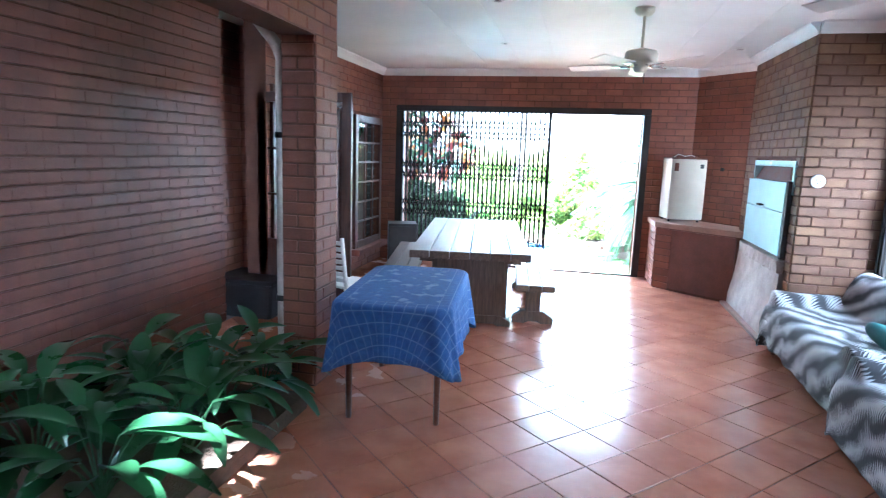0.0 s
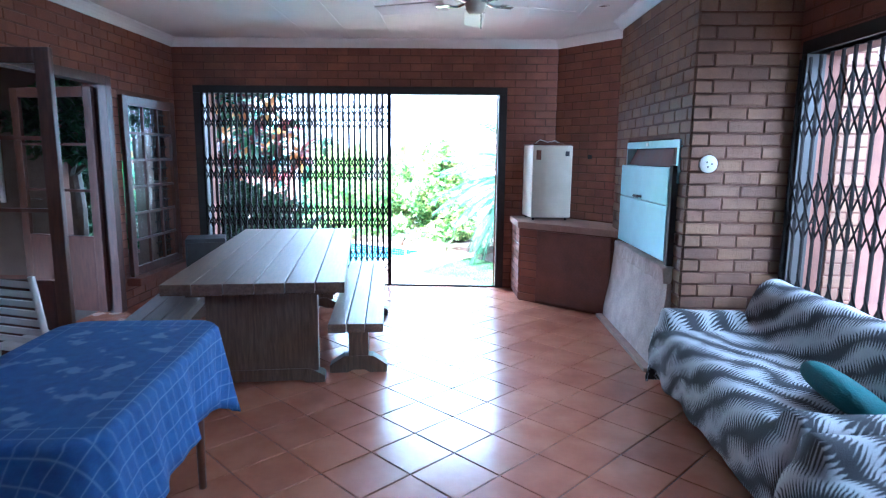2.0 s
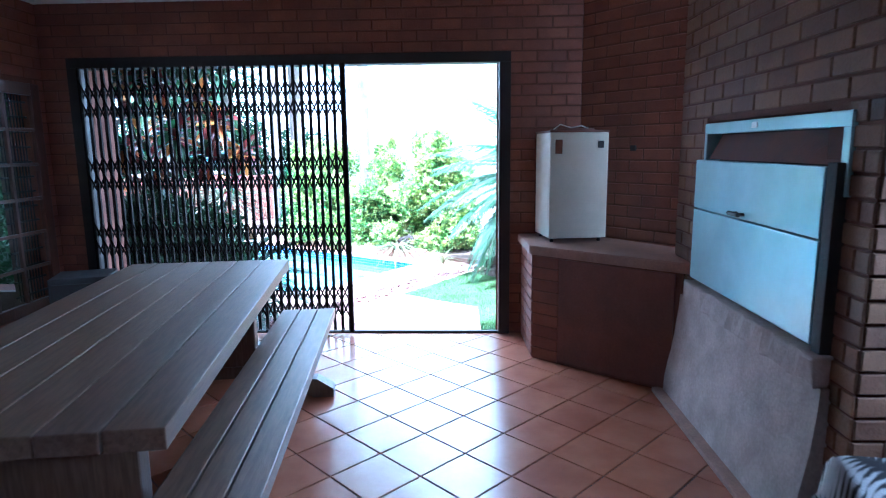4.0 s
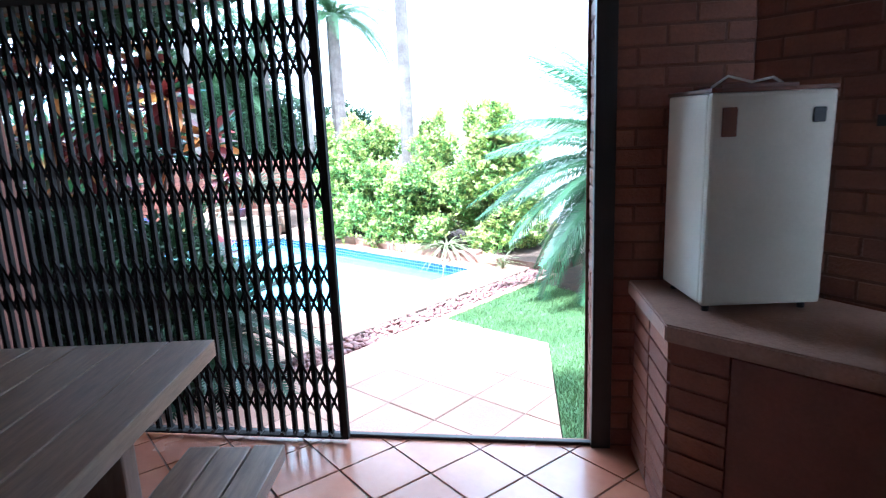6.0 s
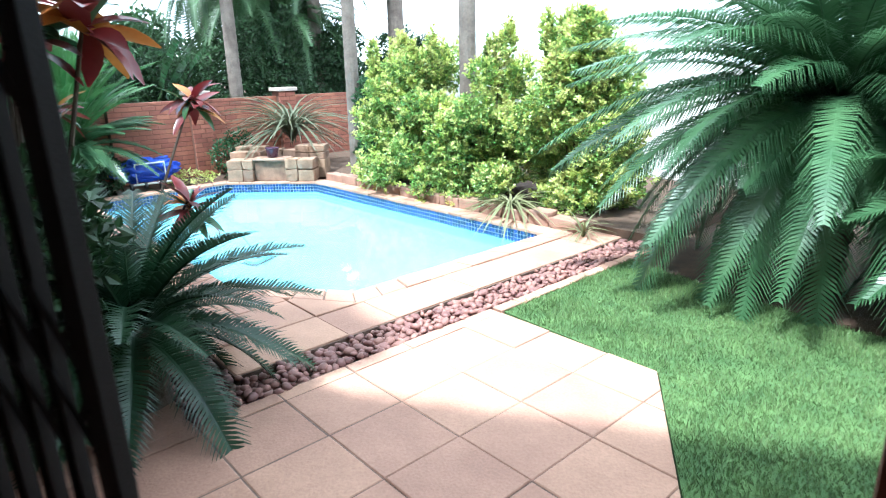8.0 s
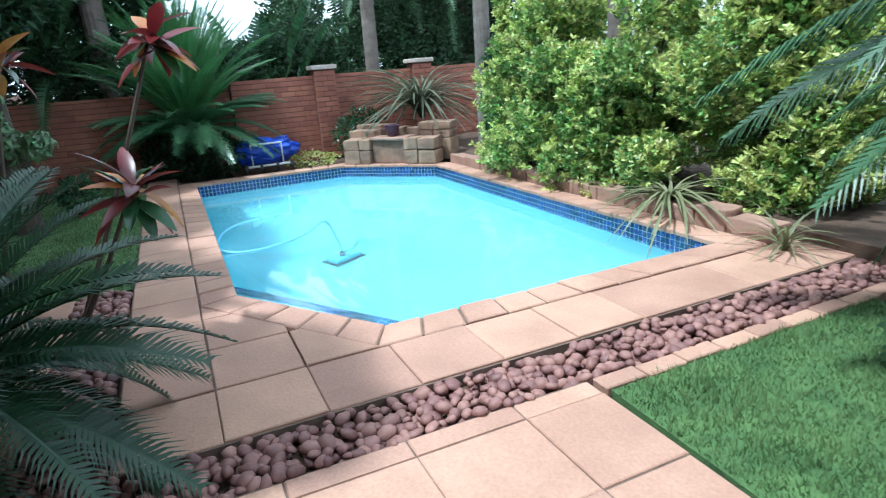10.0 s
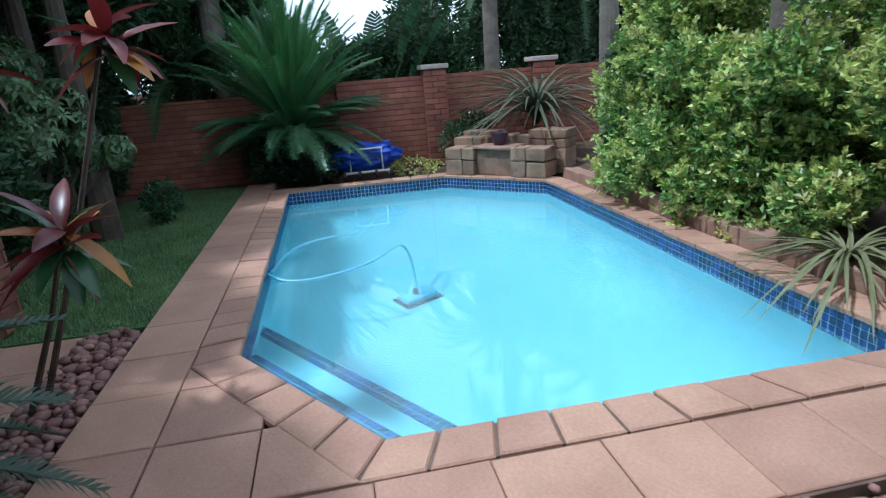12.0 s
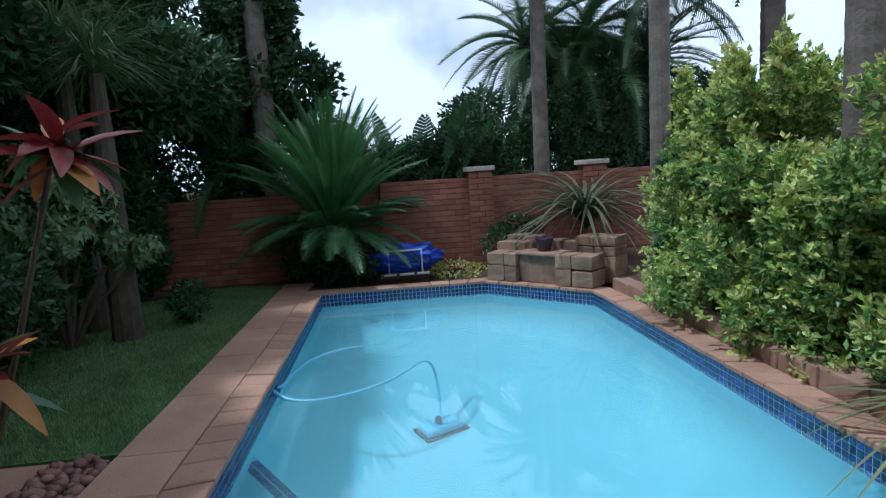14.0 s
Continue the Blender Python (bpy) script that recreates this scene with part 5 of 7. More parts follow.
def lay_coping_and_mosaic():
    rnd = random.Random(3)
    verts, faces = [], []
    n = len(POOL)
    for i in range(n):
        a, b = Vector(POOL[i]), Vector(POOL[(i + 1) % n])
        d = (b - a).normalized()
        out = Vector((d.y, -d.x))
        L = (b - a).length
        o0, o1 = Vector(offset(POOL, 0.22)[i]), Vector(offset(POOL, 0.22)[(i + 1) % n])
        k = max(1, round(L / 0.225))
        for j in range(k):
            t0, t1 = (j + 0.03) / k, (j + 0.97) / k
            q = [a.lerp(b, t0) - out * 0.012, a.lerp(b, t1) - out * 0.012, o0.lerp(o1, t1), o0.lerp(o1, t0)]
            c = sum(q, Vector((0, 0))) / 4
            h = COPE + rnd.uniform(-0.004, 0.004)
            e = 0.008
            v = [(p.x - c.x, p.y - c.y, -0.036) for p in q] + [(p.x - c.x, p.y - c.y, -e) for p in q] + [((p.x - c.x) * 0.93, (p.y - c.y) * 0.93, 0) for p in q]
            f = [(3, 2, 1, 0), (8, 9, 10, 11)] + [(s, (s + 1) % 4, 4 + (s + 1) % 4, 4 + s) for s in range(4)] + [(4 + s, 4 + (s + 1) % 4, 8 + (s + 1) % 4, 8 + s) for s in range(4)]
            part("coping_brick", raw_mesh("coping_brick", v, f, M["paver"]), None, coping, m=Matrix.Translation((c.x, c.y, h)))
        for row in range(4):   # mosaic tiles
            z = COPE - 0.034 - row * 0.05
            kt = round(L / 0.05)
            pt_ = L / kt
            for j in range(kt):
                p, q2 = a + d * (j * pt_ + 0.0035), a + d * ((j + 1) * pt_ - 0.0035)
                m0 = len(verts)
                for s in (0.004, -0.004):
                    verts += [(p.x + out.x * s, p.y + out.y * s, z - 0.044), (q2.x + out.x * s, q2.y + out.y * s, z - 0.044), (q2.x + out.x * s, q2.y + out.y * s, z), (p.x + out.x * s, p.y + out.y * s, z)]
                faces += [tuple(m0 + t for t in f) for f in CUBE_F]
    bm = bmesh.new()
    prism_ring(bm, offset(POOL, -0.0015), offset(POOL, 0.003), COPE - 0.235, COPE - 0.03)
    part("grout_bed", bm, M["grouting"], line)
    part("mosaic", raw_mesh("mosaic", verts, faces, M["mosaic"]), None, line, kind="stuff")


def pave(owner, keep_polys, x0, y0, px, py, z, limit=300, gap=0.008):
    """Square pavers in the garden's axes, cut to convex polygons."""
    rnd = random.Random(int(x0 * 100))
    xs = [p[0] for k in keep_polys for p in k]
    ys = [p[1] for k in keep_polys for p in k]
    i0, i1 = math.floor((min(xs) - x0) / px), math.ceil((max(xs) - x0) / px)
    j0, j1 = math.floor((min(ys) - y0) / py), math.ceil((max(ys) - y0) / py)
    for i in range(i0, i1):
        for j in range(j0, j1):
            g = gap * rnd.uniform(0.35, 1.0) / 2
            sq = [(x0 + i * px + g, y0 + j * py + g), (x0 + (i + 1) * px - g, y0 + j * py + g), (x0 + (i + 1) * px - g, y0 + (j + 1) * py - g), (x0 + i * px + g, y0 + (j + 1) * py - g)]
            for keep in keep_polys:
                q = clip(sq, keep)
                if len(q) < 3:
                    continue
                c = Vector((sum(p[0] for p in q) / len(q), sum(p[1] for p in q) / len(q)))
                if abs(sum(a[0] * b[1] - b[0] * a[1] for a, b in zip(q, q[1:] + q[:1]))) < 0.012:
                    continue
                h = z + rnd.uniform(-0.004, 0.004)
                m = len(q)
                e = 0.005
                v = [(p[0] - c.x, p[1] - c.y, -0.04) for p in q] + [(p[0] - c.x, p[1] - c.y, -e) for p in q] + [((p[0] - c.x) * 0.975, (p[1] - c.y) * 0.975, 0) for p in q]
                f = [tuple(range(m))[::-1], tuple(range(2 * m, 3 * m))] + [(s, (s + 1) % m, m + (s + 1) % m, m + s) for s in range(m)] + [(m + s, m + (s + 1) % m, 2 * m + (s + 1) % m, 2 * m + s) for s in range(m)]
                part("paver", raw_mesh("paver", v, f, M["paver"]), None, owner, m=Matrix.Translation((c.x, c.y, h)) @ pose(0, 0, 0, rnd.uniform(-0.25, 0.25), rnd.uniform(-0.25, 0.25), 0))


def lay_pavers():
    pave(near_pave, [[to_local(-1.95, 8.36), to_local(1.15, 8.36), to_local(1.11, 10.52), (LV[0], 6.20), (6.3, 6.20)]], 7.65, 6.09 - 0.47 * 20, 0.47, 0.47, GROUND)
    pave(surround, [[(7.56, 6.54), (12.2, 6.54), (12.2, 6.985), (7.56, 6.985)], [(7.56, 7.0), (7.95, 7.0), (7.95, 14.2), (7.56, 14.2)], [(7.96, 7.0), (8.76, 7.0), (7.96, 8.15)]], 7.955 - 0.424 * 3, 7.0 - 0.46 * 4, 0.424, 0.46, GROUND + 0.018)
    pave(left_pave, [[(4.4, 6.2), (7.19, 6.2), (7.19, 8.89), (4.4, 8.89)]], 7.19 - 0.44 * 8, 8.89 - 0.44 * 8, 0.44, 0.44, GROUND)
    # single row of edging along the lawn
    for k in range(10):
        x = LV[0] + 0.03 + k * 0.232
        part("edging_brick", rbox(0, 0, -0.05, 0.222, 0.10, 0.0, 0.006, None, 1), M["paver"], near_pave, m=Matrix.Translation((x, 6.105 - 0.01 * (k % 2), GROUND + 0.002)))


# ---- boundary wall, stone water feature ----
def garden_wall(name, x0, x1, y, top, label):
    """Face towards the camera, in garden axes."""
    p = to_world(x0, y)
    ob = wall(name, p[0], p[1], GA, x1 - x0, top, thick=0.22, z0=GROUND - 0.05, label=label, near=(0, 2.0), tight="garden")
    return ob


garden_wall("boundary_wall", 9.0, 14.5, 14.75, 0.84, "red brick boundary wall")
garden_wall("boundary_wall_low", 5.4, 8.98, 14.85, 0.74, "red brick boundary wall, lower shaded length")
wp = to_world(5.3, 14.9)
wall("boundary_wall_side", wp[0], wp[1], GA - 90 + 180, 9, 0.9, thick=0.22, z0=GROUND - 0.05, label="red brick boundary wall along the lawn", bricks=False, material="brick")
wr = to_world(15.2, 16.0)
wall("boundary_wall_pale", wr[0], wr[1], GA - 90, 14, 1.22, thick=0.2, z0=GROUND - 0.05, bricks=False, material="white", label="pale plastered boundary wall behind the hedge")
for x in (10.52, 12.3, 7.85):
    top = 0.93 if x > 9 else 0.32
    pl = thing("gate_pillar", "square red brick pillar with a pale cap", "pillar", G @ pose(x, 14.72 if x > 9 else 14.78, GROUND))
    h = top - GROUND
    part("shaft", rbox(-0.17, -0.12, 0, 0.17, 0.2, h, 0.004, None, 1), M["mortar"], pl)
    for r in range(int(h / 0.084)):
        for s in (0, 1):
            w0, w1 = ((-0.18, 0.04), (0.05, 0.18)) if r % 2 else ((-0.18, -0.05), (-0.04, 0.18))
            a, b = (w0, w1)[s]
            part("brick", rbox(a, -0.132, r * 0.084 + 0.006, b, -0.1, r * 0.084 + 0.079, 0.004, None, 1), M["brick_garden"], pl)
    part("cap", rbox(-0.215, -0.17, h, 0.215, 0.24, h + 0.07, 0.012), M["plaster"], pl, "pale cement cap")

# the feature stands across the far cut corner of the pool
fa, fb = Vector(POOL[4]), Vector(POOL[3])
fd = (fb - fa).normalized()
FEM = G @ pose(fa.x, fa.y, 0, 0, 0, math.degrees(math.atan2(fd.y, fd.x)))   # x along the edge, +y behind it
FL = (fb - fa).length
feat = thing("stone_water_feature", "rough sandstone block water feature at the pool corner", "water feature", FEM)


def block(x0, y0, z0, x1, y1, z1, seed, mat="stone", name="stone_block", parent=None):
    bm = rbox(x0, y0, z0, x1, y1, z1, 0.015, None, 2)
    bmesh.ops.subdivide_edges(bm, edges=[e for e in bm.edges if e.calc_length() > 0.1], cuts=2, use_grid_fill=True)
    for v in bm.verts:
        v.co += Vector((noise.noise(v.co * 9 + Vector((seed, 0, 0))), noise.noise(v.co * 9 + Vector((0, seed, 0))), noise.noise(v.co * 9 + Vector((0, 0, seed))))) * 0.014
    part(name, bm, M[mat], parent or feat)


rs = random.Random(4)
for tier, (z0, z1) in enumerate(((COPE + 0.0, -0.29), (-0.285, -0.12))):
    for a, b in ((0.02, 0.28), (0.29, 0.47), (1.03, 1.24), (1.25, 1.52)):
        a2, b2 = (a, b) if tier == 0 else (a, b)
        block(a2, 0.03, z0, b2, 0.36, z1 - rs.uniform(0, 0.015), rs.random() * 50)
block(0.48, 0.10, COPE, 1.02, 0.34, -0.15, 7.7, "stone", "spillway")
block(0.44, 0.06, -0.15, 1.06, 0.42, -0.11, 3.3, "concrete", "spill_slab")
for a, b in ((0.0, 0.30), (0.31, 0.55)):
    block(a - 0.05, 0.62, COPE, b - 0.05, 0.85, 0.03, rs.random() * 50)
    block(a - 0.05, 0.37, COPE, b - 0.05, 0.61, -0.03, rs.random() * 50)
for a, b, t in ((0.56, 0.80, -0.02), (0.81, 1.05, -0.03)):
    block(a, 0.62, COPE, b, 0.85, t, rs.random() * 50)
for a, b in ((1.10, 1.34), (1.35, 1.62)):
    for z0, z1 in ((COPE, -0.18), (-0.175, -0.06), (-0.055, 0.06)):
        block(a, 0.42, z0, b, 0.75, z1, rs.random() * 50)
bm = bmesh.new()
lathe(bm, [(0.06, 0), (0.085, 0.01), (0.10, 0.1), (0.115, 0.15), (0.12, 0.165), (0.105, 0.165), (0.09, 0.12), (0.0005, 0.11)], 20)
pt = tagged(new("flower_pot", to_mesh("flower_pot", bm, M["pot"], True)), "dark purple glazed pot standing on the stone ledge", "pot")
pt.matrix_basis = FEM @ pose(0.76, 0.26, -0.11)

# low retaining edge behind the coping on the planted side
ret = thing("retaining_edge", "low rough earth-brown retaining edge of a planting bed", "retaining wall", G)
ret["kind"] = "structure"
y = 6.98
while y < 12.0:
    l = rs.uniform(0.28, 0.5)
    block(11.60, y, GROUND - 0.05, 11.80, y + l - 0.015, GROUND + rs.uniform(0.13, 0.19), rs.random() * 50, "concrete", "stone", ret)
    y += l
flat("planting_bed", [(11.8, 6.2), (14.8, 6.2), (14.8, 14.7), (11.4, 14.7), (11.0, 13.6), (11.8, 12.3)], GROUND - 0.05, GROUND + 0.10, "soil", "dark soil of the planting bed", "soil")

# ---- pool cover roller, hose and cleaner ----
tr = thing("pool_cover_trolley", "crumpled blue pool cover on a pale tubular trolley", "pool cover", G @ pose(9.28, 13.98, GROUND))
bm = bmesh.new()
bmesh.ops.create_icosphere(bm, subdivisions=5, radius=1)
for v in bm.verts:
    q = v.co.copy()
    k = 1 + 0.28 * noise.noise(q * 2.2) + 0.14 * noise.noise(q * 5.5) + 0.07 * noise.noise(q * 13)
    v.co = Vector((math.copysign(abs(q.x) ** 0.7, q.x) * 0.50 * k, 0.08 + q.y * 0.20 * k, max(0.10, 0.29 + q.z * 0.20 * k)))
part("cover", bm, M["bluecloth"], tr, "crumpled glossy blue plastic cover", True)
bm = bmesh.new()
tube(bm, [(-0.22, -0.14, 0.08), (-0.22, -0.13, 0.42), (0.24, -0.13, 0.42), (0.24, -0.14, 0.08)], 0.016, 8)
tube(bm, [(-0.32, -0.15, 0.09), (0.36, -0.15, 0.09)], 0.018, 8)
tube(bm, [(-0.22, -0.13, 0.40), (-0.22, 0.2, 0.1)], 0.014, 8)
tube(bm, [(0.24, -0.13, 0.40), (0.24, 0.2, 0.1)], 0.014, 8)
part("frame", bm, M["white"], tr, smooth=True)
for x in (-0.32, 0.36, -0.1, 0.14):
    bm = bmesh.new()
    tube(bm, [(x - 0.02, -0.15, 0.06), (x + 0.02, -0.15, 0.06)], 0.06, 14)
    part("wheel", bm, M["black"], tr)


def smooth_curve(pts, r, mat, name, label, m, cat):
    cu = bpy.data.curves.new(name, "CURVE")
    cu.dimensions, cu.bevel_depth, cu.bevel_resolution, cu.resolution_u = "3D", r, 3, 10
    sp = cu.splines.new("NURBS")
    sp.points.add(len(pts) - 1)
    for q, p in zip(sp.points, pts):
        q.co = (*p, 1)
    sp.use_endpoint_u, sp.order_u = True, 4
    cu.materials.append(M[mat])
    ob = tagged(new(name, cu), label, cat)
    ob.matrix_basis = m
    return ob


smooth_curve([(8.18, 9.97, -0.60), (8.24, 9.95, -0.655), (8.38, 9.85, -0.662), (8.61, 9.86, -0.662), (8.94, 10.02, -0.662), (9.16, 10.31, -0.665), (9.30, 10.62, -0.68), (9.42, 10.85, -0.95), (9.44, 10.65, -1.35), (9.42, 10.32, -1.66)], 0.014, "hose", "pool_hose", "pale blue pool cleaner hose floating out from the wall", G, "hose")
smooth_curve([(8.185, 10.05, -0.60), (8.20, 10.20, -0.66), (8.20, 10.46, -0.662), (8.34, 10.96, -0.662), (8.60, 11.18, -0.662), (8.84, 11.24, -0.67), (9.0, 11.26, -0.70)], 0.012, "hose", "pool_hose", "loose end of a pale blue hose on the water", G, "hose")
cl = thing("pool_cleaner", "small grey pool cleaner head resting on the pool floor", "pool cleaner", G @ pose(9.42, 10.28, -1.85, 0, 0, 25))
part("body", rbox(-0.17, -0.10, 0.02, 0.17, 0.10, 0.13, 0.04, None, 3), M["hose"], cl, smooth=True)
bm = bmesh.new()
tube(bm, [(-0.02, 0, 0.12), (-0.04, -0.03, 0.26)], 0.028, 10)
part("neck", bm, M["black"], cl)
part("skirt", rbox(-0.2, -0.13, 0.0, 0.2, 0.13, 0.025, 0.01), M["soot"], cl)

bp_ = thing("brick_pier", "short dark red brick pier beside the pebble strip", "pier", G @ pose(6.50, 9.15, GROUND))
part("shaft", rbox(-0.17, -0.17, 0, 0.17, 0.17, 0.76, 0.004, None, 1), M["mortar"], bp_)
for r in range(9):
    for a in range(4):
        part("brick", rbox(-0.18 if r % 2 else -0.06, -0.182, r * 0.084 + 0.006, 0.06 if r % 2 else 0.18, -0.15, r * 0.084 + 0.079, 0.004, None, 1), M["brick"], bp_, m=pose(0, 0, 0, 0, 0, 90 * a))

# ---- plants ----
def frond_mesh(name, length, width, pairs, droop, mat, seed, vee=35, lw=0.014, sag=0.25):
    """A feather frond along +x, arching; leaflets are narrow blades on a thin midrib."""
    rnd = random.Random(seed)
    verts, faces = [], []

    def rib(t):
        return Vector((length * (t - 0.12 * droop * t * t), 0, length * (0.35 * t * (1 - 0.3 * droop) - droop * 0.85 * t * t)))

    pts = [rib(0.06 + 0.94 * k / pairs) for k in range(pairs + 1)]
    for k, p in enumerate(pts):
        w = 0.008 * (1 - k / pairs) + 0.0015
        verts += [(p.x, -w, p.z), (p.x, w, p.z), (p.x, 0, p.z - 1.6 * w)]
    for k in range(pairs):
        n = 3 * k
        faces += [(n, n + 1, n + 4, n + 3), (n + 1, n + 2, n + 5, n + 4), (n + 2, n, n + 3, n + 5)]
        t = (k + 0.5) / pairs
        d = (pts[k + 1] - pts[k]).normalized()
        ll = width * (math.sin(math.pi * min(0.96, 0.12 + t * 0.86)) ** 0.6)
        for s, e in ((-1, 0), (1, 1)):   # one leaflet each side, grown from the rib's edge
            lk = ll * rnd.uniform(0.85, 1.1)
            v = radians(vee + rnd.uniform(-8, 8))
            out = (Vector((0, s * math.cos(v), math.sin(v) * 0.7)) + d * (0.45 + 0.5 * t)).normalized()
            base = (Vector(verts[n + e]) + Vector(verts[n + 3 + e])) / 2
            mid = base + out * lk * 0.5
            tip = base + out * lk + Vector((0, 0, -sag * lk))
            m = len(verts)
            verts += [tuple(mid - d * lw / 2), tuple(mid + d * lw / 2), tuple(tip)]
            faces += [(n + e, n + 3 + e, m + 1, m), (m, m + 1, m + 2)]
    return raw_mesh(name, verts, faces, mat)


def feather_plant(name, label, cat, at, trunk_h, trunk_r, count, length, width, mat, seed, low=-10, high=75, pairs=40, droop=0.55, group="", lw=0.014, trunkmat="bark", part_name="frond", skirt=None, vee=35, sag=0.25):
    """A cycad or palm head: trunk with old leaf bases and a crown of fronds."""
    rnd = random.Random(seed)
    pl = thing(name, label, cat, Matrix.Translation(at), group)
    bm = bmesh.new()
    n = max(4, int(trunk_h / 0.12))
    prof = [(trunk_r * 1.15, -0.05)]
    for i in range(n + 1):
        z = trunk_h * i / n
        prof += [(trunk_r * rnd.uniform(0.95, 1.06), z), (trunk_r * rnd.uniform(0.84, 0.92), z + 0.4 * trunk_h / n)]
    prof.append((0.001, trunk_h + trunk_r * 0.6))
    lathe(bm, prof, 14)
    part("trunk", bm, M[trunkmat], pl)
    kinds = [frond_mesh(part_name, length, width, pairs, droop * f, M[mat], seed + i, vee, lw, sag) for i, f in enumerate((0.6, 0.85, 1.05, 1.3))]
    for k in range(count):
        u = (k + 0.5) / count
        el = low + (high - low) * (1 - u) ** 0.8
        az = k * 137.5 + rnd.uniform(-14, 14)
        s = rnd.uniform(0.82, 1.08)
        ki = min(3, int(u * 4))
        m = Matrix.Translation((0, 0, trunk_h)) @ pose(0, 0, 0, 0, 0, az) @ pose(0, 0, 0, rnd.uniform(-14, 14), -el + 12, 0) @ Matrix.Diagonal((s, s, s, 1))
        part(part_name, kinds[ki], None, pl, m=m)
    if skirt:   # older fronds arching out below the upright ones
        n2, l2, low2, high2, d2 = skirt
        old = [frond_mesh("old_frond", l2, width, pairs, d2 * f, M["cycad"], seed + 40 + i, vee, lw, sag) for i, f in enumerate((0.8, 1.0, 1.2))]
        for k in range(n2):
            s = rnd.uniform(0.8, 1.1)
            part("old_frond", old[k % 3], None, pl, m=Matrix.Translation((0, 0, trunk_h)) @ pose(0, 0, 0, 0, 0, k * 137.5 + rnd.uniform(-12, 12)) @ pose(0, 0, 0, rnd.uniform(-12, 12), -rnd.uniform(low2, high2), 0) @ Matrix.Diagonal((s, s, s, 1)))
    return pl


def leaf_cloud(verts, faces, c, r, count, size, rnd, shape="oval", out=0.6):
    """Leaves scattered near the skin of a lumpy ellipsoid."""
    for _ in range(count):
        d = Vector((rnd.gauss(0, 1), rnd.gauss(0, 1), rnd.gauss(0, 1))).normalized()
        lump = 1 + 0.30 * noise.noise(d * 2.3 + Vector(c)) + 0.16 * noise.noise(d * 5 + Vector(c) * 3)
        k = lump * (1 - abs(rnd.gauss(0, 0.16)))
        p = Vector(c) + Vector((d.x * r[0], d.y * r[1], d.z * r[2])) * k
        ax = (d * out + Vector((rnd.gauss(0, 1), rnd.gauss(0, 1), rnd.gauss(0, 0.8) + 0.2))).normalized()
        sd = ax.orthogonal().normalized()
        sd = (Matrix.Rotation(rnd.uniform(0, 6.28), 3, ax) @ sd)
        s = size * rnd.uniform(0.6, 1.25)
        n = len(verts)
        nr = ax.cross(sd) * s * 0.12
        verts += [tuple(p), tuple(p + ax * s * 0.5 + sd * s * 0.26 + nr), tuple(p + ax * s), tuple(p + ax * s * 0.5 - sd * s * 0.26 + nr)]
        faces.append((n, n + 1, n + 2, n + 3))


def bush(name, label, at, clouds, per, size, mat, seed, stems=5, height=1.0, group=""):
    rnd = random.Random(seed)
    b = thing(name, label, "shrub", Matrix.Translation(at), group)
    for k in range(stems):
        bm = bmesh.new()
        c = rnd.choice(clouds)[0]
        tube(bm, [(rnd.uniform(-0.1, 0.1), rnd.uniform(-0.1, 0.1), -0.05), (c[0] * 0.4, c[1] * 0.4, c[2] * 0.4), (c[0] * 0.9, c[1] * 0.9, c[2] + 0.1)], 0.022, 6, 0.006)
        part("stem", bm, M["bark"], b)
    verts, faces = [], []
    for c, r in clouds:
        leaf_cloud(verts, faces, c, r, int(per * r[0] * r[2] * 4), size, rnd)
    part("foliage", raw_mesh("foliage", verts, faces, M[mat]), None, b)
    return b


def lw3(x, y, z=GROUND):
    p = to_world(x, y)
    return (p[0], p[1], z)


def clouds_in(lx, ly, hz, n, r, seed, base=0.3):
    """Overlapping clumps filling a box, given in garden axes about its foot."""
    rnd = random.Random(seed)
    out = []
    R3 = G.to_3x3()
    for k in range(n):
        z = base + (hz - base) * ((k + 0.5) / n)
        sh = 1 - 0.45 * (z / hz) ** 2
        p = R3 @ Vector((rnd.uniform(-lx, lx) * sh, rnd.uniform(-ly, ly) * sh, z))
        s = rnd.uniform(0.75, 1.2) * r
        out.append((tuple(p), (s, s, s * rnd.uniform(0.8, 1.15))))
    return out


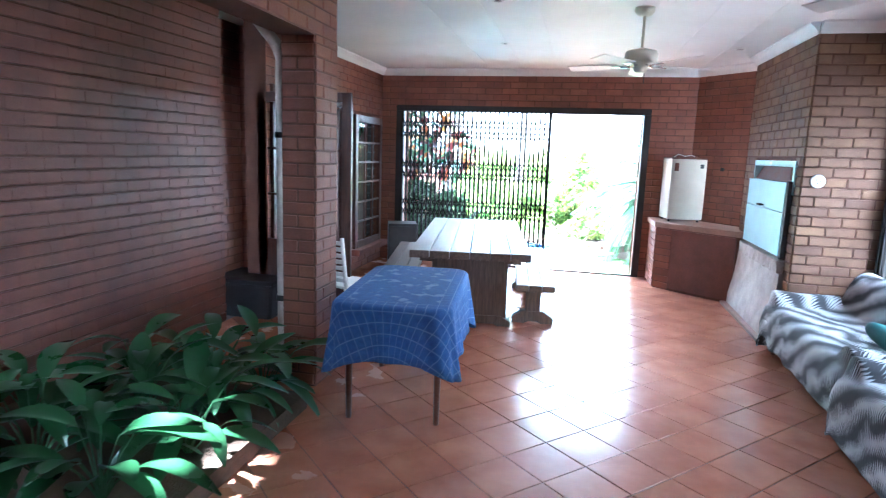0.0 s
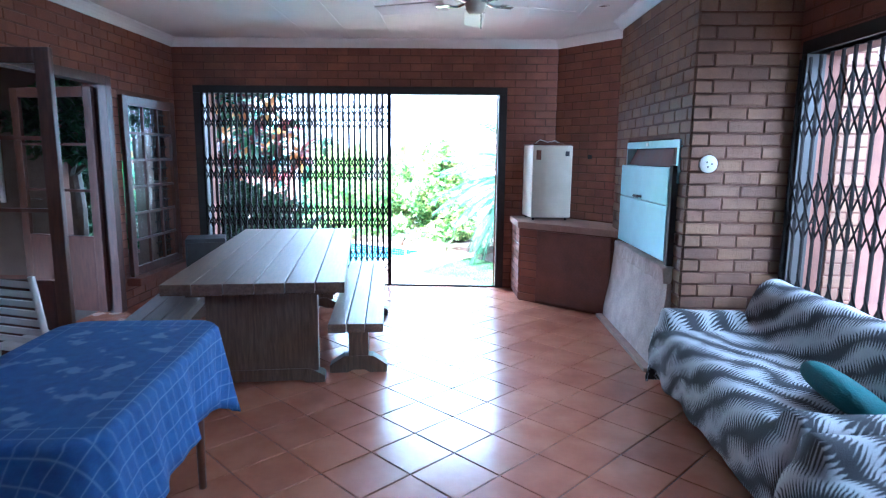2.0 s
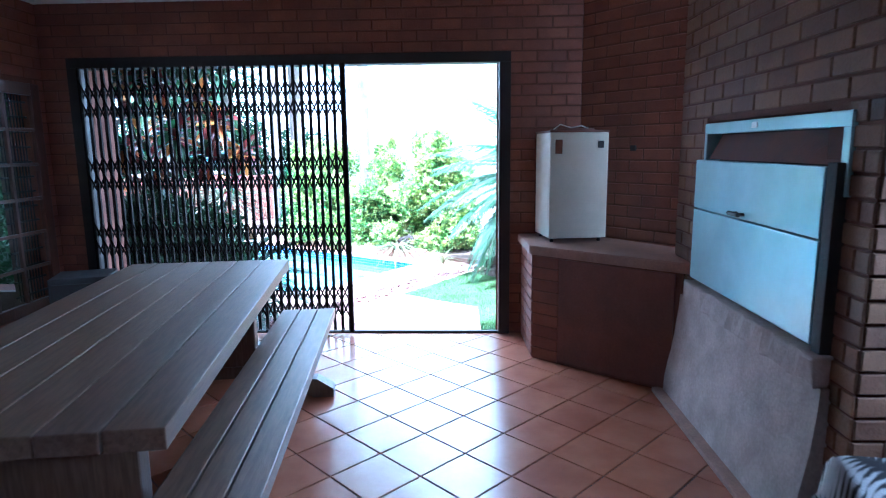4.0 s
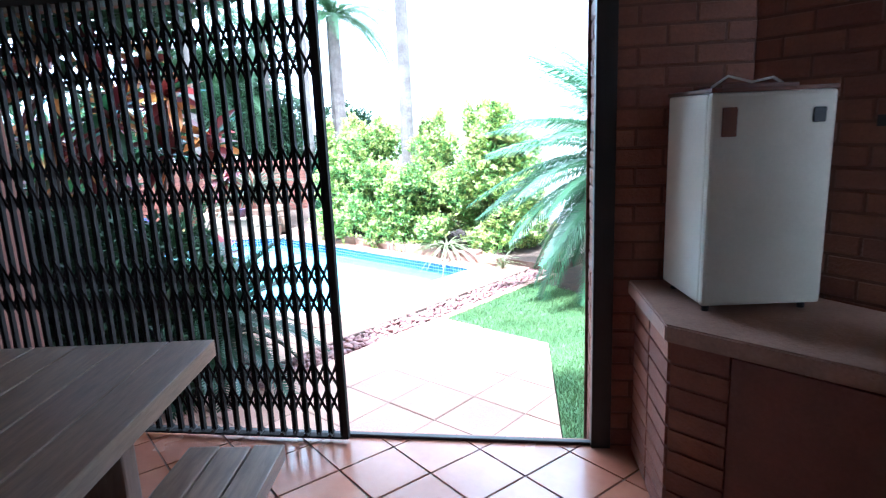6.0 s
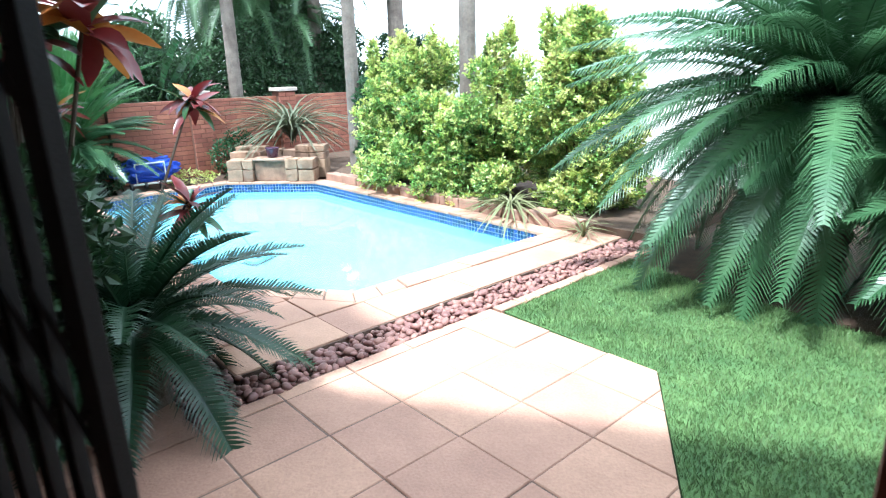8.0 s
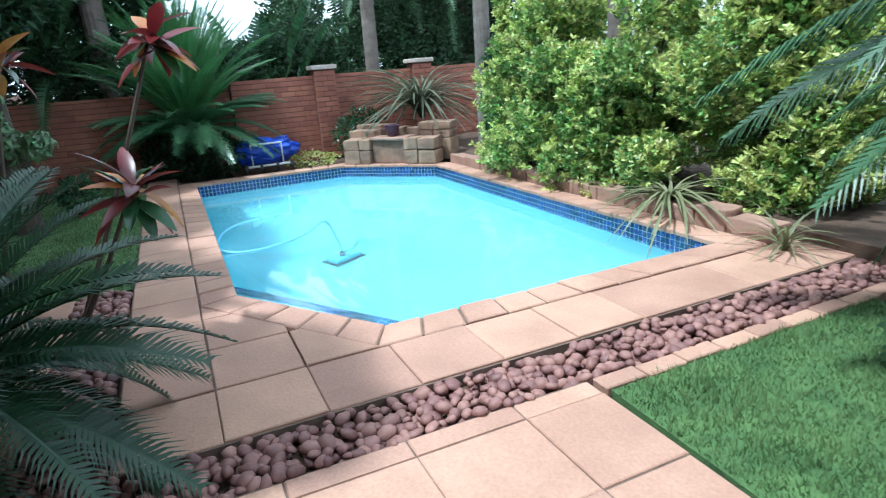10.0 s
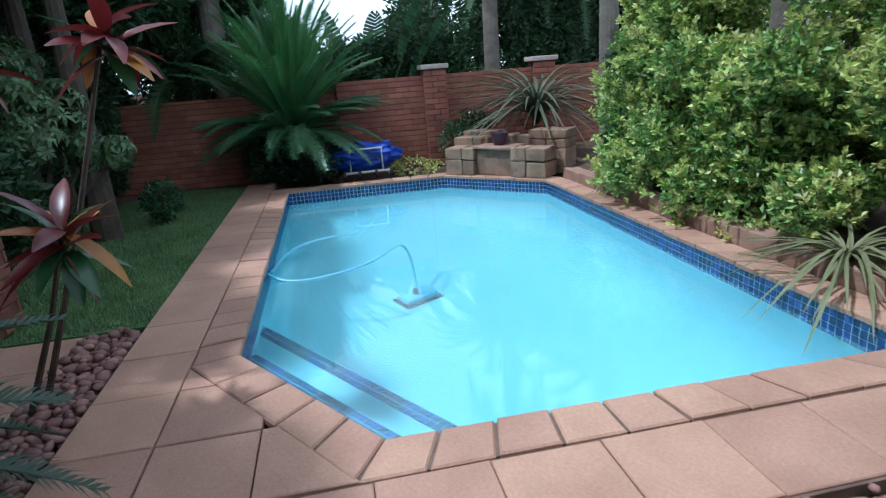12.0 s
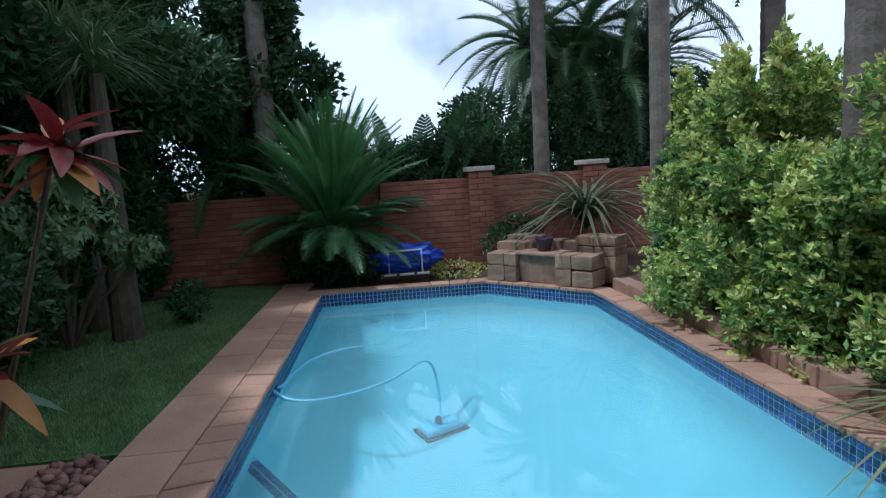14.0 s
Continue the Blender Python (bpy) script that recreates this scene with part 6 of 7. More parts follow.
# variegated hedge behind the pool
def hedge(at, lx, ly, hz, n, seed):
    cl = [(c, r) for c, r in clouds_in(lx, ly, hz, n, 0.25, seed, 0.18) if c[2] < 1.3 or math.hypot(c[0] + at[0] + 1.09, c[1] + at[1] - 15.19) > 0.55]
    rnd = random.Random(seed + 90)
    R3 = G.to_3x3()
    for k in range(16):   # loose upright shoots
        p = R3 @ Vector((rnd.uniform(-lx, lx) * 0.8, rnd.uniform(-ly, ly) * 0.8, hz * rnd.uniform(0.75, 1.08)))
        if math.hypot(p.x + at[0] + 1.09, p.y + at[1] - 15.19) > 0.4:
            cl.append((tuple(p), (0.09, 0.09, 0.26)))
    b = bush("variegated_shrub", "bushy variegated shrub with yellow-green leaves behind the pool", at, [(c, (r[0] * 0.85, r[1] * 0.85, r[2] * 0.85)) for c, r in cl], 2600, 0.065, "hedgegreen", seed, 9, group="variegated shrubs")
    tips = {"hedge": ([], []), "hedgegreen": ([], [])}   # leafy shoot tips, pale ones in patches
    for c, r in cl:
        for _ in range(int(46 * (r[2] / 0.25) ** 1.5)):
            d = Vector((rnd.gauss(0, 1), rnd.gauss(0, 1), rnd.gauss(0.3, 1))).normalized()
            tip = Vector(c) + Vector((d.x * r[0], d.y * r[1], d.z * r[2])) * rnd.uniform(0.8, 1.4)
            up = (d + Vector((0, 0, 0.7))).normalized()
            pale = noise.noise(tip * 2.1 + Vector((seed, 0, 0))) + rnd.gauss(0.48, 0.25) > 0
            verts, faces = tips["hedge" if pale else "hedgegreen"]
            for k in range(13):
                ax = (up * rnd.uniform(0.1, 1.0) + Vector((rnd.gauss(0, 0.6), rnd.gauss(0, 0.6), rnd.gauss(0, 0.4)))).normalized()
                sd = Matrix.Rotation(rnd.uniform(0, 6.28), 3, ax) @ ax.orthogonal().normalized()
                p, s = tip - up * rnd.uniform(0, 0.09), rnd.uniform(0.035, 0.075)
                nr = ax.cross(sd) * s * 0.15
                n = len(verts)
                verts += [tuple(p), tuple(p + ax * s * 0.55 + sd * s * 0.27 + nr), tuple(p + ax * s), tuple(p + ax * s * 0.55 - sd * s * 0.27 + nr)]
                faces.append((n, n + 1, n + 2, n + 3))
    for mat, (verts, faces) in tips.items():
        part("new_growth" if mat == "hedge" else "shoot_growth", raw_mesh("shoots", verts, faces, M[mat]), None, b)


hedge(lw3(12.22, 10.35), 0.66, 0.85, 1.9, 48, 1)
hedge(lw3(12.30, 8.95), 0.66, 0.62, 1.95, 44, 2)
hedge(lw3(11.90, 9.35), 0.16, 0.5, 1.2, 14, 7)
hedge(lw3(12.52, 7.65), 0.68, 0.62, 2.0, 44, 3)
bush("green_shrub", "dark green leafy shrub beside the stone feature", lw3(12.35, 11.45), clouds_in(0.32, 0.35, 1.6, 16, 0.25, 4), 3600, 0.08, "broad", 4)

# cycads
feather_plant("cycad", "large cycad with long drooping dark green fronds", "cycad", (2.50, 12.55, GROUND), 1.4, 0.24, 130, 2.25, 0.31, "cycad", 21, low=-22, high=66, pairs=72, droop=0.66, lw=0.017, skirt=(46, 1.6, -55, -5, 0.45), vee=14, sag=0.5)
feather_plant("cycad", "cycad with drooping dark green fronds close to the house", "cycad", (3.45, 11.55, GROUND), 0.7, 0.18, 60, 1.45, 0.26, "cycad", 22, low=-35, high=70, pairs=48, droop=0.75, lw=0.026)
feather_plant("cycad", "bright green cycad behind the blue pool cover", "cycad", lw3(8.30, 14.40), 0.66, 0.26, 78, 2.02, 0.24, "cycadlight", 23, low=46, high=86, pairs=60, droop=0.34, lw=0.013, skirt=(52, 1.45, -6, 30, 0.55), sag=0.35)
# this sago's shade is painted in its leaflet colour
feather_plant("sago_palm", "low sago palm beside the garden door, leaflets coloured dark for shade", "cycad", (-1.72, 9.55, GROUND), 0.42, 0.15, 60, 1.1, 0.19, "cycadshade", 24, low=-15, high=65, pairs=50, droop=0.7, lw=0.013)


def strap_clump(name, label, at, count, length, w, mat, seed, spread=1.0, cat="strap plant"):
    """Long arching blades from one crown, each a part."""
    rnd = random.Random(seed)
    c = thing(name, label, cat, Matrix.Translation(at))
    kinds = []
    for k in range(4):
        verts, faces = [], []
        seg = 7
        lift, fall = rnd.uniform(0.5, 1.1), rnd.uniform(0.5, 1.1)
        for i in range(seg + 1):
            t = i / seg
            q = Vector((length * (0.25 * t + 0.6 * t * t) * spread, 0, length * (lift * t - fall * t * t)))
            ww = w * (0.55 + 0.9 * t) * (1 - t) ** 0.55 + 0.0008
            verts += [(q.x, -ww, q.z), (q.x, 0, q.z - ww * 0.35), (q.x, ww, q.z)]
        for i in range(seg):
            n = 3 * i
            faces += [(n, n + 1, n + 4, n + 3), (n + 1, n + 2, n + 5, n + 4)]
        kinds.append(raw_mesh("leaf", verts, faces, M[mat], True))
    for k in range(count):
        s = rnd.uniform(0.7, 1.15)
        part("leaf", kinds[k % 4], None, c, m=pose(0, 0, 0, rnd.uniform(-12, 12), rnd.uniform(-18, 12), k * 137.5 + rnd.uniform(-20, 20)) @ Matrix.Diagonal((s, s, s, 1)))
    return c


strap_clump("flax_clump", "pale striped strap-leaf clump arching over the pool edge", lw3(11.68, 8.0, GROUND + 0.12), 76, 0.85, 0.016, "straw", 31)
strap_clump("flax_clump", "small strap-leaf clump on the pool edge", lw3(11.72, 10.75, GROUND + 0.12), 44, 0.5, 0.012, "straw", 32)
strap_clump("flax_clump", "strap-leaf clump at the end of the pebbles", lw3(11.55, 6.85, GROUND), 30, 0.5, 0.010, "straw", 33)
strap_clump("bromeliad", "grey-green spiky rosette above the stone feature", lw3(11.8, 13.6, 0.04), 140, 1.5, 0.030, "agave", 34, 1.1)
bush("trailing_plant", "low leafy plant trailing over the stone feature", lw3(10.75, 14.1, GROUND), [((0, 0, 0.35), (0.35, 0.3, 0.3)), ((0.1, 0.2, 0.55), (0.3, 0.3, 0.25))], 1500, 0.07, "broad", 35)
bush("ground_cover", "low green ground cover behind the coping", lw3(10.0, 14.15, GROUND), [((0, 0, 0.05), (0.5, 0.35, 0.12))], 2500, 0.05, "hedge", 36, 2)


# palm trunks and their crowns
def palm(at, h, r, lean, seed, crown=True, label="tall grey ringed palm trunk with a feathery crown"):
    rnd = random.Random(seed)
    p = thing("palm_tree", label, "palm tree", Matrix.Translation(at))
    bm = bmesh.new()
    n = int(h / 0.085)
    rings = []
    for i in range(n + 1):
        t = i / n
        q = r * (1.12 - 0.3 * t) * (1.0 if i % 2 else 0.965) * (1 + 0.35 * max(0, 0.06 - t) / 0.06)
        rings.append([bm.verts.new((lean[0] * t * h + q * math.cos(a), lean[1] * t * h + q * math.sin(a), t * h - 0.1)) for a in (2 * math.pi * k / 14 for k in range(14))])
    for s, t in zip(rings, rings[1:]):
        for k in range(14):
            bm.faces.new((s[k], s[(k + 1) % 14], t[(k + 1) % 14], t[k]))
    bm.faces.new(rings[-1])
    part("trunk", bm, M["trunk"], p)
    if crown:
        kinds = [frond_mesh("frond", 1.9, 0.34, 42, d, M["palm"], seed + i, vee=5, lw=0.022, sag=0.6) for i, d in enumerate((0.6, 0.9, 1.2))]
        for k in range(26):
            s = rnd.uniform(0.8, 1.15)
            el = rnd.uniform(-30, 65)
            part("frond", kinds[k % 3], None, p, m=Matrix.Translation((lean[0] * h, lean[1] * h, h - 0.1)) @ pose(0, 0, 0, 0, 0, k * 137.5) @ pose(0, 0, 0, rnd.uniform(-15, 15), -el, 0) @ Matrix.Diagonal((s, s, s, 1)))
    return p


palm((-1.09, 15.19, GROUND), 7.0, 0.112, (0, 0), 41)
palm(lw3(12.05, 11.85), 7.5, 0.105, (0.005, 0.0), 42)
palm(lw3(11.8, 15.9), 6.5, 0.135, (0, 0.01), 43)
palm(lw3(7.3, 15.4), 7.5, 0.17, (-0.03, 0.0), 44)
palm(lw3(14.2, 16.5), 4.6, 0.17, (0, 0), 45)
palm(lw3(13.3, 17.8), 4.2, 0.15, (0.01, 0), 46)
palm(lw3(15.3, 14.8), 5.0, 0.20, (0, 0), 47)


def tree(name, label, at, h, spread, leaves, size, mat, seed, trunk=0.14):
    """A broad tree: tapered trunk, limbs, and clumps of leaves with gaps."""
    rnd = random.Random(seed)
    t = thing(name, label, "tree", Matrix.Translation(at))
    bm = bmesh.new()
    tube(bm, [(0, 0, -0.1), (0.05, 0.03, h * 0.25), (-0.04, 0.06, h * 0.5)], trunk, 10, trunk * 0.6)
    part("trunk", bm, M["bark"], t)
    verts, faces = [], []
    for k in range(11):
        a, e = rnd.uniform(0, 6.28), rnd.uniform(0.45, 1.0)
        rr = spread * rnd.uniform(0.35, 0.9) * (1.15 - 0.6 * abs(e - 0.65) / 0.35)
        tip = Vector((rr * math.cos(a), rr * math.sin(a), h * e))
        bm = bmesh.new()
        tube(bm, [(-0.02, 0.04, h * 0.35), tuple(tip * 0.5 + Vector((0, 0, h * 0.15))), tuple(tip)], trunk * 0.4, 6, 0.015)
        part("limb", bm, M["bark"], t)
        s = spread * rnd.uniform(0.28, 0.45)
        leaf_cloud(verts, faces, tuple(tip), (s, s, s * 0.75), leaves // 11, size, rnd)
    part("crown", raw_mesh("crown", verts, faces, M[mat]), None, t)
    return t


tree("tree", "tall dark leafy tree beyond the boundary wall", lw3(4.6, 16.6), 6.2, 2.3, 24000, 0.15, "darkleaf", 51)
tree("tree", "tall dark leafy tree beyond the lawn", lw3(3.2, 13.2), 6.0, 2.4, 26000, 0.15, "darkleaf", 52)
tree("tree", "open leafy tree beyond the boundary wall", lw3(11.7, 20.5), 3.1, 1.4, 7000, 0.15, "darkleaf", 53)
tree("tree", "low leafy tree beyond the boundary wall", lw3(15.2, 19.0), 2.5, 1.9, 9000, 0.15, "darkleaf", 54)
tree("tree", "leafy tree beyond the boundary wall", lw3(10.0, 21.0), 1.8, 1.8, 8000, 0.16, "darkleaf", 55)
tree("tree", "dark leafy tree at the edge of the lawn", lw3(4.0, 10.2), 4.6, 1.9, 26000, 0.13, "darkleaf", 56)
# crown added overhead to keep sky and sun off the left lawn
tree("tree", "spreading dark tree added to shade the lawn", lw3(4.3, 11.2), 5.6, 2.0, 30000, 0.14, "darkleaf", 58)
tree("tree", "dense dark tree behind the low boundary wall", lw3(6.1, 16.2), 5.6, 2.0, 30000, 0.15, "darkleaf", 59)
# made-up tree, placed up-sun so its shadow covers the left paving
tree("tree", "dense dark tree added beside the house to shade the paving and lawn", lw3(5.1, 8.7), 4.9, 1.8, 30000, 0.14, "darkleaf", 62)
# second added canopy crown for the lawn's shade
tree("tree", "dense dark tree added as canopy to shade the lawn", lw3(4.9, 13.4), 5.4, 2.1, 30000, 0.15, "darkleaf", 60)


def paddle_plant(at, n, h, seed):
    """Wild banana: tall stalks with big split paddle leaves."""
    rnd = random.Random(seed)
    s = thing("wild_banana", "wild banana plant with large split paddle leaves", "strelitzia", Matrix.Translation(at))
    for k in range(n):
        az, el, ln = k * 360 / n * 0.6 + rnd.uniform(-25, 25) + 20, rnd.uniform(48, 82), h * rnd.uniform(0.8, 1.05)
        d = Vector((math.cos(radians(az)) * math.cos(radians(el)), math.sin(radians(az)) * math.cos(radians(el)), math.sin(radians(el))))
        bm = bmesh.new()
        tube(bm, [(0, 0, -0.1), tuple(d * ln * 0.3 + Vector((0, 0, ln * 0.05))), tuple(d * ln * 0.6)], 0.03, 6, 0.014)
        part("stalk", bm, M["palm"], s)
        verts, faces = [], []
        seg = 14
        side = d.cross(Vector((0, 0, 1))).normalized()
        up = side.cross(d)
        for i in range(seg):
            t0, t1 = i / seg, (i + 0.86) / seg
            for sg in (-1, 1):
                q = []
                for t, f in ((t0, 0), (t0, 1), (t1, 1), (t1, 0)):
                    w = 0.20 * math.sin(math.pi * min(0.97, 0.06 + t * 0.92)) ** 0.7
                    base = d * (ln * 0.58 + ln * 0.42 * t) + Vector((0, 0, -0.22 * t * t))
                    q.append(tuple(base + side * sg * w * f + up * 0.06 * f + d * 0.05 * f))
                m = len(verts)
                verts += q
                faces.append((m, m + 1, m + 2, m + 3))
        part("leaf", raw_mesh("leaf", verts, faces, M["broad"]), None, s)
    return s


paddle_plant(lw3(9.55, 15.5), 10, 2.95, 61)


# greenery standing behind the boundary wall
for x, y, h, sd in ((5.8, 15.6, 3.3, 88), (6.9, 15.9, 2.9, 89), (7.9, 16.1, 2.4, 90), (9.4, 16.2, 1.75, 91), (10.7, 16.3, 1.95, 92), (12.0, 16.6, 2.6, 93), (13.2, 16.5, 2.8, 94), (14.6, 16.3, 2.6, 95), (16.0, 15.4, 2.3, 96)):
    bush("grey_green_shrub", "dense grey-green shrub behind the boundary wall", lw3(x, y), clouds_in(0.75, 0.5, h, 14, 0.42, sd, 0.8), 1000, 0.10, "darkleaf", sd, group="shrubs behind the wall")
for x, y, h, sd in ((12.75, 17.2, 3.5, 97), (13.6, 17.0, 3.0, 98), (12.1, 17.8, 3.9, 99), (14.5, 17.6, 3.3, 100)):
    feather_plant("drooping_palm", "palm with a hanging grey-green crown behind the boundary wall", "palm", lw3(x, y), h, 0.13, 46, 1.9, 0.36, "palm", sd, low=-62, high=62, pairs=38, droop=1.0, lw=0.018, trunkmat="trunk", group="palms behind the wall")


# left-hand planting: croton, cordyline, drooping shrubs
def rosette(parent_name, label, stems, mats, seed, leaf_l=0.25, leaf_w=0.038, cat="shrub"):
    """Bare stems with a rosette of long leaves at each head."""
    rnd = random.Random(seed)
    b = thing(parent_name, label, cat)
    for foot, head in stems:
        bm = bmesh.new()
        f, h = Vector(foot), Vector(head)
        tube(bm, [tuple(f), tuple(f.lerp(h, 0.5) + Vector((0.04, 0.03, 0.06))), tuple(h)], 0.016, 6, 0.009)
        part("stem", bm, M["bark"], b)
        for k in range(22):
            az, el = k * 137.5, rnd.uniform(-45, 60)
            ll = leaf_l * rnd.uniform(0.7, 1.15)
            verts, faces = [], []
            for i in range(6):
                t = i / 5
                w = leaf_w * math.sin(math.pi * min(0.98, 0.08 + 0.9 * t)) ** 0.8
                x, z = ll * t, -0.28 * ll * t * t
                verts += [(x, -w, z + w * 0.35), (x, 0, z), (x, w, z + w * 0.35)]
            for i in range(5):
                n = 3 * i
                faces += [(n, n + 1, n + 4, n + 3), (n + 1, n + 2, n + 5, n + 4)]
            me = raw_mesh("leaf", verts, faces, M[rnd.choice(mats)], True)
            part("leaf", me, None, b, m=Matrix.Translation(tuple(h - Vector((0, 0, 0.12 * rnd.random())))) @ pose(0, 0, 0, 0, 0, az) @ pose(0, 0, 0, rnd.uniform(-30, 30), -el, 0))
    return b


rosette("cordyline", "tall cordyline with dark red and orange leaves", [((-2.85, 10.55, GROUND), (-2.22, 10.98, 1.12)), ((-2.7, 10.45, GROUND), (-2.13, 10.66, 0.40)), ((-3.2, 10.0, GROUND), (-2.9, 10.3, 1.75)), ((-3.2, 10.3, GROUND), (-3.1, 10.6, 1.05))], ["redleaf", "redleaf", "redleaf", "orangeleaf", "broad"], 71, 0.27, 0.038)
rosette("croton", "croton shrub with orange, red and green leaves", [((-3.4, 9.4, GROUND), (-3.2, 9.5, 1.6)), ((-3.4, 9.4, GROUND), (-3.5, 9.3, 1.9)), ((-3.4, 9.4, GROUND), (-2.9, 9.3, 1.2)), ((-3.5, 9.3, GROUND), (-3.8, 9.1, 1.5)), ((-3.5, 9.5, GROUND), (-3.4, 9.8, 2.2)), ((-3.5, 9.4, GROUND), (-2.6, 9.6, 1.7)), ((-3.4, 9.5, GROUND), (-4.1, 9.4, 2.0)), ((-3.3, 9.2, GROUND), (-2.2, 9.4, 1.9)), ((-3.3, 9.2, GROUND), (-2.5, 9.1, 2.3))], ["orangeleaf", "orangeleaf", "redleaf", "broad"], 72, 0.34, 0.05)
rosette("croton", "maroon-leaved croton shrub beside the garden door", [((-2.2, 9.25, GROUND), (x, y, z)) for x, y, z in ((-1.75, 9.3, 1.5), (-2.05, 9.1, 1.75), (-2.35, 9.35, 1.35), (-1.6, 9.15, 1.85), (-2.5, 9.1, 1.95), (-1.9, 9.4, 2.15), (-2.25, 9.2, 2.3), (-1.45, 9.35, 1.55), (-2.7, 9.3, 1.6))], ["redleaf", "redleaf", "broad", "orangeleaf"], 75, 0.32, 0.055)
# the three clumps above z 3 are added out of view to block sun
bush("dark_shrub", "dense shrub outside the gate, leaves darkened for shade, with added high shading clumps", (-2.3, 8.95, GROUND), [((0, 0, 0.45), (0.5, 0.35, 0.5)), ((0.45, 0.1, 0.5), (0.4, 0.3, 0.5)), ((0.1, 0.0, 1.15), (0.45, 0.3, 0.5)), ((-0.5, 0.1, 0.9), (0.5, 0.35, 0.6)), ((0.6, 0.15, 1.1), (0.3, 0.25, 0.35)), ((0.5, 0.25, 3.15), (0.6, 0.45, 0.35)), ((-0.4, 0.2, 3.2), (0.6, 0.5, 0.4)), ((0.1, 0.3, 3.45), (0.6, 0.5, 0.35))], 2600, 0.10, "shadeleaf", 80)
bush("dark_shrub", "dense dark green shrub beside the garden door", (-2.9, 9.0, GROUND), [((0, 0, 0.5), (0.6, 0.4, 0.55)), ((-0.5, 0.2, 0.8), (0.5, 0.4, 0.6)), ((0.35, 0.1, 0.9), (0.4, 0.35, 0.45)), ((-0.9, 0.4, 0.5), (0.6, 0.5, 0.6))], 2200, 0.10, "broad", 73)


def finger_shrub(at, heads, seed):
    """Umbrella shrub: branching grey stems, each twig ending in wheels of drooping finger leaves."""
    rnd = random.Random(seed)
    b = thing("umbrella_shrub", "umbrella shrub with wheels of pale-edged finger leaves", "shrub", Matrix.Translation(at))
    R3 = G.to_3x3()
    verts, faces = [], []
    for hx, hy, hz, hr in heads:
        c = R3 @ Vector((hx, hy, 0)) + Vector((0, 0, hz))
        bm = bmesh.new()
        tube(bm, [(0, 0, -0.05), (c.x * 0.35, c.y * 0.35, hz * 0.45), (c.x * 0.9, c.y * 0.9, hz * 0.85), tuple(c)], 0.03, 7, 0.012)
        part("stem", bm, M["bark"], b)
        for _ in range(int(80 * hr / 0.3)):
            d = Vector((rnd.gauss(0, 1), rnd.gauss(0, 1), rnd.gauss(0.35, 0.8))).normalized()
            p = c + d * hr * rnd.uniform(0.55, 1.1)
            up = (d + Vector((0, 0, 0.8))).normalized()
            u = up.orthogonal().normalized()
            w = up.cross(u)
            n = rnd.randint(7, 9)
            a0 = rnd.uniform(0, 6.28)
            for k in range(n):
                a = a0 + 2 * math.pi * k / n
                o = u * math.cos(a) + w * math.sin(a)
                t = up.cross(o)
                l = rnd.uniform(0.085, 0.145)
                lw_ = l * 0.17
                m = len(verts)
                verts += [tuple(p), tuple(p + o * l * 0.55 + t * lw_ + up * 0.01), tuple(p + o * l - up * l * 0.35), tuple(p + o * l * 0.55 - t * lw_ + up * 0.01)]
                faces.append((m, m + 1, m + 2, m + 3))
    part("foliage", raw_mesh("foliage", verts, faces, M["fingerleaf"]), None, b)


finger_shrub(lw3(6.0, 11.5), [(-0.1, 0.0, 1.55, 0.32), (0.25, 0.1, 1.35, 0.28), (-0.3, -0.2, 1.3, 0.3), (0.15, -0.2, 1.1, 0.26), (0.45, 0.15, 0.95, 0.2), (0.75, 0.1, 0.9, 0.13), (-0.1, 0.3, 1.75, 0.26), (-0.45, 0.2, 1.7, 0.3)], 74)
bush("dark_shrub", "dark leafy shrub along the side of the lawn", lw3(5.5, 10.2), clouds_in(0.6, 1.0, 1.9, 12, 0.5, 75), 1500, 0.11, "darkleaf", 75)
bush("dark_shrub", "dark leafy shrub along the side of the lawn", lw3(5.3, 12.6), clouds_in(0.6, 1.2, 2.0, 14, 0.5, 76), 1500, 0.11, "darkleaf", 76)
bush("dark_shrub", "tall dark shrub against the low boundary wall", lw3(5.35, 14.3), clouds_in(0.45, 0.7, 3.1, 16, 0.5, 81), 1500, 0.11, "darkleaf", 81)
bush("dark_shrub", "tall dark shrub under the trees", lw3(4.6, 12.2), clouds_in(0.8, 1.6, 3.4, 18, 0.6, 82), 1300, 0.12, "darkleaf", 82)
# added leaf mass that stands in for the darkness below the fronds
bush("dark_shrub", "low dark leaf mass added for the shade under the cycad beside the pool cover", lw3(8.25, 14.25), [((0, 0, 0.35), (0.5, 0.35, 0.4)), ((-0.3, -0.2, 0.3), (0.4, 0.35, 0.35)), ((0.3, 0.2, 0.3), (0.4, 0.35, 0.35))], 2200, 0.09, "shadeleaf", 83, 4)
bush("small_shrub", "small dark shrub standing on the lawn edge", lw3(6.9, 12.2), [((0, 0, 0.25), (0.2, 0.2, 0.2))], 3000, 0.08, "broad", 77, 3)
for x, y, z, sd in ((6.45, 11.7, 2.0, 78), (5.9, 12.2, 2.45, 79)):
    q = strap_clump("ponytail_palm", "ponytail palm with a fountain of drooping thin leaves", lw3(x, y, z), 230, 1.25, 0.010, "ponyleaf", sd, 0.75, "ponytail palm")
    bm = bmesh.new()
    tube(bm, [(0, 0, GROUND - z), (0.03, 0, 0.05)], 0.15, 10, 0.07)
    part("trunk", bm, M["bark"], q)
feather_plant("palm_shrub", "low palm fronds beside the dark trees", "palm", lw3(6.6, 15.6), 1.6, 0.10, 26, 1.5, 0.3, "palm", 26, low=-30, high=70, pairs=36, droop=0.8)


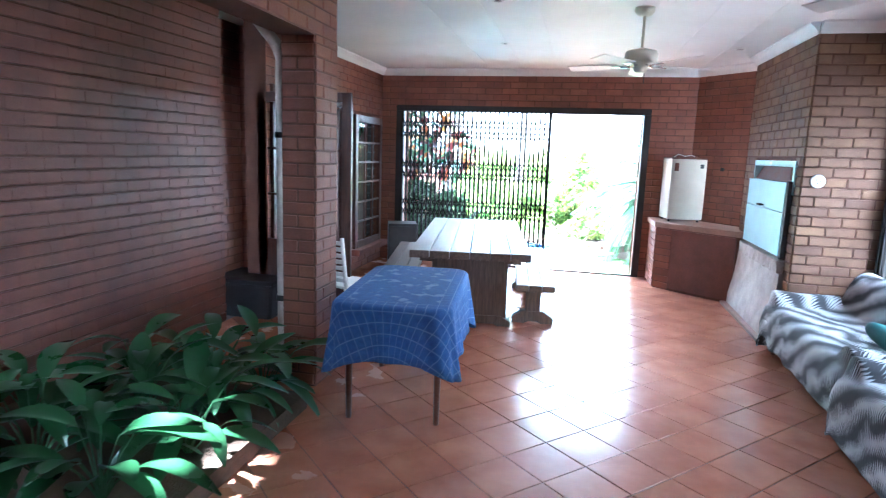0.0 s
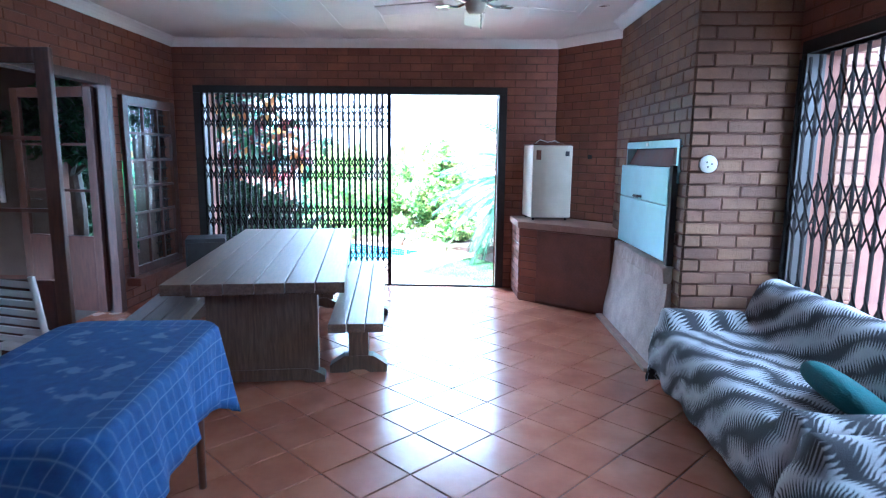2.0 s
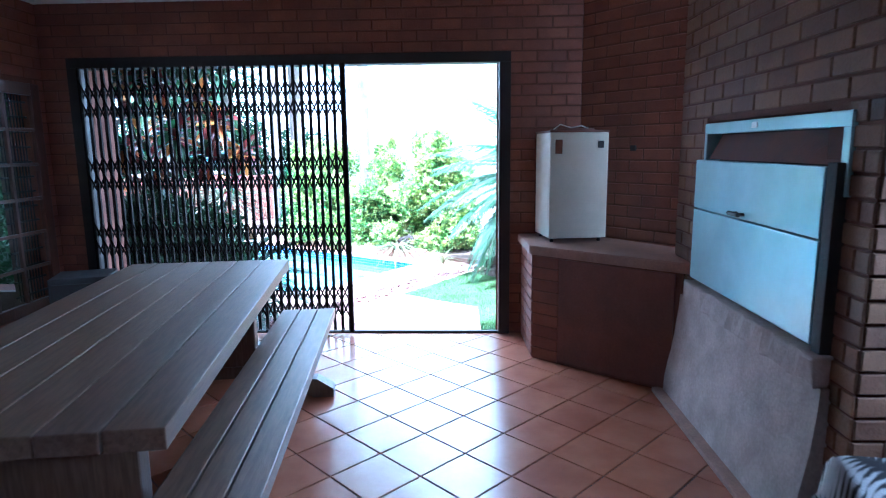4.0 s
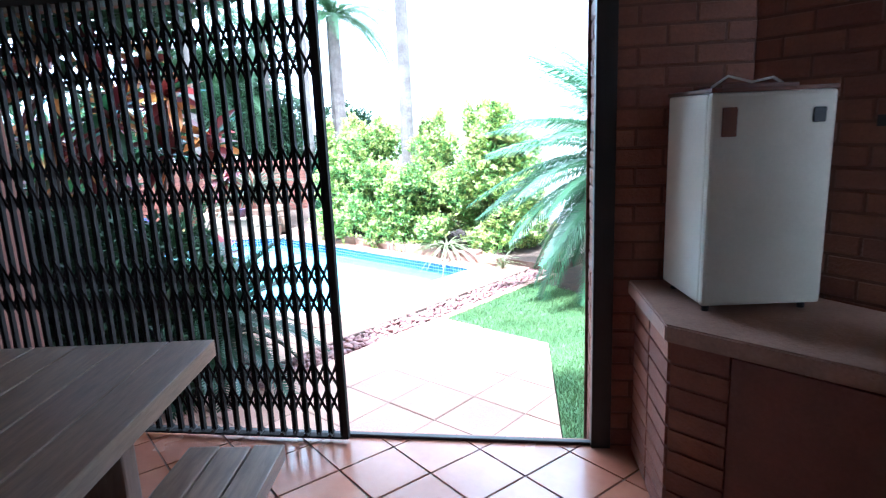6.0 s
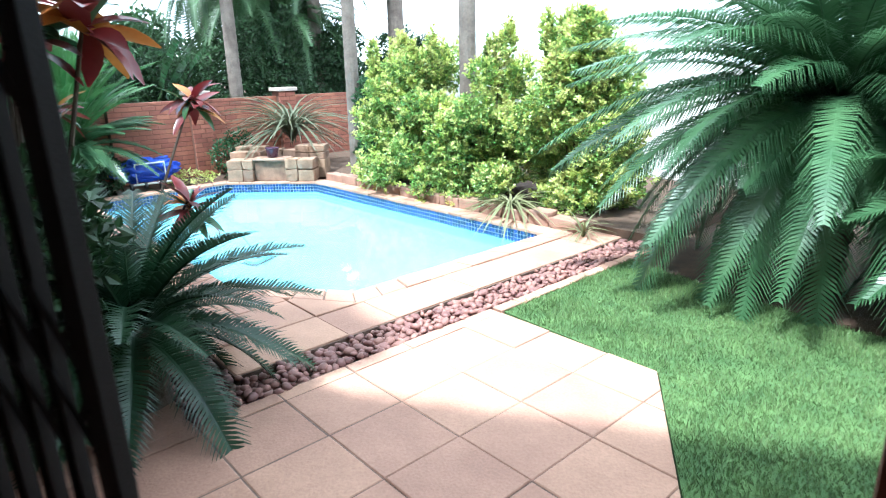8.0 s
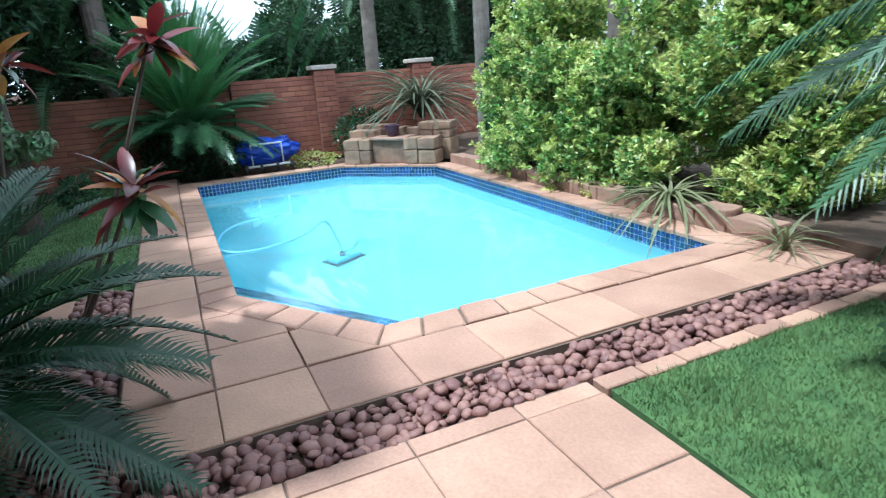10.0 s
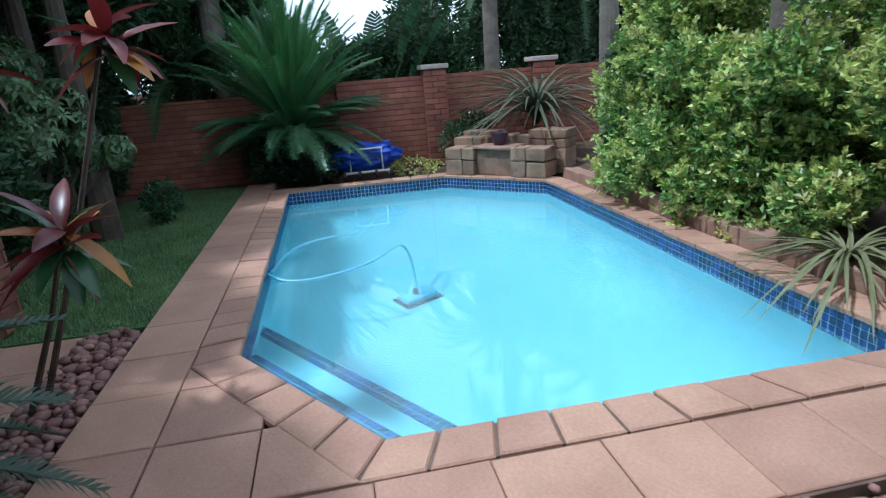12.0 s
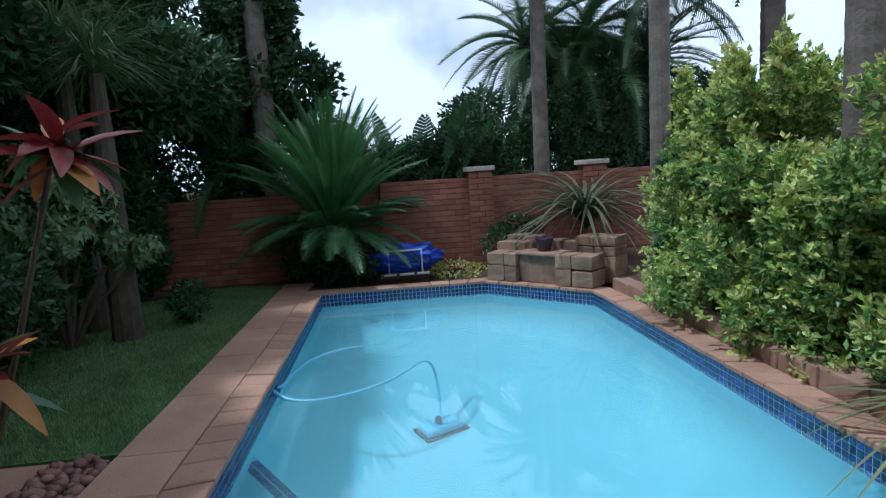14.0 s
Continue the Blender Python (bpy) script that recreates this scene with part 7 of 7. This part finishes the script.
# ---- planter at the open edge of the patio ----
bm = bmesh.new()
box(bm, XL, -1.5, 0.0, -1.12, 2.55, 0.10)
structure("planter_soil", bm, M["soil"], "dark soil of a planting bed in the paving", "soil")


def broad_leaf(l, w, seed):
    rnd = random.Random(seed)
    verts, faces = [], []
    seg = 8
    bend = rnd.uniform(0.25, 0.7)
    for i in range(seg + 1):
        t = i / seg
        ww = w * math.sin(math.pi * min(0.985, 0.02 + 0.96 * t)) ** 0.75
        x, z = l * t, l * (0.15 * t - bend * t * t)
        verts += [(x, -ww, z + ww * 0.28), (x, -ww * 0.5, z + ww * 0.10), (x, 0, z), (x, ww * 0.5, z + ww * 0.10), (x, ww, z + ww * 0.28)]
    for i in range(seg):
        for k in range(4):
            n = 5 * i + k
            faces.append((n, n + 1, n + 6, n + 5))
    return raw_mesh("leaf", verts, faces, M["broad"], True)


lily_leaves = [broad_leaf(0.34, 0.055, k) for k in range(6)]
rl = random.Random(9)
for px, py in ((-1.45, 2.15), (-1.75, 1.85), (-1.35, 1.70), (-2.05, 2.2), (-1.9, 1.35), (-1.45, 1.25), (-2.3, 1.7), (-1.35, 2.42), (-2.3, 1.1), (-1.7, 2.45)):
    pc = thing("peace_lily", "clump of broad glossy dark green leaves in the planting bed", "plant", pose(px, py, 0.10), "planting bed")
    for k in range(17):
        az, el, h = k * 137.5 + rl.uniform(-20, 20), rl.uniform(20, 75), rl.uniform(0.12, 0.36)
        d = Vector((math.cos(radians(az)), math.sin(radians(az)), 0)) * rl.uniform(0.04, 0.2)
        bm = bmesh.new()
        tube(bm, [(0, 0, -0.02), (d.x * 0.5, d.y * 0.5, h * 0.6), (d.x, d.y, h)], 0.005, 5, 0.003)
        part("stalk", bm, M["cycad"], pc)
        s = rl.uniform(0.75, 1.2)
        part("leaf", lily_leaves[k % 6], None, pc, m=pose(d.x, d.y, h, 0, 0, az) @ pose(0, 0, 0, rl.uniform(-15, 15), -el + 35, 0) @ Matrix.Diagonal((s, s, s, 1)))

# ---- pieces of floors, pavements and walls ----
def lay_tiles():
    """Floor tiles on the diagonal, cut along the room's edges."""
    pitch, g, e = 0.3055, 0.004, 0.0025
    T = pose(0.959, 5.351, 0, 0, 0, -43.7)
    inv = T.inverted()
    rooms = [[(-1.12, -2.9), (2.95, -2.9), (2.95, 7.855), (-1.12, 7.855)], [(XL, 2.55), (-1.12, 2.55), (-1.12, 7.855), (XL, 7.855)]]
    rooms = [[tuple((inv @ Vector((*p, 0))).xy) for p in r] for r in rooms]
    h = pitch / 2 - g
    v = [(sx * h, sy * h, -0.01) for sx, sy in ((-1, -1), (1, -1), (1, 1), (-1, 1))] + [(sx * h, sy * h, -e) for sx, sy in ((-1, -1), (1, -1), (1, 1), (-1, 1))] + [(sx * (h - e), sy * (h - e), 0) for sx, sy in ((-1, -1), (1, -1), (1, 1), (-1, 1))]
    f = [(0, 1, 5, 4), (1, 2, 6, 5), (2, 3, 7, 6), (3, 0, 4, 7), (4, 5, 9, 8), (5, 6, 10, 9), (6, 7, 11, 10), (7, 4, 8, 11), (8, 9, 10, 11)]
    me = raw_mesh("tile", v, f, M["tile"])
    fl = bpy.data.objects["floor"]
    rnd = random.Random(2)
    verts, faces, made = [], [], 0
    for i in range(-36, 36):
        for j in range(-36, 36):
            c = Vector(((i + 0.5) * pitch, (j + 0.5) * pitch, 0))
            w = T @ c
            sq = [(c.x - h, c.y - h), (c.x + h, c.y - h), (c.x + h, c.y + h), (c.x - h, c.y + h)]
            if -0.85 < w.x < 2.1 and 0.6 < w.y < 7.6 and made < 300:
                t = new("tile", me)
                t.parent = fl
                t.matrix_basis = T @ Matrix.Translation((c.x, c.y, rnd.uniform(-0.0006, 0.0006))) @ pose(0, 0, 0, rnd.uniform(-0.12, 0.12), rnd.uniform(-0.12, 0.12), 0)
                made += 1
                continue
            for r in rooms:
                q = clip(sq, r)
                if len(q) < 3:
                    continue
                n, m = len(verts), len(q)
                verts += [tuple(T @ Vector((*p, -0.01))) for p in q] + [tuple(T @ Vector((*p, 0))) for p in q]
                faces += [tuple(range(n + m, n + 2 * m))] + [(n + s, n + (s + 1) % m, n + m + (s + 1) % m, n + m + s) for s in range(m)]
    part("tiling", raw_mesh("tiling", verts, faces, M["tile_joined"]), None, fl, kind="stuff")


lay_tiles()
lay_coping_and_mosaic()
lay_pavers()
lay_pebbles()
for args in LATER:
    lay_bricks(*args)
